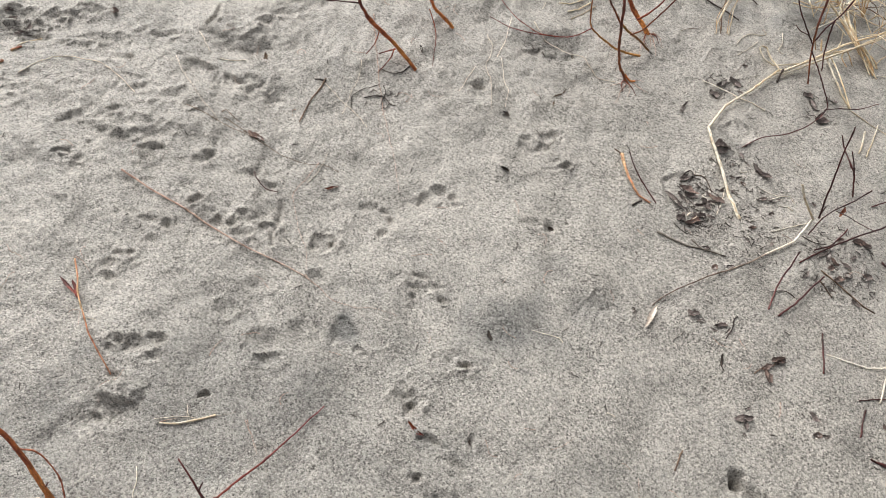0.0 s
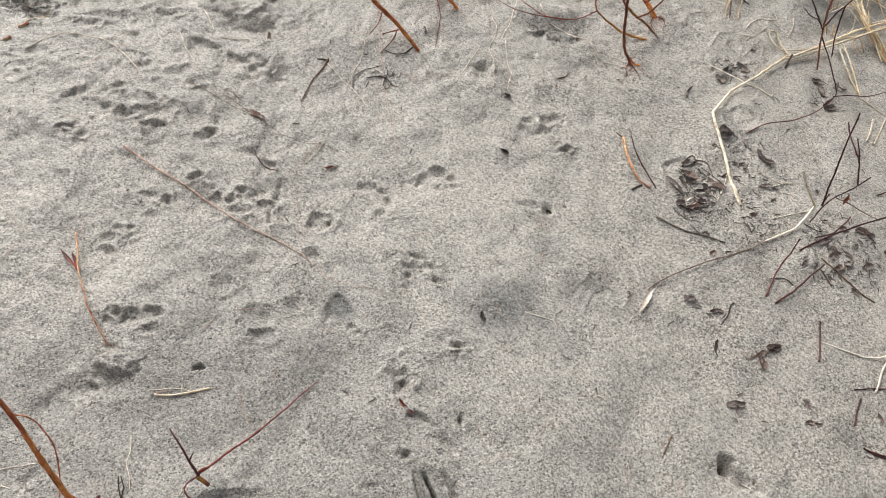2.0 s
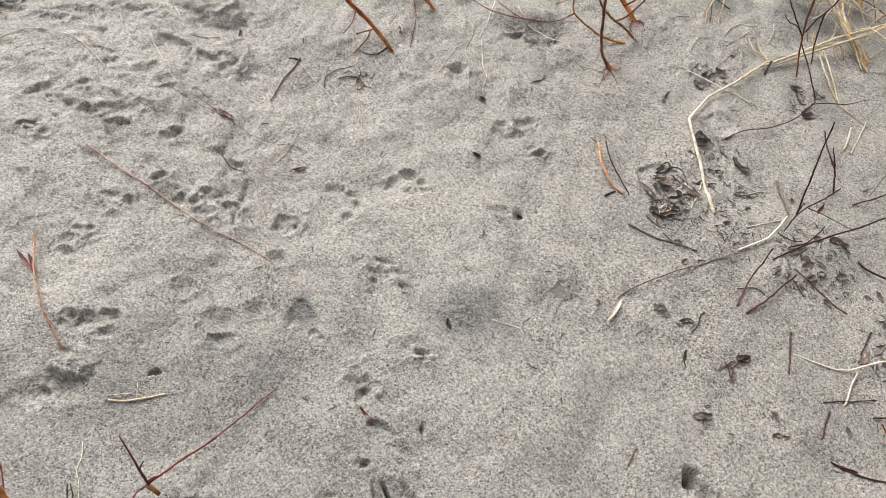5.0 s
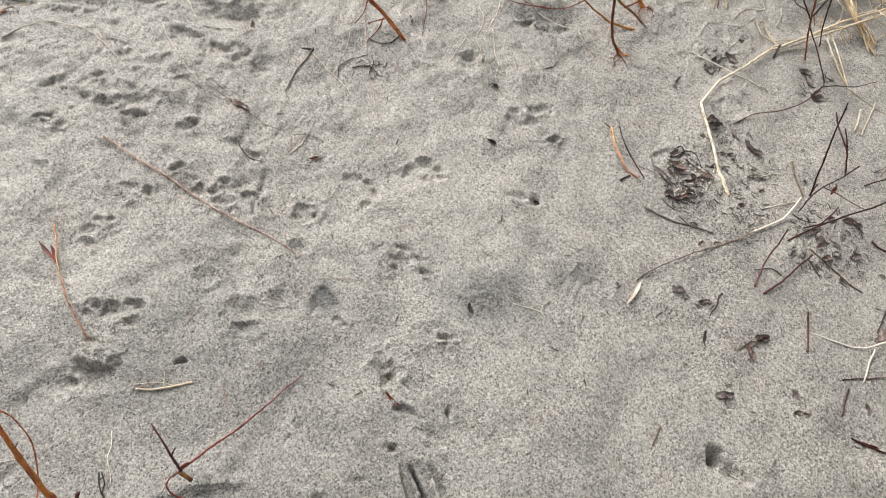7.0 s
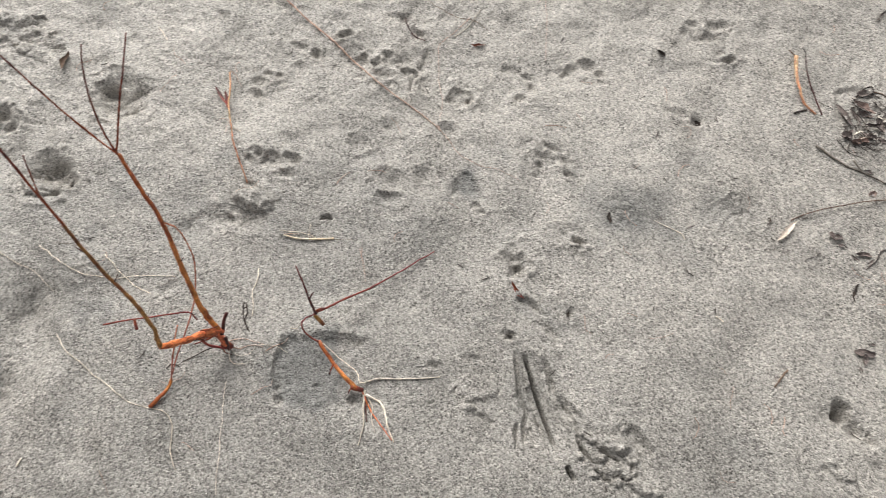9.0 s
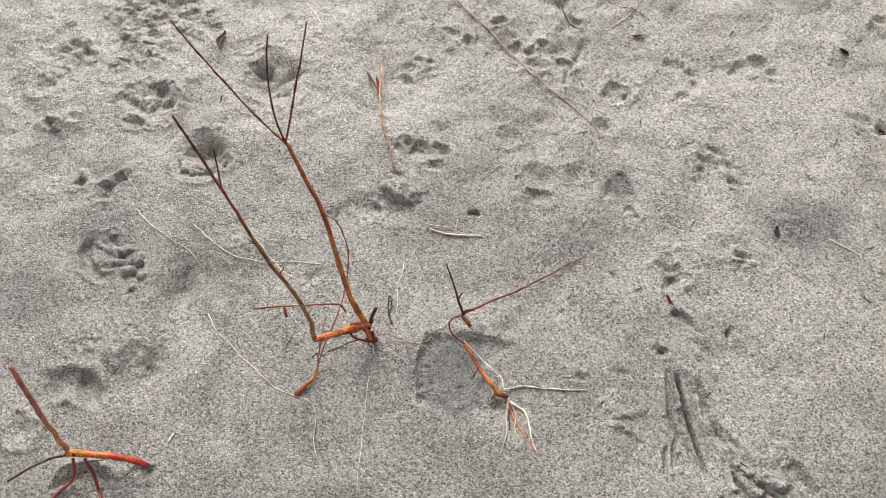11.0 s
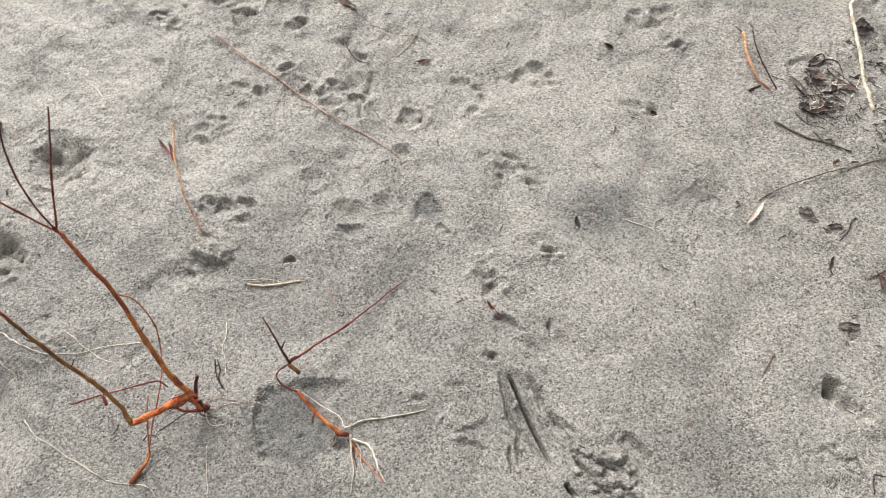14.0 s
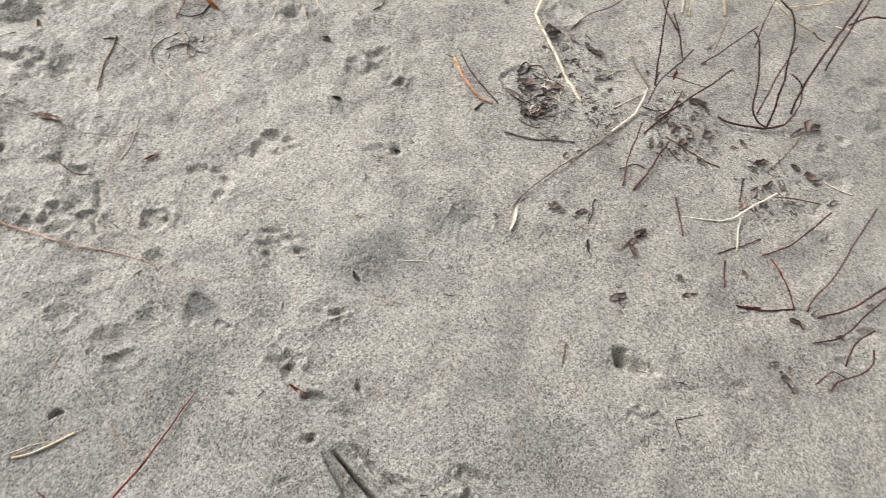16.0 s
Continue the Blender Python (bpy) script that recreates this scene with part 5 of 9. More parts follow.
limb(plant, "root_stub", RED, [(-0.442, 0.049, 0.07), (-0.426, 0.045, 0.04), (-0.405, 0.057, 0.012)], 0.0025, 0.0023)
limb(plant, "stub", DARKRED, [(-0.414, 0.071, 0.05), (-0.415, 0.088, 0.07), (-0.414, 0.103, 0.09)], 0.00372, 0.00300)
limb(plant, "stem", ORANGERED, [(-0.418, 0.073, 0.055), (-0.452, 0.089, 0.1), (-0.491, 0.124, 0.17), (-0.537, 0.167, 0.235), (-0.576, 0.19, 0.28), (-0.62, 0.215, 0.31)], 0.00511, 0.00299)
limb(plant, "branch", RUST, [(-0.62, 0.215, 0.31), (-0.632, 0.223, 0.35), (-0.633, 0.238, 0.42), (-0.636, 0.26, 0.47), (-0.641, 0.278, 0.49)], 0.0017, 0.0010)
limb(plant, "branch", RUST, [(-0.621, 0.215, 0.315), (-0.62, 0.257, 0.37), (-0.63, 0.307, 0.41), (-0.642, 0.348, 0.435)], 0.0017, 0.0011)
limb(plant, "branch", RUST, [(-0.619, 0.214, 0.31), (-0.654, 0.212, 0.36), (-0.682, 0.209, 0.43), (-0.72, 0.214, 0.48), (-0.743, 0.217, 0.52)], 0.0017, 0.0010)
limb(plant, "stem", OLIVERUST, [(-0.453, -0.003, 0.15), (-0.464, 0.015, 0.19), (-0.493, 0.034, 0.25), (-0.54, 0.049, 0.31), (-0.57, 0.068, 0.38)], 0.00364, 0.00264, "olive-brown upright stem")
limb(plant, "stem_tip", RUST, [(-0.568, 0.067, 0.38), (-0.59, 0.078, 0.43), (-0.62, 0.094, 0.485), (-0.655, 0.11, 0.52)], 0.0021, 0.0015)
limb(plant, "branch", RUST, [(-0.587, 0.076, 0.43), (-0.584, 0.088, 0.475), (-0.584, 0.096, 0.5), (-0.587, 0.101, 0.51)], 0.0012, 0.0009)
limb(plant, "twig", RED, [(-0.62, -0.006, 0.03), (-0.562, 0.028, 0.05), (-0.503, 0.06, 0.075), (-0.473, 0.074, 0.09), (-0.458, 0.072, 0.07)], 0.00150, 0.00138)
limb(plant, "bud", RUST, [(-0.566, 0.024, 0.05), (-0.56, 0.019, 0.045), (-0.552, 0.013, 0.045)], 0.0023, 0.0029)
limb(plant, "twig", PINKBARK, [(-0.541, 0.165, 0.235), (-0.523, 0.173, 0.21), (-0.507, 0.166, 0.18), (-0.492, 0.145, 0.14), (-0.479, 0.101, 0.09), (-0.469, 0.047, 0.06), (-0.467, -0.001, 0.03), (-0.462, -0.029, 0.015)], 0.00120, 0.00135)
limb(plant, "twig", PINKBARK, [(-0.488, 0.049, 0.06), (-0.482, 0.026, 0.05), (-0.468, -0.012, 0.03), (-0.458, -0.037, 0.012)], 0.00126, 0.00126)
limb(plant, "root", ORANGERED, [(-0.46, -0.034, 0.012), (-0.457, -0.051, 0.008), (-0.461, -0.068, 0.008), (-0.468, -0.093, 0.004)], 0.0027, 0.0039, "orange root stub")
limb(plant, "root", RUST, [(-0.42, 0.07, 0.055), (-0.432, 0.056, 0.04), (-0.449, 0.046, 0.02), (-0.465, 0.038, 0.0015)], 0.0022, 0.0010)
limb(plant, "root", DARKRED, [(-0.409, 0.057, 0.014), (-0.404, 0.063, 0.02), (-0.401, 0.059, 0.004)], 0.0023, 0.0017)
limb(plant, "root", RUST, [(-0.415, 0.058, 0.02), (-0.405, 0.05, 0.006), (-0.394, 0.052, 0.0012)], 0.0016, 0.0006)
limb(plant, "root", DARK, [(-0.454, 0.007, 0.12), (-0.453, 0.027, 0.1), (-0.439, 0.039, 0.08), (-0.433, 0.044, 0.06)], 0.0009, 0.0005)
limb(plant, "root", DARK, [(-0.413, 0.06, 0.012), (-0.436, 0.039, 0.008), (-0.454, 0.017, 0.0014), (-0.467, -0.001, 0.0012)], 0.0012, 0.0006)
limb(plant, "root", DARK, [(-0.483, -0.023, 0.0015), (-0.481, -0.013, 0.0014), (-0.469, -0.008, 0.0013), (-0.46, -0.012, 0.0012)], 0.0010, 0.0006)
limb(plant, "knot", ORANGE, [(-0.437, 0.046, 0.080), (-0.428, 0.058, 0.068), (-0.420, 0.068, 0.060)], 0.0072, 0.0058, "swollen orange knot of the crown")
limb(plant, "knot", RUST, [(-0.412, 0.058, 0.022), (-0.405, 0.062, 0.016), (-0.399, 0.064, 0.008)], 0.0056, 0.0046, "cracked dark red foot of the crown")
limb(plant, "spur", DARKRED, [(-0.500, 0.128, 0.180), (-0.495, 0.133, 0.186), (-0.492, 0.139, 0.190)], 0.0011, 0.0006)
limb(plant, "spur", DARKRED, [(-0.556, 0.177, 0.255), (-0.562, 0.184, 0.262), (-0.564, 0.190, 0.268)], 0.0010, 0.0006)
limb(plant, "spur", DARKRED, [(-0.515, 0.040, 0.280), (-0.512, 0.047, 0.288), (-0.511, 0.052, 0.293)], 0.0010, 0.0006)
limb(plant, "spur", DARKRED, [(-0.548, 0.053, 0.330), (-0.555, 0.052, 0.338), (-0.560, 0.053, 0.343)], 0.0010, 0.0006)
limb(plant, "root", PINKROOT, [(-0.400, 0.062, 0.006), (-0.388, 0.072, 0.0016), (-0.370, 0.083, 0.0013), (-0.349, 0.088, 0.0012)], 0.0009, 0.0005)
limb(plant, "root", ROOT, [(-0.402, 0.058, 0.006), (-0.392, 0.044, 0.0016), (-0.379, 0.040, 0.0013), (-0.362, 0.047, 0.0012)], 0.0009, 0.0005)
limb(plant, "root", ROOT, [(-0.408, 0.062, 0.0013), (-0.385, 0.057, 0.0012), (-0.366, 0.065, 0.0011), (-0.361, 0.077, 0.0011)], 0.00059, 0.00042)

plant = base("willow_shoot", -0.160, 0.099, "uprooted willow shoot lying over a scoop, pale roots spread", "shoot", "uprooted willow shoots")
limb(plant, "stem", ORANGERED, [(-0.159, 0.097, 0.014), (-0.188, 0.106, 0.02), (-0.217, 0.119, 0.025), (-0.258, 0.141, 0.035)], 0.00407, 0.00330, "orange-brown bare stem")
limb(plant, "stem", RED, [(-0.251, 0.141, 0.033), (-0.276, 0.14, 0.045), (-0.293, 0.147, 0.055), (-0.295, 0.162, 0.058), (-0.283, 0.178, 0.06)], 0.0017, 0.0014)
limb(plant, "branch", DARKRED, [(-0.281, 0.179, 0.06), (-0.298, 0.191, 0.07), (-0.319, 0.209, 0.09), (-0.35, 0.234, 0.107)], 0.00264, 0.00132, "nearly black broken branch")
limb(plant, "branch", DARKRED, [(-0.303, 0.193, 0.075), (-0.303, 0.204, 0.08), (-0.302, 0.21, 0.082)], 0.00168, 0.00096)
limb(plant, "branch", RED, [(-0.285, 0.177, 0.06), (-0.268, 0.211, 0.045), (-0.219, 0.295, 0.02), (-0.181, 0.365, 0.008), (-0.153, 0.415, 0.004)], 0.0022, 0.0012, "long straight wine-red branch")
limb(plant, "stub", OLIVERUST, [(-0.283, 0.177, 0.058), (-0.272, 0.175, 0.048), (-0.263, 0.172, 0.04)], 0.00396, 0.00360, "broken orange stub")
limb(plant, "root", ROOT, [(-0.296, 0.153, 0.05), (-0.307, 0.143, 0.03), (-0.319, 0.142, 0.02)], 0.00119, 0.00083)
limb(plant, "root", ROOT, [(-0.26, 0.144, 0.03), (-0.226, 0.137, 0.02), (-0.182, 0.127, 0.014), (-0.158, 0.111, 0.012)], 0.00083, 0.00083)
limb(plant, "crown", RUST, [(-0.167, 0.096, 0.014), (-0.156, 0.099, 0.012), (-0.146, 0.102, 0.01)], 0.00513, 0.00350)
limb(plant, "root", ROOT, [(-0.157, 0.108, 0.012), (-0.142, 0.123, 0.0018), (-0.112, 0.142, 0.0016), (-0.067, 0.165, 0.0015), (-0.031, 0.186, 0.0014)], 0.00167, 0.00106)
limb(plant, "root", ROOT, [(-0.144, 0.101, 0.01), (-0.13, 0.072, 0.0019), (-0.115, 0.047, 0.0016), (-0.107, 0.01, 0.0012)], 0.00214, 0.00083)
limb(plant, "root", ROOT, [(-0.137, 0.096, 0.008), (-0.112, 0.096, 0.002), (-0.093, 0.085, 0.0018), (-0.078, 0.065, 0.0016), (-0.053, 0.043, 0.0014)], 0.00214, 0.00106)
limb(plant, "root", ORANGE, [(-0.147, 0.099, 0.01), (-0.12, 0.077, 0.0017), (-0.09, 0.06, 0.0015), (-0.058, 0.044, 0.0013)], 0.0015, 0.0008)
limb(plant, "root", RUST, [(-0.148, 0.1, 0.0017), (-0.132, 0.082, 0.0016), (-0.113, 0.054, 0.0014)], 0.0013, 0.0009)
limb(plant, "root", RUST, [(-0.162, 0.098, 0.014), (-0.167, 0.09, 0.01), (-0.167, 0.082, 0.004)], 0.0016, 0.0009)
limb(plant, "root", ROOT, [(-0.14, 0.098, 0.0016), (-0.118, 0.084, 0.0014), (-0.109, 0.061, 0.0012), (-0.092, 0.043, 0.0011)], 0.00132, 0.00059)
limb(plant, "bark_flap", RUST, [(-0.214, 0.12, 0.028), (-0.214, 0.106, 0.02), (-0.213, 0.099, 0.012)], 0.0016, 0.0009)
limb(plant, "stub", RUST, [(-0.284, 0.184, 0.06), (-0.277, 0.191, 0.065), (-0.271, 0.194, 0.065)], 0.00228, 0.00180)

plant = base("willow_shoot", -0.629, -0.331, "uprooted willow shoot with a thick red and yellow root", "shoot", "uprooted willow shoots")
limb(plant, "crown", FIRE, [(-0.736, -0.376, 0.05), (-0.712, -0.363, 0.045), (-0.678, -0.345, 0.04), (-0.648, -0.333, 0.03), (-0.62, -0.326, 0.006)], 0.0064, 0.0048, "glossy red and yellow root crown")
limb(plant, "crown", DARKRED, [(-0.739, -0.378, 0.05), (-0.724, -0.371, 0.05), (-0.715, -0.366, 0.047)], 0.0045, 0.0038, "dark knot of the crown")
limb(plant, "stem", PINKBARK, [(-0.738, -0.374, 0.05), (-0.75, -0.357, 0.09), (-0.768, -0.329, 0.15), (-0.802, -0.283, 0.25)], 0.0044, 0.0036)
limb(plant, "stem", DARKRED, [(-0.733, -0.379, 0.05), (-0.749, -0.397, 0.06), (-0.759, -0.424, 0.08), (-0.767, -0.451, 0.1)], 0.0019, 0.0019)
limb(plant, "root", RED, [(-0.726, -0.381, 0.04), (-0.725, -0.417, 0.02), (-0.733, -0.449, 0.003), (-0.73, -0.473, 0.003), (-0.726, -0.499, 0.003)], 0.0026, 0.0027)
limb(plant, "root", RED, [(-0.707, -0.369, 0.04), (-0.697, -0.389, 0.02), (-0.674, -0.412, 0.0031), (-0.646, -0.421, 0.003), (-0.619, -0.433, 0.0029)], 0.0029, 0.0026)
limb(plant, "root", DARK, [(-0.711, -0.375, 0.02), (-0.691, -0.359, 0.012), (-0.683, -0.347, 0.01)], 0.0010, 0.0007)

plant = base("willow_sapling", 0.386, 1.513, "reddish-brown willow sapling rooted in the sand", "sapling", "willow saplings")
limb(plant, "stem", SAPLING, [(0.391, 1.512, -0.004), (0.36, 1.528, 0.03), (0.344, 1.542, 0.06), (0.326, 1.571, 0.12), (0.311, 1.585, 0.18), (0.286, 1.62, 0.27), (0.25, 1.623, 0.4)], 0.00376, 0.00384)
limb(plant, "root_flare", ORANGERED, [(0.409, 1.516, 0.0028), (0.394, 1.516, 0.004), (0.376, 1.523, 0.018)], 0.00200, 0.00296)
limb(plant, "root", PINKROOT, [(0.387, 1.504, 0.0024), (0.373, 1.473, 0.002), (0.369, 1.445, 0.0016), (0.359, 1.412, 0.0013)], 0.00120, 0.00042)
limb(plant, "root", PINKROOT, [(0.393, 1.513, 0.0024), (0.41, 1.503, 0.002), (0.425, 1.49, 0.0016), (0.449, 1.48, 0.0013)], 0.00120, 0.00042)
limb(plant, "root", PINKROOT, [(0.392, 1.504, 0.002), (0.398, 1.481, 0.0016), (0.393, 1.453, 0.0013)], 0.00090, 0.00042)
limb(plant, "root", PINKROOT, [(0.384, 1.508, 0.002), (0.356, 1.494, 0.0015), (0.333, 1.474, 0.0011)], 0.00090, 0.00036)
limb(plant, "root", PINKROOT, [(0.396, 1.519, 0.002), (0.418, 1.532, 0.0016), (0.437, 1.529, 0.0011)], 0.00090, 0.00036)
limb(plant, "root", RUST, [(0.383, 1.51, 0.0025), (0.4, 1.495, 0.0019), (0.415, 1.464, 0.0013)], 0.00168, 0.00064)
limb(plant, "root", RUST, [(0.38, 1.52, 0.002), (0.372, 1.495, 0.0016), (0.38, 1.471, 0.0013)], 0.00128, 0.00064)
limb(plant, "branch", SAPLING, [(0.325, 1.582, 0.13), (0.293, 1.599, 0.16), (0.263, 1.612, 0.2), (0.206, 1.623, 0.28)], 0.00288, 0.00200)
limb(plant, "branch", OLIVERUST, [(0.326, 1.587, 0.13), (0.358, 1.594, 0.1), (0.398, 1.623, 0.06), (0.437, 1.645, 0.01)], 0.00344, 0.00312)
limb(plant, "branch", SAPLING, [(0.358, 1.587, 0.1), (0.385, 1.596, 0.12), (0.408, 1.602, 0.16), (0.429, 1.613, 0.2), (0.459, 1.636, 0.27)], 0.00248, 0.00160)

plant = base("willow_sapling", 0.436, 1.720, "orange-barked willow sapling with fibrous roots", "sapling", "willow saplings")
limb(plant, "stem", ORANGERED, [(0.437, 1.725, -0.004), (0.412, 1.739, 0.02), (0.378, 1.759, 0.05), (0.337, 1.77, 0.1), (0.275, 1.763, 0.2)], 0.00733, 0.00546)
limb(plant, "branch", RUST, [(0.391, 1.733, 0.04), (0.417, 1.743, 0.06), (0.446, 1.766, 0.09), (0.477, 1.806, 0.15)], 0.00304, 0.00218)
limb(plant, "root", PINKROOT, [(0.441, 1.722, 0.0026), (0.456, 1.683, 0.0019), (0.462, 1.636, 0.0013)], 0.00132, 0.00048)
limb(plant, "root", PINKROOT, [(0.431, 1.719, 0.0026), (0.42, 1.67, 0.0019), (0.415, 1.632, 0.0013)], 0.00132, 0.00048)
limb(plant, "root", PINKROOT, [(0.448, 1.729, 0.0026), (0.467, 1.716, 0.0019), (0.48, 1.678, 0.0013)], 0.00132, 0.00048)
limb(plant, "root", PINKROOT, [(0.442, 1.712, 0.0021), (0.446, 1.679, 0.0016), (0.438, 1.64, 0.0012)], 0.00096, 0.00036)
limb(plant, "root", RUST, [(0.437, 1.726, 0.0026), (0.458, 1.718, 0.002), (0.469, 1.692, 0.0014)], 0.00172, 0.00062)
limb(plant, "root", RUST, [(0.431, 1.729, 0.0026), (0.425, 1.697, 0.002), (0.44, 1.667, 0.0013)], 0.00172, 0.00062)

plant = base("willow_sapling", 0.416, 1.628, "arching olive and red willow shoot", "sapling", "willow saplings")
limb(plant, "stem", OLIVERUST, [(0.418, 1.626, 0.002), (0.376, 1.625, 0.01), (0.327, 1.604, 0.035), (0.284, 1.592, 0.07), (0.251, 1.588, 0.1), (0.24, 1.611, 0.13), (0.222, 1.645, 0.2)], 0.00331, 0.00191)
limb(plant, "branch", RED, [(0.252, 1.581, 0.1), (0.21, 1.562, 0.09), (0.166, 1.552, 0.08), (0.091, 1.545, 0.07), (0.029, 1.549, 0.06), (-0.026, 1.555, 0.07)], 0.00153, 0.00094)
limb(plant, "branch", RED, [(0.181, 1.557, 0.08), (0.12, 1.543, 0.08), (0.062, 1.544, 0.09), (0.026, 1.548, 0.11), (-0.013, 1.555, 0.14), (-0.046, 1.572, 0.18)], 0.00119, 0.00076)

plant = base("willow_sapling", -0.189, 1.360, "leaning reddish-brown willow stem cracked at a joint", "sapling", "willow saplings")
limb(plant, "stem", ORANGERED, [(-0.185, 1.357, 0.002), (-0.223, 1.379, 0.02), (-0.258, 1.387, 0.045), (-0.292, 1.394, 0.07), (-0.319, 1.395, 0.09), (-0.333, 1.4, 0.1)], 0.0046, 0.0057, "rough bark with a swollen joint")
limb(plant, "stem", RUST, [(-0.329, 1.397, 0.1), (-0.341, 1.401, 0.115), (-0.356, 1.408, 0.14), (-0.382, 1.435, 0.2)], 0.0048, 0.0033)
limb(plant, "branch", DARKRED, [(-0.356, 1.405, 0.135), (-0.391, 1.402, 0.13), (-0.437, 1.396, 0.13), (-0.478, 1.389, 0.14)], 0.0021, 0.0015)
limb(plant, "branch", RUST, [(-0.296, 1.392, 0.07), (-0.305, 1.38, 0.035), (-0.324, 1.366, 0.006)], 0.0014, 0.0010)
limb(plant, "branch", RUST, [(-0.25, 1.374, 0.04), (-0.257, 1.359, 0.015), (-0.28, 1.32, 0.0015)], 0.0017, 0.0010)
limb(plant, "branch", RUST, [(-0.248, 1.381, 0.03), (-0.272, 1.389, 0.01), (-0.293, 1.381, 0.0017)], 0.0019, 0.0012)
limb(plant, "branch", DARK, [(-0.2, 1.374, 0.004), (-0.217, 1.342, 0.0019), (-0.245, 1.328, 0.0016), (-0.278, 1.335, 0.0014)], 0.0017, 0.0009)

plant = base("willow_sapling", -0.126, 1.561, "short bent willow stem with reddish bark", "sapling", "willow saplings")
limb(plant, "stem", ORANGERED, [(-0.122, 1.56, 0), (-0.145, 1.562, 0.02), (-0.165, 1.554, 0.04), (-0.182, 1.547, 0.06), (-0.202, 1.546, 0.1), (-0.231, 1.547, 0.18)], 0.0043, 0.0047)
limb(plant, "root", RUST, [(-0.197, 1.576, 0.02), (-0.175, 1.548, 0.0018), (-0.158, 1.496, 0.0016), (-0.152, 1.441, 0.0014), (-0.145, 1.388, 0.0013)], 0.0016, 0.0007)

plant = base("willow_sapling", 0.912, 1.665, "dark red willow sapling standing among fallen reeds", "sapling", "willow saplings")
limb(plant, "stem", SAPLING, [(0.915, 1.668, -0.004), (0.893, 1.701, 0.05), (0.875, 1.723, 0.1), (0.859, 1.731, 0.15), (0.853, 1.752, 0.2), (0.832, 1.76, 0.28), (0.787, 1.761, 0.4)], 0.00203, 0.00378)
limb(plant, "branch", DARKRED, [(0.873, 1.715, 0.1), (0.85, 1.723, 0.12), (0.818, 1.712, 0.14), (0.801, 1.722, 0.15)], 0.00182, 0.00105)
limb(plant, "branch", DARKRED, [(0.871, 1.729, 0.1), (0.833, 1.734, 0.14), (0.789, 1.741, 0.19), (0.742, 1.742, 0.25)], 0.00217, 0.00140)
limb(plant, "branch", DARKRED, [(0.879, 1.732, 0.1), (0.892, 1.75, 0.13), (0.907, 1.763, 0.16), (0.922, 1.778, 0.19), (0.932, 1.79, 0.25)], 0.00245, 0.00203)
limb(plant, "branch", DARKRED, [(0.907, 1.763, 0.16), (0.914, 1.751, 0.12), (0.926, 1.727, 0.07), (0.94, 1.706, 0.03)], 0.00245, 0.00168)
limb(plant, "branch", DARKRED, [(0.882, 1.713, 0.08), (0.916, 1.674, 0.05), (0.939, 1.62, 0.03), (0.956, 1.58, 0.012), (0.916, 1.513, 0.012), (0.839, 1.44, 0.012), (0.754, 1.391, 0.008), (0.702, 1.346, 0.003)], 0.00182, 0.00126, "thin dark trailing branch")
limb(plant, "branch", DARKRED, [(0.947, 1.566, 0.014), (0.99, 1.579, 0.02), (1.05, 1.602, 0.02), (1.114, 1.642, 0.02)], 0.00147, 0.00112)
limb(plant, "leaf_stalk", DARK, [(0.957, 1.585, 0.012), (0.961, 1.609, 0.012), (0.964, 1.624, 0.012)], 0.00119, 0.00077)
stick("reed_stalk", STRAW, [(0.698, 1.120, 0.0031), (0.671, 1.188, 0.0031), (0.643, 1.276, 0.008), (0.619, 1.346, 0.01), (0.609, 1.383, 0.012), (0.658, 1.484, 0.012), (0.734, 1.569, 0.011), (0.751, 1.593, 0.014), (0.796, 1.652, 0.012), (0.820, 1.684, 0.012), (0.845, 1.695, 0.014), (0.912, 1.749, 0.022), (1.012, 1.830, 0.04), (1.167, 1.934, 0.055)], 0.0039, 0.0031, "long kinked pale reed stalk lying on sand", "reed", "dry reed stalks")
stick("reed_stalk", STRAW, [(0.825, 1.668, 0.006), (0.836, 1.675, 0.012), (0.878, 1.708, 0.016), (0.991, 1.790, 0.03), (1.046, 1.823, 0.04), (1.100, 1.863, 0.045), (1.166, 1.922, 0.055)], 0.0027, 0.0030, "pale bent dry reed stalk lying on sand", "reed", "dry reed stalks")
stick("reed_stalk", STRAW, [(0.906, 1.746, 0.012), (0.839, 1.721, 0.008), (0.813, 1.715, 0.008), (0.788, 1.728, 0.008), (0.773, 1.752, 0.01), (0.769, 1.767, 0.012), (0.778, 1.777, 0.013), (0.792, 1.777, 0.012), (0.805, 1.742, 0.01), (0.826, 1.686, 0.012), (0.839, 1.681, 0.006)], 0.0022, 0.0025, "reed stalk folded into a loop on sand", "reed", "dry reed stalks")
stick("reed_stalk", STRAW, [(0.920, 1.967, 0.1), (0.945, 1.951, 0.085), (1.003, 1.915, 0.06), (1.047, 1.877, 0.04), (1.084, 1.836, 0.02), (1.115, 1.773, 0.004)], 0.0027, 0.0018, "pale bent dry reed stalk lying on sand", "reed", "dry reed stalks")
stick("reed_stalk", GOLDGRASS, [(0.955, 1.972, 0.1), (0.982, 1.972, 0.08), (1.020, 1.935, 0.06), (1.054, 1.866, 0.04), (1.088, 1.820, 0.02), (1.121, 1.773, 0.004)], 0.0025, 0.0018, "golden dry reed stalk in a fallen bundle", "reed", "dry reed stalks")
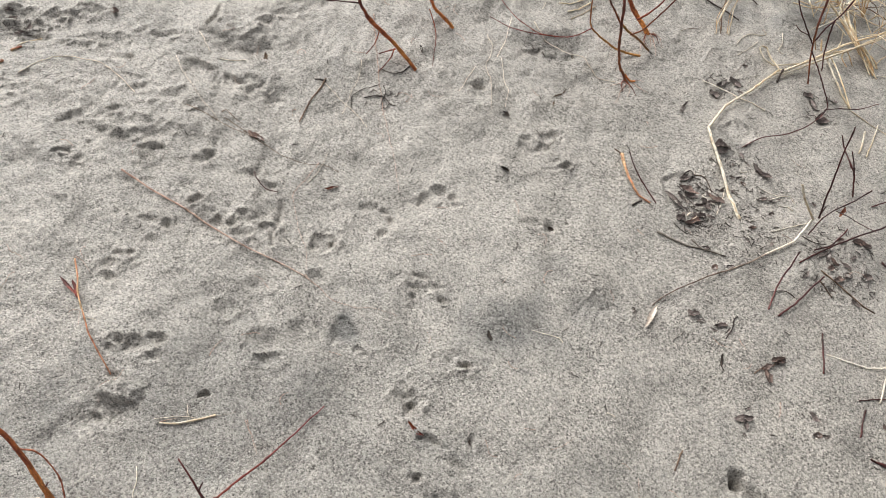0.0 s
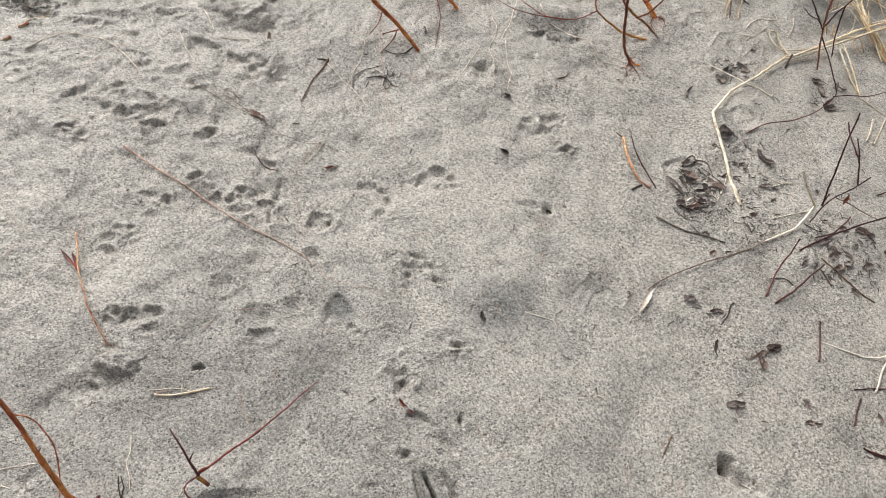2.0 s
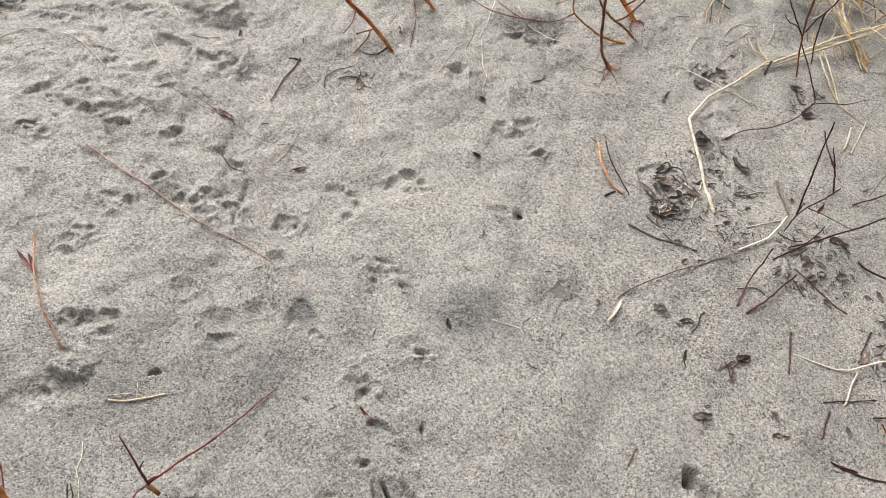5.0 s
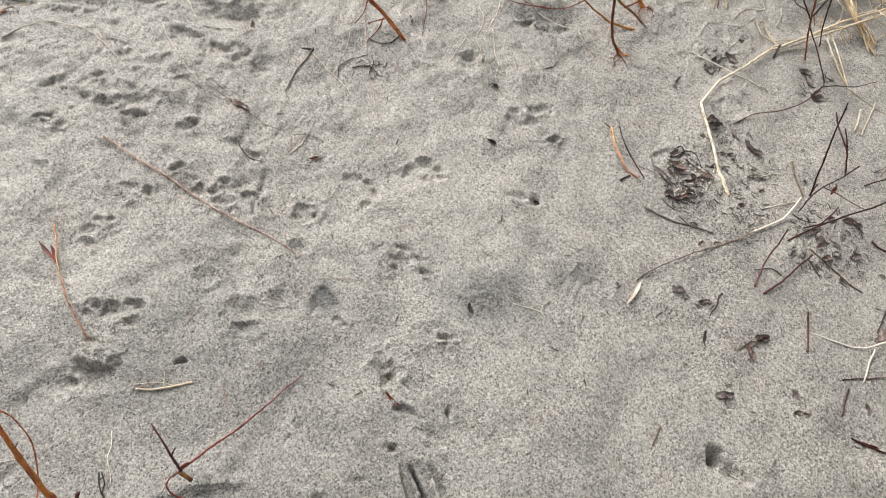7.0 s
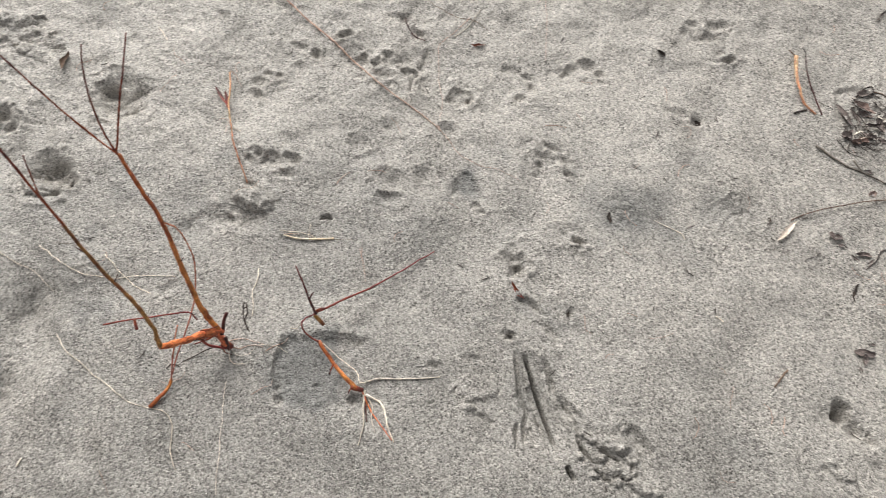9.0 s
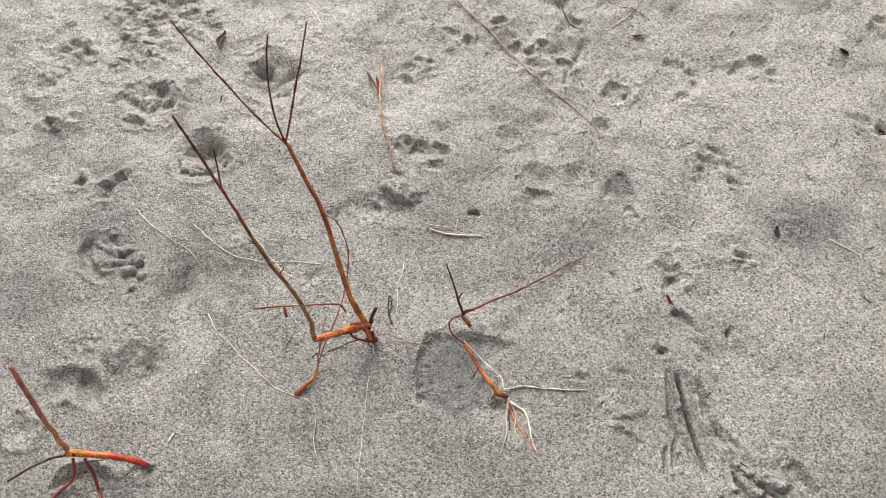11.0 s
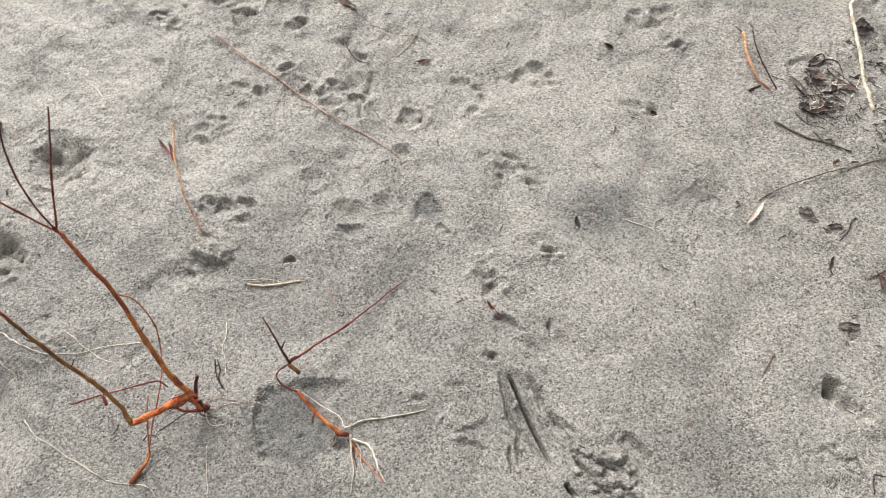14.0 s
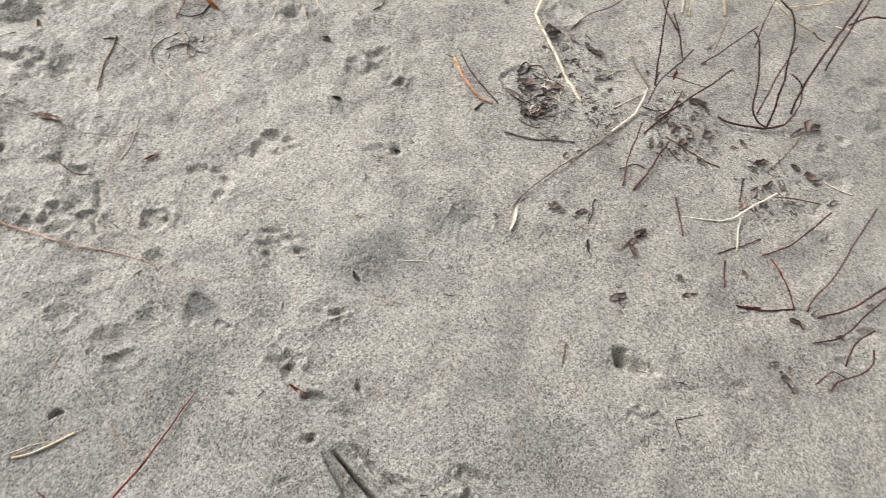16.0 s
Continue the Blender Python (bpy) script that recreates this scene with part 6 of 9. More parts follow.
stick("reed_stalk", STRAW, [(1.000, 2.002, 0.09), (0.996, 1.968, 0.08), (1.017, 1.929, 0.06), (1.051, 1.850, 0.035), (1.111, 1.778, 0.004)], 0.0022, 0.0018, "pale bent dry reed stalk lying on sand", "reed", "dry reed stalks")
stick("reed_stalk", GOLDGRASS, [(1.043, 1.925, 0.05), (1.066, 1.865, 0.03), (1.106, 1.806, 0.012), (1.119, 1.777, 0.004)], 0.0027, 0.0018, "golden dry reed stalk in a fallen bundle", "reed", "dry reed stalks")
stick("reed_stalk", STRAW, [(1.078, 1.865, 0.03), (1.105, 1.832, 0.015), (1.127, 1.800, 0.004)], 0.0025, 0.0018, "pale bent dry reed stalk lying on sand", "reed", "dry reed stalks")
stick("reed_stalk", GOLDGRASS, [(0.959, 1.945, 0.08), (1.008, 1.899, 0.06), (1.059, 1.816, 0.03), (1.098, 1.806, 0.01)], 0.0022, 0.0018, "golden dry reed stalk in a fallen bundle", "reed", "dry reed stalks")
stick("reed_stalk", STRAW, [(1.019, 1.953, 0.07), (1.039, 1.888, 0.05), (1.065, 1.820, 0.02)], 0.0027, 0.0018, "pale bent dry reed stalk lying on sand", "reed", "dry reed stalks")
stick("reed_stalk", STRAW, [(1.009, 1.877, 0.05), (1.015, 1.860, 0.03), (0.992, 1.802, 0.012)], 0.0021, 0.0015, "pale bent dry reed stalk lying on sand", "reed", "dry reed stalks")
stick("reed_stalk", GOLDGRASS, [(1.022, 1.826, 0.03), (1.039, 1.817, 0.015), (1.056, 1.790, 0.002)], 0.0018, 0.0015, "golden dry reed stalk in a fallen bundle", "reed", "dry reed stalks")
stick("reed_stalk", PALEWOOD, [(1.116, 1.771, 0.004), (1.158, 1.776, 0.004), (1.198, 1.787, 0.004)], 0.0016, 0.0015, "pale torn reed sheath in a bundle", "reed", "dry reed stalks")
stick("reed_stalk", STRAW, [(0.910, 2.024, 0.04), (0.916, 1.980, 0.04), (0.944, 1.961, 0.015)], 0.0021, 0.0015, "pale bent dry reed stalk lying on sand", "reed", "dry reed stalks")
stick("reed_stalk", GOLDGRASS, [(0.868, 2.022, 0.012), (0.904, 2.034, 0.014), (0.938, 2.047, 0.02)], 0.0018, 0.0015, "golden dry reed stalk in a fallen bundle", "reed", "dry reed stalks")
stick("reed_stalk", PALEWOOD, [(0.925, 1.988, 0.02), (0.973, 1.963, 0.04), (1.059, 1.986, 0.05)], 0.0016, 0.0015, "pale torn reed sheath in a bundle", "reed", "dry reed stalks")
stick("reed_stalk", STRAW, [(0.954, 2.001, 0.07), (0.948, 1.984, 0.05), (0.943, 1.967, 0.02)], 0.0021, 0.0015, "pale bent dry reed stalk lying on sand", "reed", "dry reed stalks")
stick("reed_stalk", GOLDGRASS, [(0.964, 1.962, 0.07), (0.964, 1.940, 0.05), (0.971, 1.933, 0.02)], 0.0018, 0.0015, "golden dry reed stalk in a fallen bundle", "reed", "dry reed stalks")
stick("reed_stalk", PALEWOOD, [(0.957, 1.919, 0.012), (0.988, 1.933, 0.04), (1.031, 1.940, 0.05)], 0.0016, 0.0015, "pale torn reed sheath in a bundle", "reed", "dry reed stalks")
stick("reed_stalk", STRAW, [(0.976, 1.948, 0.07), (1.051, 1.976, 0.06), (1.056, 1.949, 0.04)], 0.0021, 0.0015, "pale bent dry reed stalk lying on sand", "reed", "dry reed stalks")
stick("reed_stalk", GOLDGRASS, [(0.899, 2.008, 0.02), (0.944, 1.972, 0.04), (0.995, 1.977, 0.06)], 0.0018, 0.0015, "golden dry reed stalk in a fallen bundle", "reed", "dry reed stalks")
stick("reed_stalk", PALEWOOD, [(0.987, 1.918, 0.03), (0.995, 1.937, 0.06), (1.005, 1.975, 0.08)], 0.0016, 0.0015, "pale torn reed sheath in a bundle", "reed", "dry reed stalks")
stick("reed_stalk", STRAW, [(0.987, 1.992, 0.08), (1.019, 1.958, 0.07), (1.063, 1.960, 0.05)], 0.0021, 0.0015, "pale bent dry reed stalk lying on sand", "reed", "dry reed stalks")
stick("reed_stalk", GOLDGRASS, [(1.060, 2.032, 0.06), (1.021, 1.964, 0.06), (1.001, 1.944, 0.04)], 0.0018, 0.0015, "golden dry reed stalk in a fallen bundle", "reed", "dry reed stalks")
stick("reed_stalk", PALEWOOD, [(1.057, 1.932, 0.03), (1.112, 1.917, 0.02), (1.182, 1.902, 0.006)], 0.0016, 0.0015, "pale torn reed sheath in a bundle", "reed", "dry reed stalks")
stick("reed_stalk", STRAW, [(1.127, 1.817, 0.004), (1.143, 1.839, 0.006), (1.170, 1.867, 0.02)], 0.0021, 0.0015, "pale bent dry reed stalk lying on sand", "reed", "dry reed stalks")
stick("reed_stalk", GOLDGRASS, [(0.960, 1.824, 0.012), (0.956, 1.851, 0.03), (0.964, 1.824, 0.014)], 0.0018, 0.0015, "golden dry reed stalk in a fallen bundle", "reed", "dry reed stalks")
stick("reed_stalk", PALEWOOD, [(1.156, 2.090, 0.06), (1.178, 2.071, 0.03), (1.194, 2.049, 0.006)], 0.0016, 0.0015, "pale torn reed sheath in a bundle", "reed", "dry reed stalks")
stick("reed_stalk", STRAW, [(0.984, 1.943, 0.03), (1.002, 1.922, 0.04), (1.018, 1.863, 0.05)], 0.0021, 0.0015, "pale bent dry reed stalk lying on sand", "reed", "dry reed stalks")
stick("reed_stalk", GOLDGRASS, [(0.941, 1.996, 0.05), (0.962, 1.977, 0.08), (1.010, 1.987, 0.09)], 0.0018, 0.0015, "golden dry reed stalk in a fallen bundle", "reed", "dry reed stalks")
stick("reed_stalk", GOLDGRASS, [(1.051, 2.025, 0.08), (1.079, 2.028, 0.05), (1.120, 2.043, 0.004)], 0.0022, 0.0018, "upright golden grass blade", "reed", "dry reed stalks")
stick("reed_stalk", GOLDGRASS, [(1.073, 2.020, 0.09), (1.096, 2.034, 0.05), (1.123, 2.044, 0.004)], 0.0022, 0.0018, "upright golden grass blade", "reed", "dry reed stalks")
stick("reed_stalk", GOLDGRASS, [(1.051, 1.999, 0.1), (1.089, 2.022, 0.05), (1.121, 2.042, 0.004)], 0.0022, 0.0018, "upright golden grass blade", "reed", "dry reed stalks")
stick("reed_stalk", GOLDGRASS, [(1.088, 2.026, 0.09), (1.110, 2.043, 0.04), (1.124, 2.047, 0.004)], 0.0022, 0.0018, "upright golden grass blade", "reed", "dry reed stalks")
stick("reed_stalk", GOLDGRASS, [(0.644, 1.847, 0.1), (0.635, 1.842, 0.06), (0.632, 1.831, 0.03), (0.643, 1.809, 0.004)], 0.0010, 0.0009, "thin golden grass blade bent over sand", "reed", "dry reed stalks")
stick("reed_stalk", GOLDGRASS, [(0.651, 1.849, 0.1), (0.647, 1.850, 0.05), (0.641, 1.821, 0.03), (0.656, 1.823, 0.004)], 0.0010, 0.0009, "thin golden grass blade bent over sand", "reed", "dry reed stalks")
stick("reed_stalk", GOLDGRASS, [(0.669, 1.860, 0.09), (0.668, 1.853, 0.04), (0.675, 1.806, 0.002)], 0.0010, 0.0009, "thin golden grass blade bent over sand", "reed", "dry reed stalks")
stick("reed_stalk", STRAW, [(0.811, 1.672, 0.004012), (0.818, 1.670, 0.0134), (0.863, 1.706, 0.01993), (0.979, 1.798, 0.02562), (1.037, 1.820, 0.03816), (1.094, 1.866, 0.04486), (1.157, 1.918, 0.05513)], 0.0027, 0.0030, "pale bent dry reed stalk lying on sand", "reed", "dry reed stalks")
stick("reed_stalk", STRAW, [(0.917, 1.961, 0.09556), (0.953, 1.945, 0.08443), (1.014, 1.901, 0.06081), (1.050, 1.872, 0.04206), (1.082, 1.818, 0.01147), (1.126, 1.760, 0.003)], 0.0027, 0.0018, "pale bent dry reed stalk lying on sand", "reed", "dry reed stalks")
stick("reed_stalk", GOLDGRASS, [(0.944, 1.970, 0.09736), (0.975, 1.979, 0.07891), (1.018, 1.941, 0.06386), (1.048, 1.861, 0.04177), (1.087, 1.827, 0.01711), (1.116, 1.769, 0.005306)], 0.0025, 0.0018, "golden dry reed stalk in a fallen bundle", "reed", "dry reed stalks")
stick("reed_stalk", STRAW, [(0.996, 1.995, 0.09384), (0.993, 1.960, 0.07457), (1.015, 1.913, 0.0603), (1.060, 1.830, 0.03283), (1.107, 1.769, 0.003)], 0.0022, 0.0018, "pale bent dry reed stalk lying on sand", "reed", "dry reed stalks")
stick("reed_stalk", GOLDGRASS, [(1.060, 1.962, 0.04295), (1.076, 1.895, 0.0185), (1.118, 1.833, 0.009767), (1.130, 1.799, 0.005884)], 0.0027, 0.0018, "golden dry reed stalk in a fallen bundle", "reed", "dry reed stalks")
stick("reed_stalk", GOLDGRASS, [(0.957, 1.971, 0.07537), (1.000, 1.929, 0.05753), (1.052, 1.845, 0.03305), (1.090, 1.832, 0.009525)], 0.0022, 0.0018, "golden dry reed stalk in a fallen bundle", "reed", "dry reed stalks")
stick("reed_stalk", GOLDGRASS, [(1.018, 1.814, 0.02677), (1.020, 1.804, 0.01228), (1.037, 1.780, 0.003)], 0.0018, 0.0015, "golden dry reed stalk in a fallen bundle", "reed", "dry reed stalks")
stick("reed_stalk", GOLDGRASS, [(0.848, 2.033, 0.005641), (0.888, 2.045, 0.003), (0.912, 2.057, 0.02341)], 0.0018, 0.0015, "golden dry reed stalk in a fallen bundle", "reed", "dry reed stalks")
stick("reed_stalk", GOLDGRASS, [(0.955, 1.956, 0.06382), (0.950, 1.935, 0.04753), (0.957, 1.928, 0.02036)], 0.0018, 0.0015, "golden dry reed stalk in a fallen bundle", "reed", "dry reed stalks")
stick("reed_stalk", GOLDGRASS, [(0.882, 2.009, 0.01156), (0.928, 1.972, 0.031), (0.973, 1.984, 0.04963)], 0.0018, 0.0015, "golden dry reed stalk in a fallen bundle", "reed", "dry reed stalks")
stick("reed_stalk", GOLDGRASS, [(1.058, 2.021, 0.06169), (1.008, 1.951, 0.0584), (0.999, 1.933, 0.0316)], 0.0018, 0.0015, "golden dry reed stalk in a fallen bundle", "reed", "dry reed stalks")
stick("reed_stalk", GOLDGRASS, [(0.938, 1.831, 0.01342), (0.934, 1.849, 0.03092), (0.950, 1.831, 0.007525)], 0.0018, 0.0015, "golden dry reed stalk in a fallen bundle", "reed", "dry reed stalks")
stick("reed_stalk", GOLDGRASS, [(0.929, 1.980, 0.04354), (0.944, 1.963, 0.07455), (1.000, 1.969, 0.07807)], 0.0018, 0.0015, "golden dry reed stalk in a fallen bundle", "reed", "dry reed stalks")
stick("reed_stalk", STRAW, [(0.968, 1.776, 0.02), (0.99, 1.709, 0.012), (1.011, 1.658, 0.006), (1.033, 1.613, 0.003)], 0.0025, 0.0022, "pale bent dry reed stalk lying on sand", "reed", "dry reed stalks")
stick("reed_stalk", STRAW, [(0.981, 1.783, 0.02), (1.003, 1.731, 0.014), (1.022, 1.671, 0.008), (1.037, 1.614, 0.0026)], 0.0022, 0.0018, "pale bent dry reed stalk lying on sand", "reed", "dry reed stalks")
stick("twig", DARK, [(0.598, 1.946, 0.003), (0.663, 1.915, 0.003), (0.714, 1.885, 0.002)], 0.0024, 0.0016, "dark straight twig half sunk in sand", "twig", "dark red twigs stuck in the sand")
stick("reed_stalk", DARK, [(0.819, 1.643, 0.0031), (0.822, 1.66, 0.01), (0.83, 1.684, 0.02)], 0.0028, 0.0034, "dark broken node of a reed", "reed", "dry reed stalks")
stick("stick", PALEWOOD, [(0.601, 1.58, 0.004), (0.69, 1.547, 0.006), (0.777, 1.516, 0.003)], 0.0018, 0.0018, "short straight whitish stick crossing a reed", "reed", "dry reed stalks")
stick("reed_stalk", STRAW, [(1.036, 1.61, 0.002), (1.07, 1.587, 0.0018), (1.1, 1.568, 0.0017), (1.145, 1.54, 0.0016)], 0.0015, 0.0011, "pale bent dry reed stalk lying on sand", "reed", "dry reed stalks")
stick("reed_stalk", STRAW, [(1.115, 1.578, 0.002), (1.082, 1.497, 0.0021), (1.052, 1.427, 0.0022)], 0.0015, 0.0018, "short pale dry stalk lying on sand", "reed", "dry reed stalks")
stick("reed_stalk", STRAW, [(0.191, 1.742, 0.0025), (0.223, 1.771, 0.0024), (0.258, 1.813, 0.0023)], 0.0022, 0.0018, "pale bent dry reed stalk lying on sand", "reed", "dry reed stalks")
stick("reed_stalk", STRAW, [(0.206, 1.721, 0.0022), (0.233, 1.751, 0.0022), (0.272, 1.802, 0.0023)], 0.0018, 0.0018, "pale bent dry reed stalk lying on sand", "reed", "dry reed stalks")
stick("reed_stalk", STRAW, [(0.243, 1.823, 0.0023), (0.196, 1.78, 0.0021), (0.162, 1.77, 0.0019)], 0.0019, 0.0014, "pale bent dry reed stalk lying on sand", "reed", "dry reed stalks")
stick("reed_stalk", STRAW, [(0.673, 1.945, 0.05), (0.655, 1.883, 0.03), (0.641, 1.831, 0.01), (0.642, 1.797, 0.002)], 0.0024, 0.0015, "pale bent dry reed stalk lying on sand", "reed", "dry reed stalks")
stick("reed_stalk", STRAW, [(0.698, 1.955, 0.05), (0.685, 1.894, 0.03), (0.682, 1.838, 0.01), (0.681, 1.805, 0.002)], 0.0024, 0.0015, "pale bent dry reed stalk lying on sand", "reed", "dry reed stalks")
stick("reed_stalk", BROWN, [(0.658, 1.926, 0.05), (0.651, 1.867, 0.02), (0.656, 1.802, 0.002)], 0.0022, 0.0016, "brown dry reed blade leaning", "reed", "dry reed stalks")
stick("reed_stalk", DARK, [(0.738, 1.995, 0.02), (0.773, 1.978, 0.004)], 0.0024, 0.0018, "dark broken end of a reed", "reed", "dry reed stalks")
stick("reed_stalk", STRAW, [(1.161, 1.512, 0.03), (1.161, 1.473, 0.015), (1.16, 1.432, 0.003)], 0.0036, 0.0032, "pale bent dry reed stalk lying on sand", "reed", "dry reed stalks")
stick("reed_stalk", STRAW, [(1.052, 1.51, 0.02), (1.044, 1.468, 0.008), (1.031, 1.431, 0.002)], 0.0032, 0.0017, "pale bent dry reed stalk lying on sand", "reed", "dry reed stalks")
stick("reed_stalk", STRAW, [(1.278, 1.493, 0.06), (1.3, 1.432, 0.05), (1.345, 1.404, 0.035), (1.413, 1.39, 0.02)], 0.0033, 0.0026, "split pale reed stalk propped on willow", "reed", "dry reed stalks")
stick("reed_stalk", BROWN, [(1.413, 1.39, 0.02), (1.43, 1.377, 0.014), (1.456, 1.372, 0.006)], 0.0025, 0.0015, "frayed brown end of a reed", "reed", "dry reed stalks")
stick("reed_stalk", STRAW, [(1.277, 1.434, 0.06), (1.332, 1.433, 0.055), (1.423, 1.451, 0.06), (1.523, 1.501, 0.07)], 0.0018, 0.0015, "pale bent dry reed stalk lying on sand", "reed", "dry reed stalks")
stick("reed_stalk", STRAW, [(1.331, 1.468, 0.06), (1.299, 1.437, 0.055), (1.371, 1.434, 0.05), (1.502, 1.472, 0.06)], 0.0015, 0.0015, "pale bent dry reed stalk lying on sand", "reed", "dry reed stalks")
stick("stick", PALEWOOD, [(1.472, 1.398, 0.04), (1.494, 1.38, 0.05), (1.524, 1.367, 0.05), (1.543, 1.359, 0.045)], 0.0016, 0.0016, "short pale split twig caught on a stem", "reed", "dry reed stalks")
stick("reed_stalk", STRAW, [(0.744, 1.095, 0.19), (0.791, 1.124, 0.12), (0.825, 1.132, 0.08), (0.854, 1.128, 0.05)], 0.0028, 0.0028, "upright stub of a pale broken reed", "reed", "dry reed stalks")
stick("reed_stalk", PALEWOOD, [(0.854, 1.13, 0.05), (0.846, 1.112, 0.03), (0.837, 1.096, 0.012), (0.825, 1.078, 0.008), (0.794, 1.055, 0.006), (0.761, 1.033, 0.0029)], 0.0029, 0.0025, "pale bent reed lying on sand", "reed", "dry reed stalks")
stick("twig", REEDSTEM, [(0.768, 1.038, 0.002), (0.718, 0.995, 0.0019), (0.669, 0.959, 0.0019), (0.611, 0.919, 0.008), (0.537, 0.864, 0.008), (0.508, 0.839, 0.0017), (0.488, 0.814, 0.0016)], 0.0015, 0.0011, "thin brown reed stem with a leaf at its tip", "reed", "dry reed stalks")
stick("stick", PALEWOOD, [(0.776, 1.099, 0.0018), (0.821, 1.125, 0.0018), (0.87, 1.152, 0.0018)], 0.0013, 0.0013, "short whitish stick lying on sand", "reed", "dry reed stalks")
stick("stick", GREYWOOD, [(0.492, 1.019, 0.0027), (0.523, 1.01, 0.0025), (0.565, 0.999, 0.0023), (0.614, 1, 0.0021), (0.659, 0.994, 0.0019)], 0.0023, 0.0014, "grey weathered stick half sunk in sand", "twig")
stick("stick", GREYWOOD, [(0.575, 1.022, 0.0019), (0.589, 1.009, 0.0019), (0.6, 1.001, 0.0019)], 0.0014, 0.0014, "short grey splinter on sand", "twig")
stick("twig", PALEWOOD, [(0.753, 1.233, 0.0015), (0.778, 1.224, 0.0015), (0.804, 1.222, 0.0015), (0.831, 1.23, 0.0015), (0.844, 1.208, 0.0015)], 0.0010, 0.0010, "white peeled twig with a kink", "twig")
stick("twig", PALEWOOD, [(0.781, 1.207, 0.0015), (0.801, 1.219, 0.0015), (0.819, 1.228, 0.0015)], 0.0010, 0.0010, "white peeled twig on sand", "twig")
stick("twig", PALEWOOD, [(0.803, 1.193, 0.0015), (0.825, 1.194, 0.0015), (0.837, 1.185, 0.0015)], 0.0010, 0.0010, "white peeled twig on sand", "twig")
stick("twig", PALEWOOD, [(0.705, 1.274, 0.0015), (0.72, 1.278, 0.0015)], 0.0010, 0.0010, "tiny white splinter on sand", "twig")
stick("twig", DARKRED, [(0.903, 1.181, 0), (0.891, 1.207, 0.06), (0.878, 1.229, 0.12), (0.866, 1.252, 0.18), (0.85, 1.259, 0.24)], 0.0025, 0.0016, "tall straight dark red twig standing in sand", "twig", "dark red twigs stuck in the sand")
stick("twig", DARKRED, [(0.901, 1.184, 0.01), (0.904, 1.192, 0.02), (0.906, 1.198, 0.03)], 0.0017, 0.0015, "short side shoot beside a twig", "twig", "dark red twigs stuck in the sand")
stick("twig", DARKRED, [(0.919, 1.378, 0.1), (0.928, 1.341, 0.09), (0.942, 1.297, 0.08), (0.965, 1.281, 0.05), (0.994, 1.268, 0)], 0.0017, 0.0022, "thin dark red twig stuck in the sand", "twig", "dark red twigs stuck in the sand")
stick("twig", DARKRED, [(0.923, 1.305, 0.12), (0.942, 1.289, 0.09), (0.965, 1.281, 0.05)], 0.0015, 0.0015, "thin dark red twig stuck in the sand", "twig", "dark red twigs stuck in the sand")
stick("twig", DARKRED, [(0.78, 0.97, 0.36), (0.795, 1.003, 0.28), (0.813, 1.042, 0.2), (0.832, 1.077, 0.12), (0.848, 1.095, 0.06), (0.865, 1.112, 0.01)], 0.0013, 0.0016, "thin dark red twig stuck in the sand", "twig", "dark red twigs stuck in the sand")
stick("twig", DARKRED, [(0.81, 1.036, 0.2), (0.893, 1.094, 0.12), (0.963, 1.134, 0.06), (1.042, 1.169, 0.01)], 0.0011, 0.0009, "thin dark red twig stuck in the sand", "twig", "dark red twigs stuck in the sand")
stick("twig", DARKRED, [(1.108, 1.217, 0.03), (1.051, 1.177, 0.02), (0.964, 1.118, 0.012), (0.908, 1.08, 0.006), (0.839, 1.024, 0.002)], 0.0022, 0.0020, "long dark twig lying on the sand", "twig", "dark red twigs stuck in the sand")
stick("twig", DARKRED, [(0.874, 1.065, 0.004), (0.911, 1.084, 0.012), (0.932, 1.109, 0.02), (0.946, 1.132, 0.035)], 0.0020, 0.0017, "thin dark red twig stuck in the sand", "twig", "dark red twigs stuck in the sand")
stick("twig", DARKRED, [(0.816, 1.024, 0.05), (0.805, 0.995, 0.03), (0.784, 0.951, 0.015), (0.758, 0.876, 0)], 0.0016, 0.0022, "thin dark red twig stuck in the sand", "twig", "dark red twigs stuck in the sand")
stick("twig", DARKRED, [(0.89, 0.991, 0.012), (0.855, 0.95, 0.01), (0.819, 0.903, 0.008), (0.78, 0.863, 0.002)], 0.0020, 0.0022, "dark red twig leaning on litter", "twig", "dark red twigs stuck in the sand")
stick("twig", DARK, [(0.76, 0.925, 0.0018), (0.798, 0.938, 0.0018), (0.812, 0.936, 0.0018), (0.825, 0.927, 0.0018)], 0.00110, 0.00110, "thin curled dark twig", "twig", "dark red twigs stuck in the sand")
stick("twig", BROWN, [(0.89, 1.015, 0.0021), (0.919, 0.996, 0.002), (0.958, 0.968, 0.0019), (0.99, 0.946, 0.0019), (1.016, 0.934, 0.0018)], 0.0017, 0.0013, "brown twig among leaf litter", "twig", "dark red twigs stuck in the sand")
stick("twig", BROWN, [(0.884, 0.987, 0.0017), (0.9, 0.968, 0.0017), (0.915, 0.949, 0.0017)], 0.0013, 0.0013, "brown twig among leaf litter", "twig", "dark red twigs stuck in the sand")
stick("twig", DARK, [(0.853, 1.108, 0.0019), (0.873, 1.097, 0.0018), (0.891, 1.092, 0.0017), (0.913, 1.1, 0.0017)], 0.00119, 0.00102, "thin dark curved twig", "twig", "dark red twigs stuck in the sand")
stick("twig", DARKRED, [(0.884, 0.848, 0.0023), (0.88, 0.8, 0.0023), (0.874, 0.744, 0.0023)], 0.0019, 0.0019, "straight dark red twig lying on sand", "twig", "dark red twigs stuck in the sand")
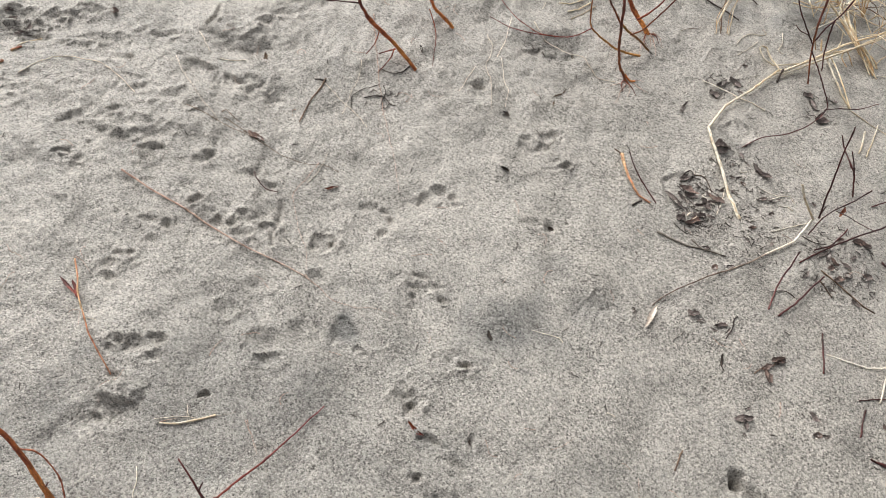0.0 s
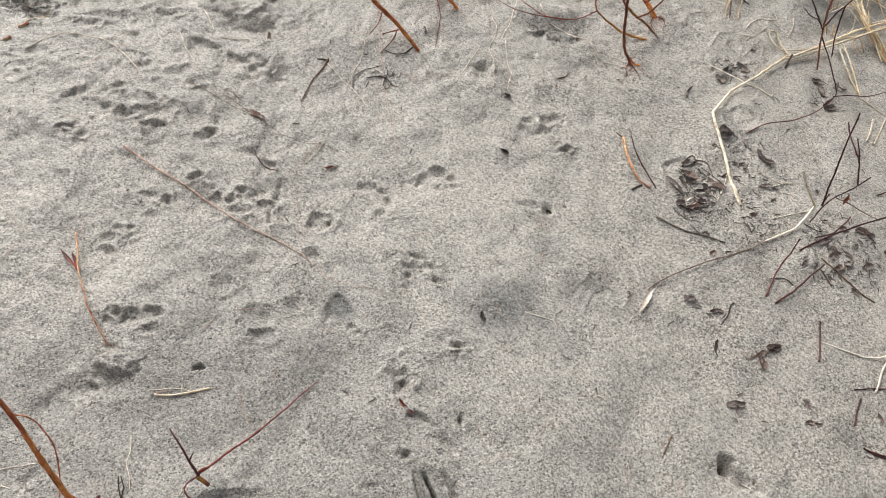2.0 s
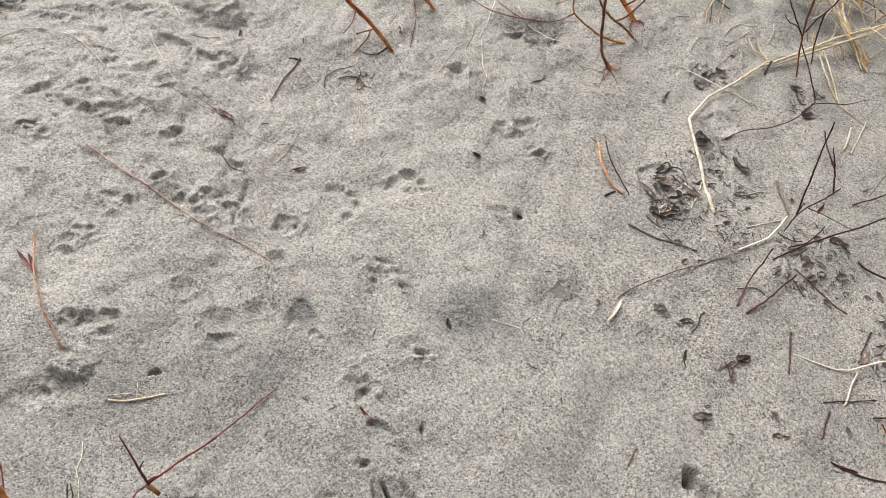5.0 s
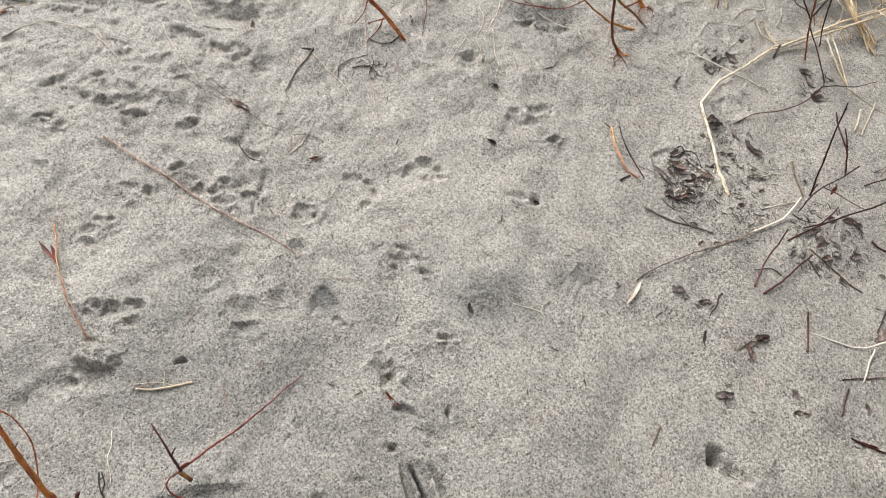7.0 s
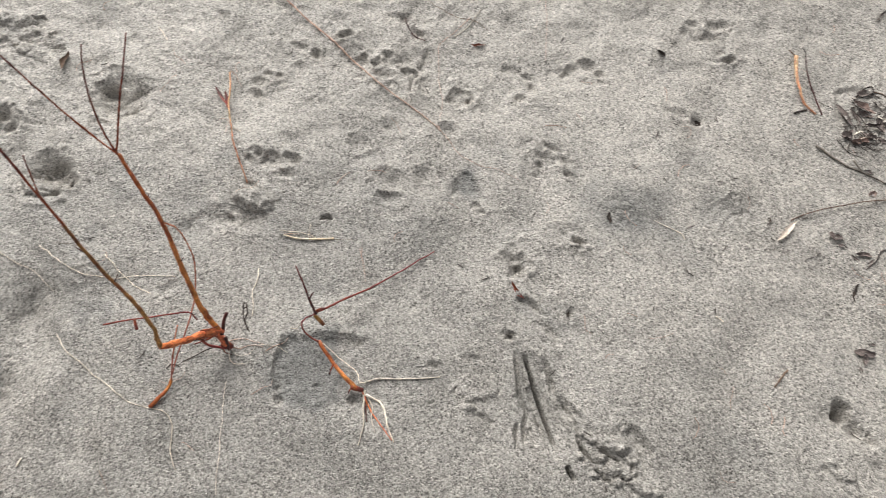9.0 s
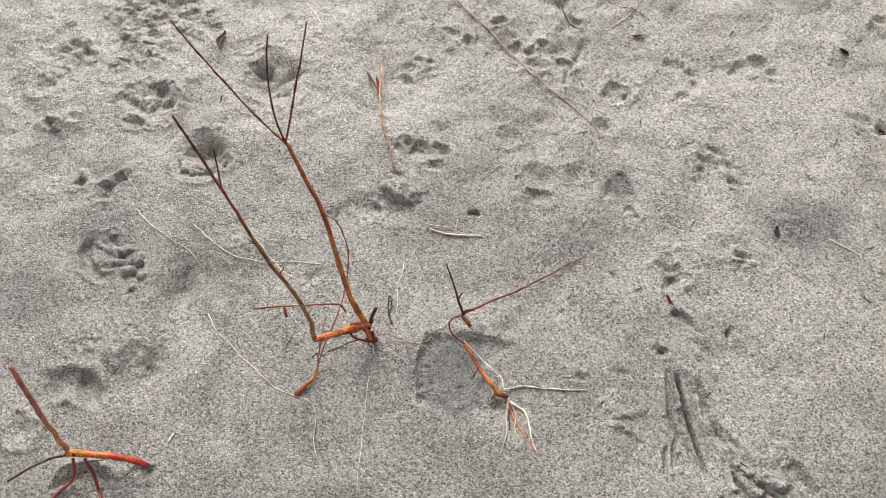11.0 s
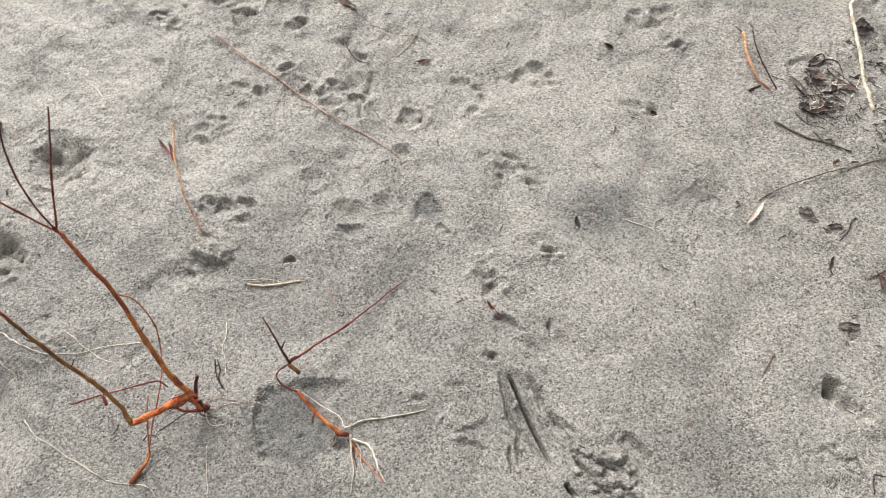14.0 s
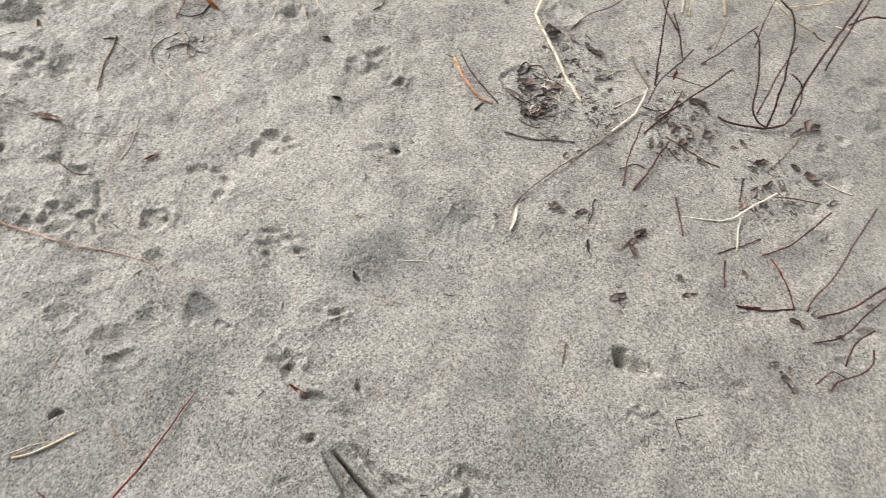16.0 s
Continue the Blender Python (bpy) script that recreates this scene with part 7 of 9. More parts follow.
stick("twig", DARKRED, [(0.969, 0.688, 0.0023), (0.959, 0.657, 0.0023), (0.95, 0.621, 0.0023)], 0.0019, 0.0019, "thin dark red twig stuck in the sand", "twig", "dark red twigs stuck in the sand")
stick("twig", DARKRED, [(0.971, 0.581, 0.0023), (0.985, 0.578, 0.0023), (1.028, 0.576, 0.0023)], 0.0019, 0.0019, "thin dark red twig stuck in the sand", "twig", "dark red twigs stuck in the sand")
stick("twig", DARKRED, [(1.291, 0.76, 0.12), (1.252, 0.705, 0.08), (1.208, 0.64, 0.04), (1.156, 0.59, 0.01), (1.136, 0.565, 0)], 0.0019, 0.0018, "thin dark red twig stuck in the sand", "twig", "dark red twigs stuck in the sand")
stick("twig", DARKRED, [(1.359, 0.625, 0.06), (1.3, 0.596, 0.04), (1.231, 0.562, 0.02), (1.156, 0.549, 0.002)], 0.0024, 0.0022, "thin dark red twig stuck in the sand", "twig", "dark red twigs stuck in the sand")
stick("twig", DARKRED, [(1.302, 0.574, 0.05), (1.246, 0.537, 0.035), (1.211, 0.509, 0.02), (1.18, 0.497, 0.01), (1.125, 0.49, 0.002)], 0.0019, 0.0018, "thin dark red twig stuck in the sand", "twig", "dark red twigs stuck in the sand")
stick("twig", DARKRED, [(1.253, 0.504, 0.05), (1.223, 0.489, 0.04), (1.206, 0.468, 0.02), (1.199, 0.441, 0)], 0.0019, 0.0019, "thin dark red twig stuck in the sand", "twig", "dark red twigs stuck in the sand")
stick("twig", DARKRED, [(1.254, 0.467, 0.03), (1.244, 0.44, 0.025), (1.221, 0.42, 0.018), (1.183, 0.411, 0.01), (1.154, 0.402, 0.008), (1.133, 0.385, 0.0022)], 0.0019, 0.0018, "thin dark red twig stuck in the sand", "twig", "dark red twigs stuck in the sand")
stick("twig", DARKRED, [(1.18, 0.412, 0.008), (1.151, 0.424, 0.01), (1.13, 0.415, 0.0016), (1.106, 0.401, 0.0016)], 0.0011, 0.0011, "thin dark red twig stuck in the sand", "twig", "dark red twigs stuck in the sand")
stick("twig", DARKRED, [(0.976, 0.579, 0.0022), (1.003, 0.572, 0.0022), (1.05, 0.568, 0.0022), (1.107, 0.571, 0.0023)], 0.0018, 0.0018, "thin dark red twig stuck in the sand", "twig", "dark red twigs stuck in the sand")
stick("twig", RUST, [(1.075, 0.687, 0.02), (1.094, 0.648, 0.02), (1.102, 0.608, 0.015), (1.106, 0.569, 0.002)], 0.0018, 0.0013, "thin dark red twig stuck in the sand", "twig", "dark red twigs stuck in the sand")
stick("twig", DARKRED, [(1.242, 0.791, 0.05), (1.19, 0.756, 0.03), (1.138, 0.722, 0.015), (1.109, 0.712, 0.01), (1.068, 0.702, 0.002)], 0.0020, 0.0019, "thin dark red twig stuck in the sand", "twig", "dark red twigs stuck in the sand")
stick("twig", DARKRED, [(0.956, 0.704, 0.0019), (0.987, 0.715, 0.0018), (1.026, 0.726, 0.0017), (1.074, 0.744, 0.0016)], 0.0014, 0.0011, "thin dark red twig stuck in the sand", "twig", "dark red twigs stuck in the sand")
stick("twig", BROWN, [(1.123, 0.849, 0.01), (1.181, 0.85, 0.01), (1.268, 0.847, 0.004)], 0.0016, 0.0013, "straight thin brown twig", "twig", "dark red twigs stuck in the sand")
stick("reed_stalk", PALEWOOD, [(0.887, 0.795, 0.0016), (0.936, 0.79, 0.0019), (0.985, 0.788, 0.0021), (1.012, 0.792, 0.006), (1.061, 0.817, 0.02), (1.123, 0.845, 0.03)], 0.0012, 0.0025, "whitish dry stalk, forked, on sand", "reed", "dry reed stalks")
stick("reed_stalk", PALEWOOD, [(1.032, 0.794, 0.006), (1.022, 0.764, 0.0026), (1.005, 0.711, 0.0025)], 0.0024, 0.0021, "flat whitish reed sheath on sand", "reed", "dry reed stalks")
stick("stick", PALEWOOD, [(1.299, 0.908, 0.0018), (1.332, 0.888, 0.0018), (1.369, 0.873, 0.0018)], 0.0013, 0.0014, "short whitish stick in leaf litter", "twig")
stick("twig", DARK, [(0.76, 0.331, 0.0016), (0.759, 0.315, 0.0016), (0.763, 0.296, 0.0016)], 0.00094, 0.00094, "small dark forked twig", "twig", "dark red twigs stuck in the sand")
stick("twig", DARK, [(0.761, 0.331, 0.0016), (0.789, 0.335, 0.0014), (0.823, 0.34, 0.0013)], 0.00094, 0.00059, "small dark forked twig", "twig", "dark red twigs stuck in the sand")
stick("twig", BROWN, [(0.565, 0.498, 0.0021), (0.559, 0.479, 0.002), (0.55, 0.454, 0.002)], 0.0016, 0.0016, "short dark twig lying on sand", "twig", "dark red twigs stuck in the sand")
stick("twig", DARK, [(1.07, 0.903, 0.0026), (1.055, 0.871, 0.0022), (1.04, 0.837, 0.0018)], 0.00187, 0.00110, "dark twig among leaf litter", "twig", "dark red twigs stuck in the sand")
stick("twig", BROWN, [(1.27, 1.038, 0.01), (1.235, 1.005, 0.0017), (1.191, 0.964, 0.0015), (1.142, 0.93, 0.0014)], 0.0013, 0.0008, "thin brown twig by leaves", "twig", "dark red twigs stuck in the sand")

plant = base("willow_shoot", 1.179, 1.058, "dark red willow shoot curving up from buried root", "shoot", "uprooted willow shoots")
limb(plant, "root", DARKRED, [(1.053, 1.088, 0.0034), (1.075, 1.069, 0.008), (1.124, 1.055, 0.01), (1.172, 1.051, 0.01), (1.218, 1.06, 0.015), (1.24, 1.077, 0.03)], 0.00248, 0.00256)
limb(plant, "stem", DARKRED, [(1.24, 1.077, 0.03), (1.244, 1.094, 0.06), (1.225, 1.113, 0.1), (1.188, 1.125, 0.13)], 0.00160, 0.00152)
limb(plant, "stem", DARKRED, [(1.171, 1.053, 0.01), (1.135, 1.063, 0.03), (1.114, 1.077, 0.06), (1.094, 1.096, 0.12), (1.075, 1.12, 0.17), (1.055, 1.141, 0.21), (1.035, 1.154, 0.23)], 0.00240, 0.00184)
limb(plant, "stem", DARKRED, [(1.175, 1.056, 0.01), (1.174, 1.081, 0.06), (1.172, 1.11, 0.11), (1.161, 1.135, 0.16), (1.149, 1.158, 0.21), (1.127, 1.186, 0.25), (1.086, 1.194, 0.28), (1.029, 1.206, 0.32)], 0.00280, 0.00176)
limb(plant, "stem", DARKRED, [(1.168, 1.105, 0), (1.177, 1.132, 0.05), (1.188, 1.163, 0.1), (1.208, 1.191, 0.15)], 0.00200, 0.00200)
limb(plant, "stem", DARKRED, [(1.257, 1.104, 0), (1.267, 1.139, 0.05), (1.287, 1.18, 0.11), (1.311, 1.213, 0.17), (1.331, 1.246, 0.22), (1.34, 1.268, 0.27)], 0.00288, 0.00288)
limb(plant, "stem", DARKRED, [(1.41, 1.257, 0), (1.413, 1.276, 0.05), (1.429, 1.306, 0.1), (1.445, 1.337, 0.16), (1.47, 1.377, 0.2)], 0.00264, 0.00264)
limb(plant, "branch", DARKRED, [(1.334, 1.233, 0.19), (1.371, 1.246, 0.2), (1.402, 1.243, 0.21), (1.451, 1.228, 0.22)], 0.00224, 0.00192)
limb(plant, "branch", DARKRED, [(1.222, 1.326, 0), (1.218, 1.352, 0.06), (1.216, 1.362, 0.1), (1.224, 1.39, 0.16)], 0.00152, 0.00112)
limb(plant, "branch", DARKRED, [(1.161, 1.297, 0.1), (1.124, 1.287, 0.05), (1.085, 1.273, 0.02), (1.046, 1.255, 0)], 0.00160, 0.00200)
limb(plant, "branch", BROWN, [(1.124, 1.365, 0.05), (1.105, 1.329, 0.03), (1.088, 1.292, 0.005)], 0.00112, 0.00112)
stick("twig", TANTWIG, [(-0.744, 0.823, 0.008), (-0.659, 0.792, 0.008), (-0.589, 0.773, 0.0025), (-0.514, 0.747, 0.006), (-0.426, 0.715, 0.006), (-0.36, 0.705, 0.0022), (-0.306, 0.694, 0.0021), (-0.266, 0.682, 0.002)], 0.0021, 0.0013, "long pinkish-brown bare twig lying on sand", "twig")
stick("root_strand", PINKROOT, [(-0.279, 0.691, 0.0015), (-0.248, 0.671, 0.0014), (-0.204, 0.65, 0.0013), (-0.157, 0.642, 0.0012), (-0.109, 0.65, 0.0012), (-0.061, 0.644, 0.0011)], 0.00056, 0.00037, "thin trailing pinkish root on sand", "root", "root strands")
stick("root_strand", BROWN, [(-0.691, 1.055, 0.0017), (-0.638, 1.045, 0.0016), (-0.584, 1.032, 0.0016), (-0.522, 1.018, 0.0015), (-0.484, 1.007, 0.0015), (-0.429, 0.989, 0.0014), (-0.372, 0.984, 0.0014), (-0.325, 0.991, 0.0013), (-0.288, 0.983, 0.0013)], 0.00074, 0.00050, "thin brown rootlet with a fibrous tuft", "root", "root strands")
stick("root_strand", BROWN, [(-0.541, 1.029, 0.0017), (-0.516, 1.02, 0.0017), (-0.491, 1.007, 0.0017)], 0.00074, 0.00074, "frayed bark fibre tuft on a rootlet", "root", "root strands")
stick("root_strand", BROWN, [(-0.598, 1.051, 0.0017), (-0.542, 1.032, 0.0015), (-0.503, 1.021, 0.0013)], 0.00074, 0.00050, "frayed bark fibre on a rootlet", "root", "root strands")
stick("root_strand", PINKROOT, [(-0.343, 0.994, 0.0014), (-0.354, 0.948, 0.0013), (-0.367, 0.904, 0.0013), (-0.366, 0.879, 0.0012), (-0.337, 0.816, 0.0012), (-0.3, 0.757, 0.0012), (-0.276, 0.704, 0.0011)], 0.00050, 0.00037, "thin pinkish root strand on sand", "root", "root strands")
stick("root_strand", ROOT, [(-1.103, 1.031, 0.0021), (-1.08, 1.067, 0.0021), (-1.057, 1.091, 0.0021), (-1.015, 1.107, 0.002), (-0.939, 1.114, 0.0019), (-0.886, 1.095, 0.0019), (-0.82, 1.054, 0.0018)], 0.00131, 0.00101, "thin pale root strand lying on sand", "root", "root strands")
stick("root_strand", ROOT, [(-0.758, 1.301, 0.0016), (-0.733, 1.277, 0.0015), (-0.707, 1.247, 0.0014)], 0.00085, 0.00063, "thin pale root strand lying on sand", "root", "root strands")
stick("root_strand", ROOT, [(-0.784, 1.211, 0.0016), (-0.747, 1.165, 0.0015), (-0.703, 1.12, 0.0014), (-0.657, 1.077, 0.0014), (-0.609, 1.043, 0.0013)], 0.00085, 0.00063, "thin pale root strand lying on sand", "root", "root strands")
stick("root_strand", ROOT, [(-0.673, 1.23, 0.0018), (-0.638, 1.237, 0.0017), (-0.612, 1.247, 0.0016)], 0.00109, 0.00085, "thin pale root strand lying on sand", "root", "root strands")
stick("root_strand", PINKROOT, [(-0.345, 1.531, 0.0022), (-0.322, 1.45, 0.006), (-0.29, 1.358, 0.0019), (-0.265, 1.284, 0.0018), (-0.23, 1.196, 0.0017), (-0.194, 1.113, 0.0015), (-0.159, 1.033, 0.0014), (-0.134, 0.965, 0.0013)], 0.00112, 0.00050, "long pink root hanging down over sand", "root", "root strands")
stick("root_strand", ROOT, [(-0.399, 1.238, 0.0016), (-0.352, 1.208, 0.0015), (-0.298, 1.172, 0.0014), (-0.259, 1.138, 0.0013)], 0.00085, 0.00063, "thin pale root strand lying on sand", "root", "root strands")
stick("root_strand", ROOT, [(-0.33, 1.344, 0.0016), (-0.325, 1.282, 0.0015), (-0.329, 1.23, 0.0014), (-0.331, 1.16, 0.0013)], 0.00085, 0.00063, "thin pale root strand lying on sand", "root", "root strands")
stick("root_strand", ROOT, [(-0.023, 1.562, 0.0019), (0.001, 1.517, 0.0018), (-0.007, 1.453, 0.0018), (0.015, 1.398, 0.0017), (0.028, 1.349, 0.0016), (0.035, 1.291, 0.0016)], 0.00116, 0.00085, "thin pale root strand lying on sand", "root", "root strands")
stick("root_strand", ROOT, [(0.03, 1.481, 0.0019), (0.051, 1.41, 0.0017), (0.069, 1.373, 0.0015), (0.07, 1.314, 0.0013)], 0.00109, 0.00063, "thin pale root strand lying on sand", "root", "root strands")
stick("root_strand", ROOT, [(-0.032, 1.431, 0.0016), (-0.044, 1.379, 0.0015), (-0.059, 1.328, 0.0013)], 0.00085, 0.00063, "thin pale root strand lying on sand", "root", "root strands")
stick("root_strand", ROOT, [(0.032, 1.66, 0.0017), (0.031, 1.562, 0.0015), (0.019, 1.488, 0.0014)], 0.00093, 0.00070, "thin pale root strand lying on sand", "root", "root strands")
stick("root_strand", ROOT, [(0.1, 1.659, 0.0022), (0.139, 1.612, 0.0021), (0.201, 1.585, 0.002), (0.252, 1.571, 0.0019), (0.28, 1.534, 0.0018), (0.306, 1.51, 0.0017), (0.355, 1.501, 0.0016)], 0.00140, 0.00093, "thin pale root strand lying on sand", "root", "root strands")
stick("root_strand", ROOT, [(0.116, 1.728, 0.0017), (0.124, 1.769, 0.0015)], 0.00093, 0.00070, "thin pale root strand lying on sand", "root", "root strands")
stick("root_strand", ROOT, [(0.702, 1.766, 0.0021), (0.73, 1.817, 0.0021), (0.751, 1.832, 0.002), (0.778, 1.834, 0.002), (0.798, 1.852, 0.0019), (0.788, 1.864, 0.0018)], 0.00131, 0.00109, "thin pale root strand lying on sand", "root", "root strands")
stick("root_strand", ROOT, [(0.845, 1.868, 0.0022), (0.845, 1.821, 0.002), (0.836, 1.793, 0.0019), (0.85, 1.782, 0.0018)], 0.00131, 0.00109, "thin pale root strand lying on sand", "root", "root strands")
stick("root_strand", ROOT, [(0.768, 1.802, 0.0018), (0.731, 1.751, 0.0016), (0.704, 1.717, 0.0015)], 0.00101, 0.00077, "thin pale root strand lying on sand", "root", "root strands")
stick("root_strand", BROWN, [(0.747, 1.731, 0.0015), (0.711, 1.67, 0.0014), (0.677, 1.611, 0.0013)], 0.00062, 0.00043, "thin brown root strand on sand", "root", "root strands")
stick("root_strand", BROWN, [(0.534, 1.769, 0.0017), (0.559, 1.788, 0.0016), (0.594, 1.806, 0.0015)], 0.00081, 0.00062, "thin brown root strand on sand", "root", "root strands")
stick("stick", BROWN, [(-0.401, 1.256, 0.0033), (-0.407, 1.215, 0.003), (-0.418, 1.168, 0.0027), (-0.423, 1.1, 0.0024)], 0.00225, 0.00150, "short thick brown dead stick on sand", "twig")
stick("stick", DARK, [(-0.399, 1.249, 0.0039), (-0.413, 1.25, 0.0031), (-0.43, 1.247, 0.0023)], 0.00278, 0.00135, "dark broken knot at a stick's end", "twig")
stick("root_strand", DARK, [(-0.316, 1.193, 0.0022), (-0.323, 1.226, 0.0021), (-0.306, 1.255, 0.002), (-0.287, 1.271, 0.0019), (-0.265, 1.284, 0.0018)], 0.00112, 0.00087, "dark curled root scrap on sand", "root", "root strands")
stick("root_strand", DARK, [(-0.292, 1.232, 0.0026), (-0.27, 1.245, 0.0024), (-0.243, 1.247, 0.0022), (-0.224, 1.233, 0.002), (-0.203, 1.228, 0.0018)], 0.00143, 0.00081, "dark curled root scrap on sand", "root", "root strands")
stick("root_strand", DARK, [(-0.255, 1.283, 0.0023), (-0.242, 1.261, 0.0021), (-0.245, 1.23, 0.002), (-0.232, 1.215, 0.0019), (-0.225, 1.237, 0.0018)], 0.00112, 0.00087, "dark curled root scrap on sand", "root", "root strands")
scrap(BROWN, 0.205, 1.399, 0.070, 0.005, 57, "dark curled bark strip on sand")
scrap(BROWN, 0.196, 1.366, 0.052, 0.004, 82, "dark curled bark strip on sand")
stick("twig", DARKRED, [(-0.476, 0.924, 0.0017), (-0.459, 0.899, 0.0016), (-0.435, 0.884, 0.0015), (-0.404, 0.881, 0.0014)], 0.0013, 0.0009, "small dark red curved twig on sand", "twig")
stick("twig", YELLOWBARK, [(-0.727, 0.579, 0.012), (-0.703, 0.541, 0.014), (-0.68, 0.501, 0.014), (-0.65, 0.463, 0.011), (-0.628, 0.435, 0.008), (-0.601, 0.409, 0.006), (-0.578, 0.389, 0.005), (-0.56, 0.372, 0.002)], 0.0018, 0.0013, "slender tan twig with a red leaf on sand", "twig")
stick("stick", STRAW, [(-0.437, 0.307, 0.0022), (-0.409, 0.313, 0.0023), (-0.377, 0.327, 0.0024), (-0.344, 0.345, 0.0025)], 0.0018, 0.0022, "small curved tan stick lying on sand", "twig")
stick("root_strand", BROWN, [(-0.345, 0.343, 0.0012), (-0.326, 0.351, 0.0011), (-0.31, 0.361, 0.001)], 0.00037, 0.00031, "thin pale root strand lying on sand", "root", "root strands")
stick("root_strand", ROOT, [(-0.389, 0.322, 0.0013), (-0.397, 0.337, 0.0012), (-0.4, 0.35, 0.0012)], 0.00063, 0.00046, "thin pale root strand lying on sand", "root", "root strands")
stick("root_strand", PINKROOT, [(-0.286, 0.353, 0.0015), (-0.269, 0.329, 0.0013), (-0.249, 0.304, 0.0011)], 0.00062, 0.00031, "small pinkish rootlet on sand", "root", "root strands")
stick("root_strand", PINKROOT, [(-0.288, 0.352, 0.0012), (-0.27, 0.326, 0.0011), (-0.246, 0.294, 0.001)], 0.00037, 0.00031, "thin pinkish rootlet on sand", "root", "root strands")
stick("root_strand", ROOT, [(-0.444, 0.224, 0.0016), (-0.434, 0.198, 0.0015), (-0.429, 0.176, 0.0014), (-0.413, 0.153, 0.0013), (-0.401, 0.134, 0.0013)], 0.00085, 0.00054, "thin pale root strand lying on sand", "root", "root strands")
stick("twig", DARK, [(-0.427, 0.152, 0.0017), (-0.414, 0.135, 0.0016), (-0.409, 0.12, 0.0015), (-0.388, 0.104, 0.0014)], 0.00110, 0.00076, "small dark twig standing on sand", "twig")
stick("root_strand", ROOT, [(-0.7, -0.056, 0.0017), (-0.671, -0.071, 0.0017), (-0.633, -0.081, 0.0016), (-0.591, -0.089, 0.0016), (-0.55, -0.096, 0.0016), (-0.504, -0.103, 0.0016), (-0.469, -0.095, 0.0016), (-0.439, -0.091, 0.0016), (-0.415, -0.105, 0.0016), (-0.398, -0.139, 0.0016), (-0.37, -0.163, 0.0016)], 0.00093, 0.00085, "long pale winding root lying on sand", "root", "root strands")
stick("root_strand", ROOT, [(-0.837, 0.071, 0.0017), (-0.811, 0.068, 0.0017), (-0.768, 0.061, 0.0016), (-0.716, 0.062, 0.0015), (-0.677, 0.079, 0.0014), (-0.637, 0.105, 0.0014), (-0.572, 0.135, 0.0013)], 0.00093, 0.00063, "pale curving root lying on sand", "root", "root strands")
stick("root_strand", ROOT, [(-0.96, 0.038, 0.0016), (-0.915, 0.028, 0.0015), (-0.87, 0.024, 0.0015), (-0.824, 0.025, 0.0014), (-0.765, 0.01, 0.0013)], 0.00085, 0.00063, "thin pale root strand lying on sand", "root", "root strands")
stick("root_strand", ROOT, [(-0.713, 0.111, 0.0015), (-0.668, 0.095, 0.0014), (-0.631, 0.086, 0.0014), (-0.593, 0.083, 0.0013)], 0.00077, 0.00063, "thin pale root strand lying on sand", "root", "root strands")
stick("root_strand", ROOT, [(-0.375, 0.005, 0.0013), (-0.354, -0.039, 0.0012), (-0.328, -0.089, 0.0012), (-0.284, -0.168, 0.0012)], 0.00043, 0.00043, "thin straight pale root on sand", "root", "root strands")
stick("root_strand", ROOT, [(-1.038, 0.089, 0.0014), (-0.987, 0.069, 0.0013), (-0.939, 0.052, 0.0012)], 0.00070, 0.00054, "thin pale root strand lying on sand", "root", "root strands")
stick("root_strand", ROOT, [(-0.306, 0.101, 0.0012), (-0.329, 0.101, 0.0012), (-0.366, 0.086, 0.0011)], 0.00054, 0.00039, "thin pale root strand lying on sand", "root", "root strands")
stick("root_strand", BROWN, [(-0.484, -0.22, 0.0014), (-0.466, -0.231, 0.0013), (-0.442, -0.248, 0.0011)], 0.00056, 0.00037, "thin brown rootlet on sand", "root", "root strands")
stick("root_strand", BROWN, [(-0.815, 0.087, 0.0012), (-0.783, 0.101, 0.0011), (-0.756, 0.129, 0.001)], 0.00037, 0.00031, "thin brown rootlet on sand", "root", "root strands")
stick("stick", PALEWOOD, [(-0.615, -0.261, 0.0021), (-0.615, -0.268, 0.002), (-0.614, -0.276, 0.0019)], 0.0016, 0.0014, "tiny white chip on sand", "twig")

plant = base("fallen_twig", 0.456, 1.102, "arched orange twig with a thin dark side shoot on sand", "twig")
limb(plant, "stem", YELLOWBARK, [(0.387, 1.231, 0.012), (0.398, 1.189, 0.014), (0.415, 1.146, 0.012), (0.439, 1.116, 0.006), (0.469, 1.099, 0.003)], 0.0042, 0.0018, "orange-yellow peeled stem")
limb(plant, "side_shoot", DARKRED, [(0.404, 1.238, 0.02), (0.418, 1.192, 0.018), (0.446, 1.15, 0.012), (0.483, 1.103, 0.003)], 0.0015, 0.0016)
limb(plant, "bark_end", DARK, [(0.426, 1.079, 0.0029), (0.438, 1.093, 0.0026), (0.449, 1.102, 0.0022)], 0.0026, 0.0017)
limb(plant, "tip", BROWN, [(0.389, 1.23, 0.012), (0.379, 1.237, 0.012), (0.367, 1.246, 0.01)], 0.0017, 0.0012)
stick("twig", PALEWOOD, [(0.227, 0.683, 0.0015), (0.249, 0.681, 0.0015), (0.271, 0.68, 0.0015), (0.289, 0.678, 0.0015), (0.298, 0.669, 0.0015)], 0.0010, 0.0010, "small whitish curved twig on damp sand", "twig")
stick("stick", STRAW, [(-1.157, 1.096, 0.0021), (-1.138, 1.121, 0.002), (-1.11, 1.157, 0.0018)], 0.0017, 0.0014, "short orange-tan stick on sand", "twig")
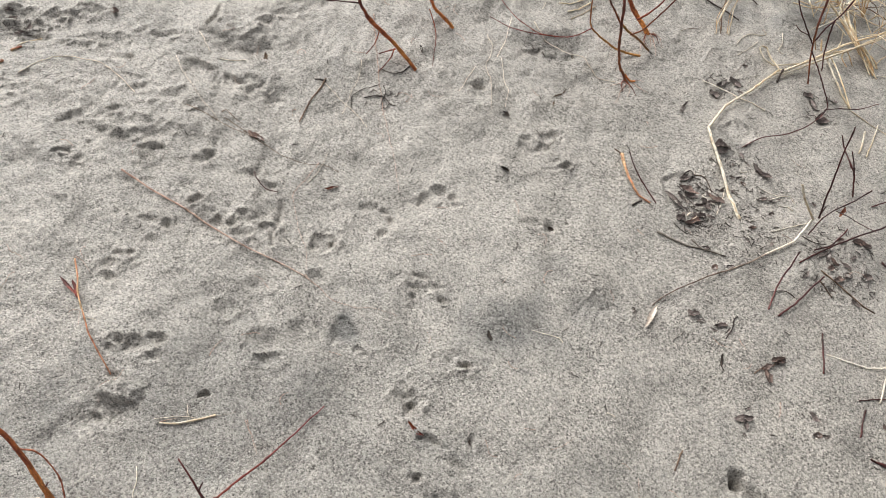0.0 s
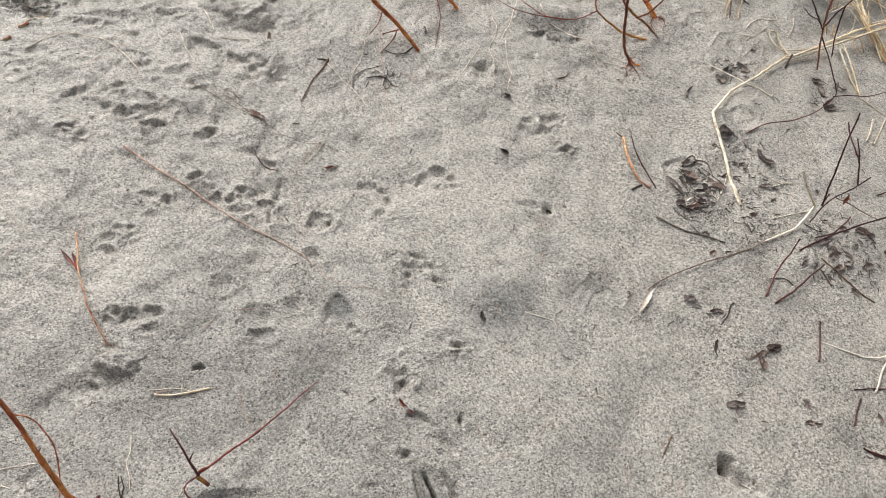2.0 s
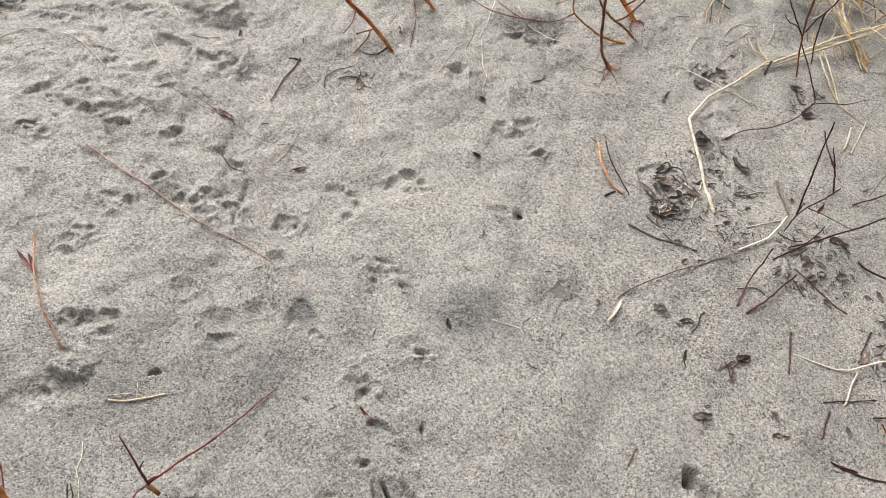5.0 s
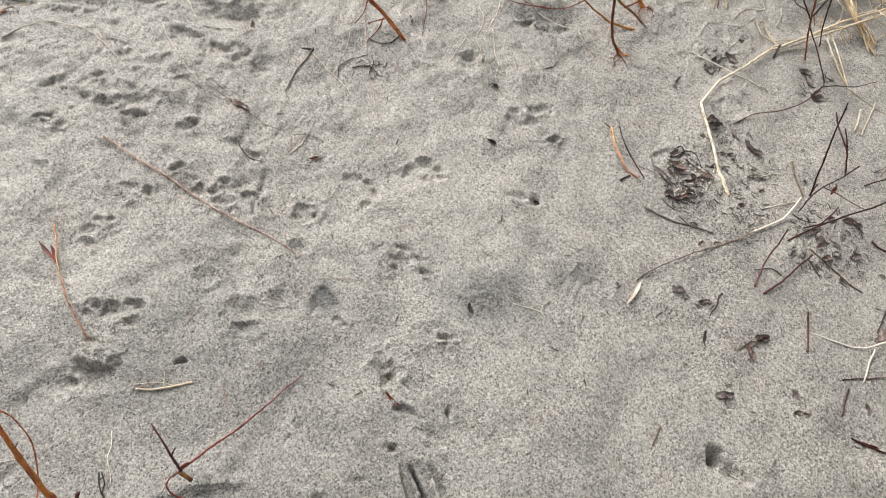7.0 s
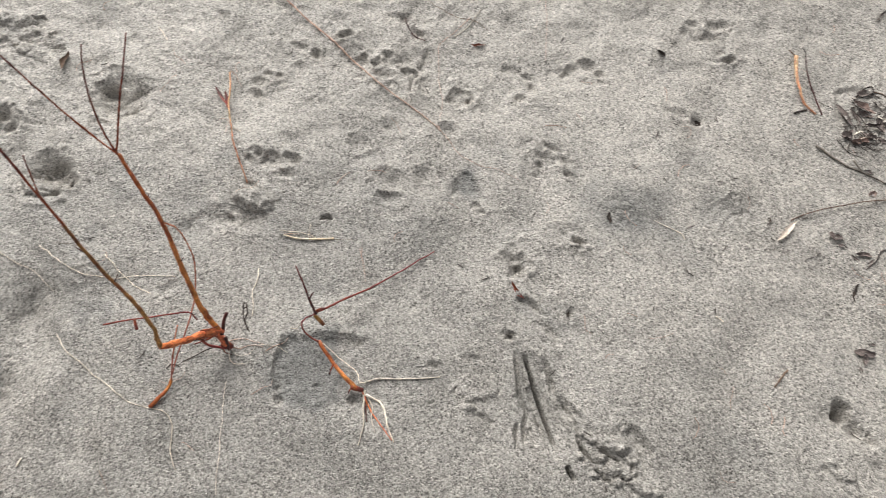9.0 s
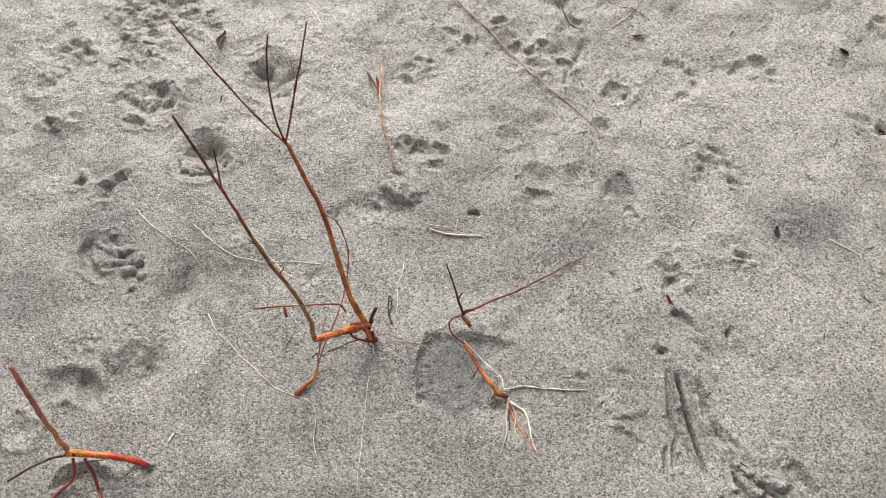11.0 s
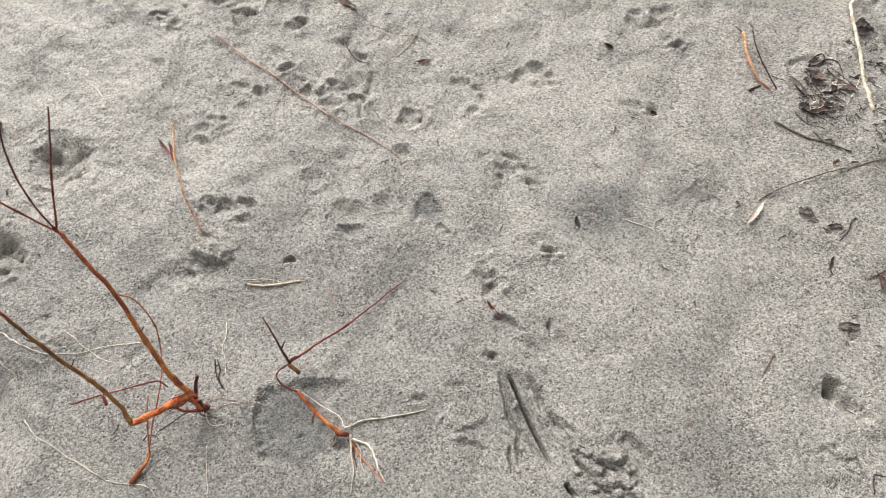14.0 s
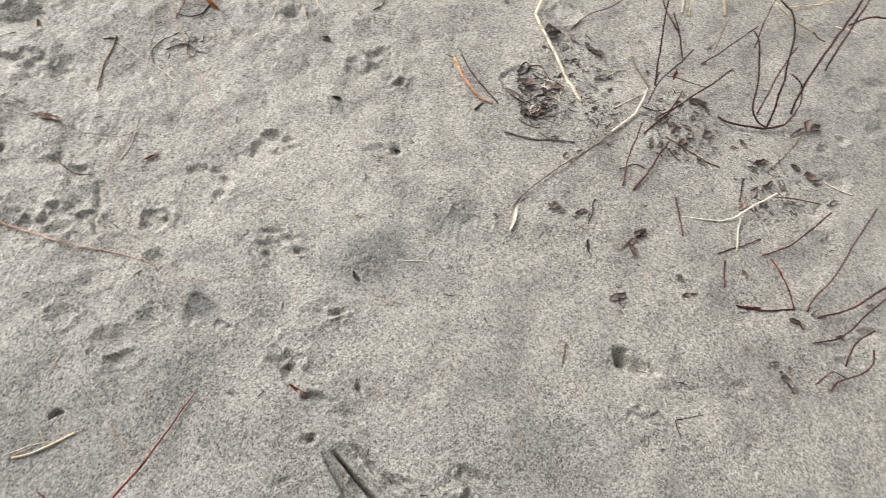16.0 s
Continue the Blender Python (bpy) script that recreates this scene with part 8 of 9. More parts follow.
stick("stick", YELLOWBARK, [(-1.156, 1.095, 0.0031), (-1.145, 1.102, 0.0029), (-1.135, 1.11, 0.0027)], 0.0028, 0.0023, "orange broken end of a stick", "twig")
stick("stick", YELLOWBARK, [(-1.162, 1.039, 0.0031), (-1.155, 1.047, 0.0031), (-1.15, 1.053, 0.0031)], 0.0028, 0.0028, "orange broken end of a stick", "twig")
scrap(RUST, 0.032, 0.418, 0.046, 0.007, -26, "reddish bark scrap half sunk in sand")
scrap(DARK, 0.140, 0.419, 0.026, 0.007, -74, "small dark bark scrap on sand")
scrap(DARK, 0.140, 0.646, 0.028, 0.011, -63, "small dark bark scrap standing in damp sand")
scrap(DARK, 0.075, 1.292, 0.030, 0.012, -26, "small dark bark scrap on sand")
scrap(DARK, 0.102, 1.103, 0.024, 0.013, -10, "small dark bark scrap on sand")
scrap(DARK, 0.241, 0.963, 0.025, 0.014, -34, "dark bark scrap in a paw print")
scrap(DARK, 0.445, 0.791, 0.012, 0.007, -57, "small dark bark scrap on sand")
scrap(DARK, 0.649, 0.716, 0.042, 0.007, -87, "small dark bark scrap on sand")
scrap(BROWN, -0.569, 1.274, 0.037, 0.008, -71, "small brown bark scrap on sand")
scrap(DARK, -0.186, 1.435, 0.036, 0.008, -71, "small dark bark scrap on sand")
scrap(BROWN, -1.061, 0.444, 0.051, 0.011, 107, "small brown bark strip on sand")
scrap(RUST, -0.292, 0.934, 0.037, 0.007, 33, "small red bark scrap on sand")
stick("twig", DARK, [(0.684, 0.836, 0.0021), (0.675, 0.823, 0.002), (0.67, 0.8, 0.0018), (0.655, 0.771, 0.0017)], 0.00144, 0.00102, "thin dark crooked twig on sand", "twig")
leaf(PALELEAF, 0.484, 0.782, 0.072, 0.012, 69, 0.12, 1, "narrow pale dry leaf lying on sand", "dead leaves on the sand", 0.0055)
leaf(REDLEAF, -0.710, 0.517, 0.056, 0.006, -31, 0.3, 1, "dark red folded leaf on a tan twig", "dead leaves on the sand", 0.01)
leaf(REDLEAF, -0.695, 0.516, 0.046, 0.006, -52, 0.3, 1, "dark red folded leaf on a tan twig", "dead leaves on the sand", 0.008)
leaf(DARKLEAF, 0.581, 0.815, 0.035, 0.015, -7, 1.4, 2, "dark curled dead leaf on sand", "dead leaves on the sand", 0.003)
leaf(DARKLEAF, 0.601, 0.803, 0.024, 0.008, 5, 0.8, 0, "dark curled dead leaf on sand", "dead leaves on the sand", 0.002)
leaf(DARKLEAF, 0.643, 0.800, 0.037, 0.013, 20, 0.8, 3, "dark curled dead leaf on sand", "dead leaves on the sand", 0.003)
leaf(DARKLEAF, 0.630, 0.789, 0.021, 0.006, -20, 0.6, 0, "dark curled dead leaf on sand", "dead leaves on the sand", 0.002)
leaf(DARKLEAF, 0.660, 0.790, 0.020, 0.005, 64, 0.6, 0, "dark curled dead leaf on sand", "dead leaves on the sand", 0.002)
leaf(BROWNLEAF, 0.748, 0.731, 0.036, 0.011, 24, 0.9, 3, "brown crumpled dead leaf on sand", "dead leaves on the sand", 0.004)
leaf(BROWNLEAF, 0.754, 0.708, 0.028, 0.013, -72, 0.7, 1, "brown crumpled dead leaf on sand", "dead leaves on the sand", 0.003)
leaf(DARKLEAF, 0.779, 0.750, 0.031, 0.013, 40, 0.9, 2, "brown crumpled dead leaf on sand", "dead leaves on the sand", 0.004)
leaf(DARKLEAF, 0.692, 0.597, 0.045, 0.014, 19, 1.0, 2, "dark curled dead leaf on sand", "dead leaves on the sand", 0.004)
leaf(DARKLEAF, 0.698, 0.585, 0.024, 0.012, -82, 0.8, 3, "dark curled dead leaf on sand", "dead leaves on the sand", 0.003)
leaf(DARKLEAF, 0.702, 0.620, 0.017, 0.006, 24, 1.2, 0, "dark curled dead leaf on sand", "dead leaves on the sand", 0.002)
leaf(DARKLEAF, 0.695, 0.560, 0.015, 0.006, -58, 0.4, 0, "dark curled dead leaf on sand", "dead leaves on the sand", 0.002)
leaf(DARKLEAF, 0.847, 0.639, 0.025, 0.008, -47, 0.7, 0, "dark curled dead leaf on sand", "dead leaves on the sand", 0.002)
leaf(BROWNLEAF, 0.852, 0.600, 0.022, 0.011, 14, 0.9, 0, "brown crumpled dead leaf on sand", "dead leaves on the sand", 0.002)
leaf(DARKLEAF, 0.871, 0.601, 0.016, 0.006, 38, 0.8, 0, "dark curled dead leaf on sand", "dead leaves on the sand", 0.002)
leaf(DARKLEAF, 0.549, 0.473, 0.010, 0.004, 72, 0.4, 0, "dark curled dead leaf on sand", "dead leaves on the sand", 0.002)
leaf(BROWNLEAF, -0.985, 1.301, 0.025, 0.019, 5, 0.9, 3, "brown crumpled dead leaf on sand", "dead leaves on the sand", 0.004)
leaf(DARKLEAF, 0.548, 1.458, 0.052, 0.010, 70, 1.0, 2, "dark curled dead leaf on sand", "dead leaves on the sand", 0.003)
leaf(DARKLEAF, 0.561, 1.217, 0.045, 0.016, 37, 0.9, 2, "dark curled dead leaf on sand", "dead leaves on the sand", 0.003)
leaf(DARKLEAF, 0.577, 1.161, 0.040, 0.014, 16, 0.9, 0, "dark curled dead leaf on sand", "dead leaves on the sand", 0.003)
leaf(DARKLEAF, 0.555, 1.146, 0.041, 0.009, -39, 0.9, 1, "dark curled dead leaf on sand", "dead leaves on the sand", 0.003)
leaf(DARKLEAF, 0.625, 1.175, 0.032, 0.008, -43, 0.9, 0, "dark curled dead leaf on sand", "dead leaves on the sand", 0.003)
leaf(DARKLEAF, 0.594, 1.095, 0.037, 0.020, -2, 0.9, 2, "dark curled dead leaf on sand", "dead leaves on the sand", 0.003)
leaf(BROWNLEAF, 0.574, 1.072, 0.047, 0.018, 27, 0.9, 3, "brown crumpled dead leaf on sand", "dead leaves on the sand", 0.003)
leaf(DARKLEAF, 0.550, 1.082, 0.029, 0.010, 61, 0.9, 0, "dark curled dead leaf on sand", "dead leaves on the sand", 0.003)
leaf(DARKLEAF, 0.657, 1.202, 0.024, 0.010, 45, 0.9, 2, "dark curled dead leaf on sand", "dead leaves on the sand", 0.003)
leaf(DARKLEAF, 0.650, 1.319, 0.037, 0.015, 22, 0.9, 0, "dark curled dead leaf on sand", "dead leaves on the sand", 0.003)
leaf(DARKLEAF, 0.665, 1.338, 0.020, 0.009, -39, 0.9, 2, "dark curled dead leaf on sand", "dead leaves on the sand", 0.003)
leaf(DARKLEAF, 0.687, 1.295, 0.017, 0.006, 37, 0.9, 0, "dark curled dead leaf on sand", "dead leaves on the sand", 0.003)
leaf(BROWNLEAF, 0.710, 1.236, 0.019, 0.011, -38, 0.9, 3, "brown crumpled dead leaf on sand", "dead leaves on the sand", 0.003)
leaf(DARKLEAF, 0.702, 1.256, 0.022, 0.010, 27, 0.9, 2, "dark curled dead leaf on sand", "dead leaves on the sand", 0.003)
leaf(DARKLEAF, 0.679, 1.251, 0.025, 0.008, 4, 0.9, 0, "dark curled dead leaf on sand", "dead leaves on the sand", 0.003)
leaf(DARKLEAF, 0.686, 1.201, 0.022, 0.008, -24, 0.9, 1, "dark curled dead leaf on sand", "dead leaves on the sand", 0.003)
leaf(DARKLEAF, 0.747, 1.290, 0.044, 0.015, -39, 0.9, 0, "dark curled dead leaf on sand", "dead leaves on the sand", 0.003)
leaf(DARKLEAF, 0.720, 1.301, 0.026, 0.005, -46, 0.9, 1, "dark curled dead leaf on sand", "dead leaves on the sand", 0.003)
leaf(DARKLEAF, 0.624, 1.287, 0.015, 0.008, 16, 0.9, 2, "dark curled dead leaf on sand", "dead leaves on the sand", 0.003)
leaf(DARKLEAF, 0.759, 1.200, 0.031, 0.011, 21, 0.9, 0, "dark curled dead leaf on sand", "dead leaves on the sand", 0.003)
leaf(DARKLEAF, 0.781, 1.160, 0.016, 0.010, 16, 0.9, 2, "dark curled dead leaf on sand", "dead leaves on the sand", 0.003)
leaf(DARKLEAF, 0.791, 1.204, 0.043, 0.008, 24, 0.9, 0, "dark curled dead leaf on sand", "dead leaves on the sand", 0.003)
leaf(BROWNLEAF, 0.728, 1.099, 0.024, 0.010, 16, 0.9, 3, "brown crumpled dead leaf on sand", "dead leaves on the sand", 0.003)
leaf(DARKLEAF, 0.776, 1.070, 0.036, 0.008, 65, 0.9, 1, "dark curled dead leaf on sand", "dead leaves on the sand", 0.003)
leaf(DARKLEAF, 0.713, 1.061, 0.027, 0.004, -49, 0.9, 1, "dark curled dead leaf on sand", "dead leaves on the sand", 0.003)
leaf(DARKLEAF, 0.614, 1.008, 0.023, 0.008, -8, 0.9, 0, "dark curled dead leaf on sand", "dead leaves on the sand", 0.003)
leaf(BROWNLEAF, 0.631, 0.956, 0.022, 0.013, 44, 0.9, 3, "brown crumpled dead leaf on sand", "dead leaves on the sand", 0.003)
leaf(DARKLEAF, 0.669, 0.970, 0.020, 0.008, 21, 0.9, 2, "dark curled dead leaf on sand", "dead leaves on the sand", 0.003)
leaf(DARKLEAF, 0.892, 1.220, 0.015, 0.009, -52, 0.9, 2, "dark curled dead leaf on sand", "dead leaves on the sand", 0.003)
leaf(RUSTLEAF, 0.943, 1.188, 0.038, 0.012, 64, 0.9, 3, "small orange-brown dead leaf hanging on a twig", "dead leaves on the sand", 0.03)
leaf(DARKLEAF, 0.908, 1.617, 0.033, 0.017, -43, 1.0, 2, "dark curled dead leaf on sand", "dead leaves on the sand", 0.003)
leaf(DARKLEAF, 0.921, 1.587, 0.044, 0.014, -69, 1.0, 0, "dark curled dead leaf on sand", "dead leaves on the sand", 0.003)
leaf(DARKLEAF, 0.940, 1.526, 0.046, 0.020, 18, 1.0, 3, "dark curled dead leaf on sand", "dead leaves on the sand", 0.003)
leaf(DARKLEAF, 0.934, 1.546, 0.046, 0.017, 46, 1.0, 2, "dark curled dead leaf on sand", "dead leaves on the sand", 0.003)
leaf(DARKLEAF, 0.982, 1.619, 0.029, 0.012, -27, 1.0, 0, "dark curled dead leaf on sand", "dead leaves on the sand", 0.003)
leaf(DARKLEAF, 0.660, 1.582, 0.063, 0.017, 40, 1.0, 2, "dark curled dead leaf on sand", "dead leaves on the sand", 0.003)
leaf(DARKLEAF, 0.693, 1.598, 0.046, 0.014, -42, 1.0, 2, "dark curled dead leaf on sand", "dead leaves on the sand", 0.003)
leaf(DARKLEAF, 0.635, 1.540, 0.038, 0.016, -65, 1.0, 3, "dark curled dead leaf on sand", "dead leaves on the sand", 0.003)
leaf(DARKLEAF, 0.708, 1.563, 0.024, 0.011, -27, 1.0, 0, "dark curled dead leaf on sand", "dead leaves on the sand", 0.003)
leaf(DARKLEAF, 0.725, 1.680, 0.020, 0.010, 19, 1.0, 0, "dark curled dead leaf on sand", "dead leaves on the sand", 0.003)
leaf(BROWNLEAF, 0.950, 1.118, 0.027, 0.013, -9, 0.9, 3, "brown crumpled dead leaf on sand", "dead leaves on the sand", 0.004)
leaf(BROWNLEAF, 0.994, 1.126, 0.045, 0.015, 5, 0.9, 3, "brown crumpled dead leaf on sand", "dead leaves on the sand", 0.004)
leaf(DARKLEAF, 1.015, 1.120, 0.027, 0.018, -8, 0.9, 2, "dark curled dead leaf on sand", "dead leaves on the sand", 0.004)
leaf(DARKLEAF, 0.896, 1.062, 0.041, 0.010, 42, 0.9, 1, "dark curled dead leaf on sand", "dead leaves on the sand", 0.004)
leaf(BROWNLEAF, 0.923, 1.045, 0.030, 0.012, -37, 0.9, 3, "brown crumpled dead leaf on sand", "dead leaves on the sand", 0.004)
leaf(DARKLEAF, 0.951, 1.045, 0.040, 0.011, -44, 0.9, 0, "dark curled dead leaf on sand", "dead leaves on the sand", 0.004)
leaf(DARKLEAF, 0.910, 1.058, 0.034, 0.010, 63, 0.9, 1, "dark curled dead leaf on sand", "dead leaves on the sand", 0.004)
leaf(BROWNLEAF, 0.933, 1.000, 0.030, 0.015, 15, 0.9, 3, "brown crumpled dead leaf on sand", "dead leaves on the sand", 0.004)
leaf(DARKLEAF, 0.955, 1.014, 0.023, 0.017, 34, 0.9, 2, "dark curled dead leaf on sand", "dead leaves on the sand", 0.004)
leaf(DARKLEAF, 1.005, 1.028, 0.030, 0.015, 25, 0.9, 2, "dark curled dead leaf on sand", "dead leaves on the sand", 0.004)
leaf(DARKLEAF, 0.916, 0.964, 0.029, 0.010, -36, 0.9, 1, "dark curled dead leaf on sand", "dead leaves on the sand", 0.004)
leaf(DARKLEAF, 0.970, 0.948, 0.028, 0.010, -43, 0.9, 0, "dark curled dead leaf on sand", "dead leaves on the sand", 0.004)
leaf(DARKLEAF, 0.849, 0.993, 0.033, 0.009, 57, 0.9, 0, "dark curled dead leaf on sand", "dead leaves on the sand", 0.004)
leaf(DARKLEAF, 0.975, 1.076, 0.021, 0.010, 16, 0.9, 1, "dark curled dead leaf on sand", "dead leaves on the sand", 0.004)
leaf(BROWNLEAF, 0.914, 1.027, 0.018, 0.017, 15, 0.9, 3, "brown crumpled dead leaf on sand", "dead leaves on the sand", 0.004)
leaf(BROWNLEAF, 1.293, 1.063, 0.055, 0.018, 50, 0.9, 3, "brown crumpled dead leaf on sand", "dead leaves on the sand", 0.004)
leaf(DARKLEAF, 1.255, 1.044, 0.051, 0.011, 26, 0.9, 1, "dark curled dead leaf on sand", "dead leaves on the sand", 0.004)
leaf(DARKLEAF, 1.317, 1.061, 0.037, 0.018, 29, 0.9, 2, "dark curled dead leaf on sand", "dead leaves on the sand", 0.004)
leaf(BROWNLEAF, 1.134, 0.954, 0.045, 0.017, 7, 0.9, 3, "brown crumpled dead leaf on sand", "dead leaves on the sand", 0.004)
leaf(DARKLEAF, 1.106, 0.936, 0.028, 0.012, -21, 0.9, 0, "dark curled dead leaf on sand", "dead leaves on the sand", 0.004)
leaf(DARKLEAF, 1.103, 1.010, 0.033, 0.010, -55, 0.9, 1, "dark curled dead leaf on sand", "dead leaves on the sand", 0.004)
leaf(DARKLEAF, 1.076, 0.997, 0.026, 0.010, -21, 0.9, 2, "dark curled dead leaf on sand", "dead leaves on the sand", 0.004)
leaf(DARKLEAF, 1.223, 0.941, 0.032, 0.017, -35, 0.9, 2, "dark curled dead leaf on sand", "dead leaves on the sand", 0.004)
leaf(BROWNLEAF, 1.255, 0.918, 0.042, 0.017, -9, 0.9, 3, "brown crumpled dead leaf on sand", "dead leaves on the sand", 0.004)
leaf(DARKLEAF, 1.275, 0.907, 0.036, 0.012, 20, 0.9, 0, "dark curled dead leaf on sand", "dead leaves on the sand", 0.004)
leaf(BROWNLEAF, 1.131, 0.889, 0.041, 0.012, 29, 0.9, 3, "brown crumpled dead leaf on sand", "dead leaves on the sand", 0.004)
leaf(DARKLEAF, 1.175, 0.886, 0.027, 0.010, -35, 0.9, 1, "dark curled dead leaf on sand", "dead leaves on the sand", 0.004)
leaf(DARKLEAF, 1.086, 0.864, 0.042, 0.012, 51, 0.9, 0, "dark curled dead leaf on sand", "dead leaves on the sand", 0.004)
leaf(BROWNLEAF, 1.048, 0.832, 0.049, 0.016, 51, 0.9, 3, "brown crumpled dead leaf on sand", "dead leaves on the sand", 0.004)
leaf(DARKLEAF, 1.078, 0.810, 0.032, 0.011, -74, 0.9, 0, "dark curled dead leaf on sand", "dead leaves on the sand", 0.004)
leaf(DARKLEAF, 1.100, 0.834, 0.032, 0.012, 28, 0.9, 2, "dark curled dead leaf on sand", "dead leaves on the sand", 0.004)
leaf(DARKLEAF, 1.040, 0.408, 0.034, 0.015, -60, 0.9, 2, "dark curled dead leaf on sand", "dead leaves on the sand", 0.004)
leaf(DARKLEAF, 1.055, 0.392, 0.025, 0.013, -53, 0.9, 0, "dark curled dead leaf on sand", "dead leaves on the sand", 0.004)
leaf(DARKLEAF, 1.055, 0.432, 0.024, 0.008, -86, 0.9, 1, "dark curled dead leaf on sand", "dead leaves on the sand", 0.004)
leaf(DARKLEAF, 1.019, 0.445, 0.024, 0.010, 8, 0.9, 2, "dark curled dead leaf on sand", "dead leaves on the sand", 0.004)
leaf(DARKLEAF, 1.003, 0.439, 0.014, 0.008, -33, 0.9, 0, "dark curled dead leaf on sand", "dead leaves on the sand", 0.004)
leaf(DARKLEAF, 1.033, 0.426, 0.014, 0.008, -33, 0.9, 1, "dark curled dead leaf on sand", "dead leaves on the sand", 0.004)
leaf(BROWNLEAF, 1.097, 0.541, 0.029, 0.017, -21, 0.9, 3, "brown crumpled dead leaf on sand", "dead leaves on the sand", 0.004)
leaf(BROWNLEAF, 1.112, 0.530, 0.022, 0.011, -74, 0.9, 3, "brown crumpled dead leaf on sand", "dead leaves on the sand", 0.004)
leaf(DARKLEAF, 1.205, 0.507, 0.024, 0.011, -0, 0.9, 2, "dark curled dead leaf on sand", "dead leaves on the sand", 0.004)
leaf(DARKLEAF, 1.301, 0.574, 0.018, 0.012, -0, 0.9, 2, "dark curled dead leaf on sand", "dead leaves on the sand", 0.004)
leaf(BROWNLEAF, 1.013, 0.656, 0.022, 0.009, -73, 0.9, 3, "brown crumpled dead leaf on sand", "dead leaves on the sand", 0.004)
leaf(DARKLEAF, 0.851, 0.640, 0.028, 0.007, -40, 0.9, 0, "dark curled dead leaf on sand", "dead leaves on the sand", 0.004)
leaf(DARKLEAF, 0.848, 0.599, 0.019, 0.008, 5, 0.9, 2, "dark curled dead leaf on sand", "dead leaves on the sand", 0.004)
leaf(DARKLEAF, 0.868, 0.600, 0.015, 0.007, -21, 0.9, 0, "dark curled dead leaf on sand", "dead leaves on the sand", 0.004)
leaf(DARKLEAF, 1.153, 0.560, 0.025, 0.009, 32, 0.9, 1, "dark curled dead leaf on sand", "dead leaves on the sand", 0.004)
leaf(DARKLEAF, 1.302, 0.847, 0.041, 0.012, 20, 0.9, 0, "dark curled dead leaf on sand", "dead leaves on the sand", 0.004)
leaf(DARKLEAF, -1.208, 1.196, 0.031, 0.014, 52, 0.9, 0, "dark curled dead leaf on sand", "dead leaves on the sand", 0.004)
leaf(DARKLEAF, -1.151, 1.173, 0.034, 0.011, 97, 0.9, 1, "dark curled dead leaf on sand", "dead leaves on the sand", 0.004)
leaf(DARKLEAF, -1.160, 1.148, 0.026, 0.011, 35, 0.9, 0, "dark curled dead leaf on sand", "dead leaves on the sand", 0.004)
leaf(DARKLEAF, -1.230, 1.222, 0.031, 0.014, -8, 0.9, 2, "dark curled dead leaf on sand", "dead leaves on the sand", 0.004)
stick("twig", DARK, [(0.537, 1.067, 0.0014), (0.564, 1.064, 0.0013), (0.6, 1.057, 0.0012)], 0.00076, 0.00059, "thin dark curled stalk in a leaf heap", "twig", "dark red twigs stuck in the sand")
stick("twig", DARK, [(0.54, 1.159, 0.0014), (0.57, 1.146, 0.0013), (0.593, 1.118, 0.0013), (0.608, 1.08, 0.0012)], 0.00076, 0.00059, "thin dark curled stalk in a leaf heap", "twig", "dark red twigs stuck in the sand")
stick("twig", DARK, [(0.547, 1.202, 0.0014), (0.571, 1.22, 0.0013), (0.598, 1.216, 0.0012)], 0.00076, 0.00059, "thin dark curled stalk in a leaf heap", "twig", "dark red twigs stuck in the sand")
stick("twig", DARK, [(0.529, 1.054, 0.0014), (0.561, 1.036, 0.0013), (0.594, 1.036, 0.0012)], 0.00076, 0.00059, "thin dark curled stalk in a leaf heap", "twig", "dark red twigs stuck in the sand")
stick("twig", DARK, [(0.563, 1.184, 0.0014), (0.561, 1.144, 0.0013), (0.573, 1.108, 0.0012)], 0.00076, 0.00059, "thin dark curled stalk in a leaf heap", "twig", "dark red twigs stuck in the sand")
stick("twig", DARK, [(0.598, 1.209, 0.0014), (0.63, 1.185, 0.0013), (0.651, 1.17, 0.0012)], 0.00076, 0.00059, "thin dark curled stalk in a leaf heap", "twig", "dark red twigs stuck in the sand")
stick("twig", DARK, [(0.536, 1.101, 0.0014), (0.565, 1.12, 0.0013), (0.596, 1.136, 0.0012)], 0.00076, 0.00059, "thin dark curled stalk in a leaf heap", "twig", "dark red twigs stuck in the sand")
stick("twig", DARK, [(0.583, 1.069, 0.0014), (0.614, 1.068, 0.0013), (0.631, 1.083, 0.0012)], 0.00076, 0.00059, "thin dark curled stalk in a leaf heap", "twig", "dark red twigs stuck in the sand")
# matted leaves, splinters and rootlets
stick("twig", DARK, [(0.548, 1.197, 0.0016), (0.555, 1.224, 0.0016), (0.569, 1.237, 0.0016), (0.578, 1.224, 0.0016), (0.572, 1.207, 0.0016)], 0.0016, 0.001, "thin dark stalk curled to a loop in a leaf heap", "twig")
stick("twig", BROWN, [(0.580, 1.226, 0.0016), (0.603, 1.226, 0.0016), (0.618, 1.207, 0.0016), (0.626, 1.181, 0.0016)], 0.0013, 0.0008, "thin brown stalk arching over a leaf heap", "twig")
stick("root_strand", ROOT, [(0.562, 1.089, 0.006), (0.572, 1.104, 0.006), (0.585, 1.101, 0.006), (0.586, 1.086, 0.006), (0.574, 1.076, 0.006)], 0.0014, 0.001, "white curled root tip in a leaf heap", "root", "root strands")
stick("stick", PALEWOOD, [(0.603, 1.167, 0.006), (0.618, 1.154, 0.006), (0.630, 1.139, 0.006)], 0.002, 0.0014, "short pale splinter lying on dead leaves", "twig")
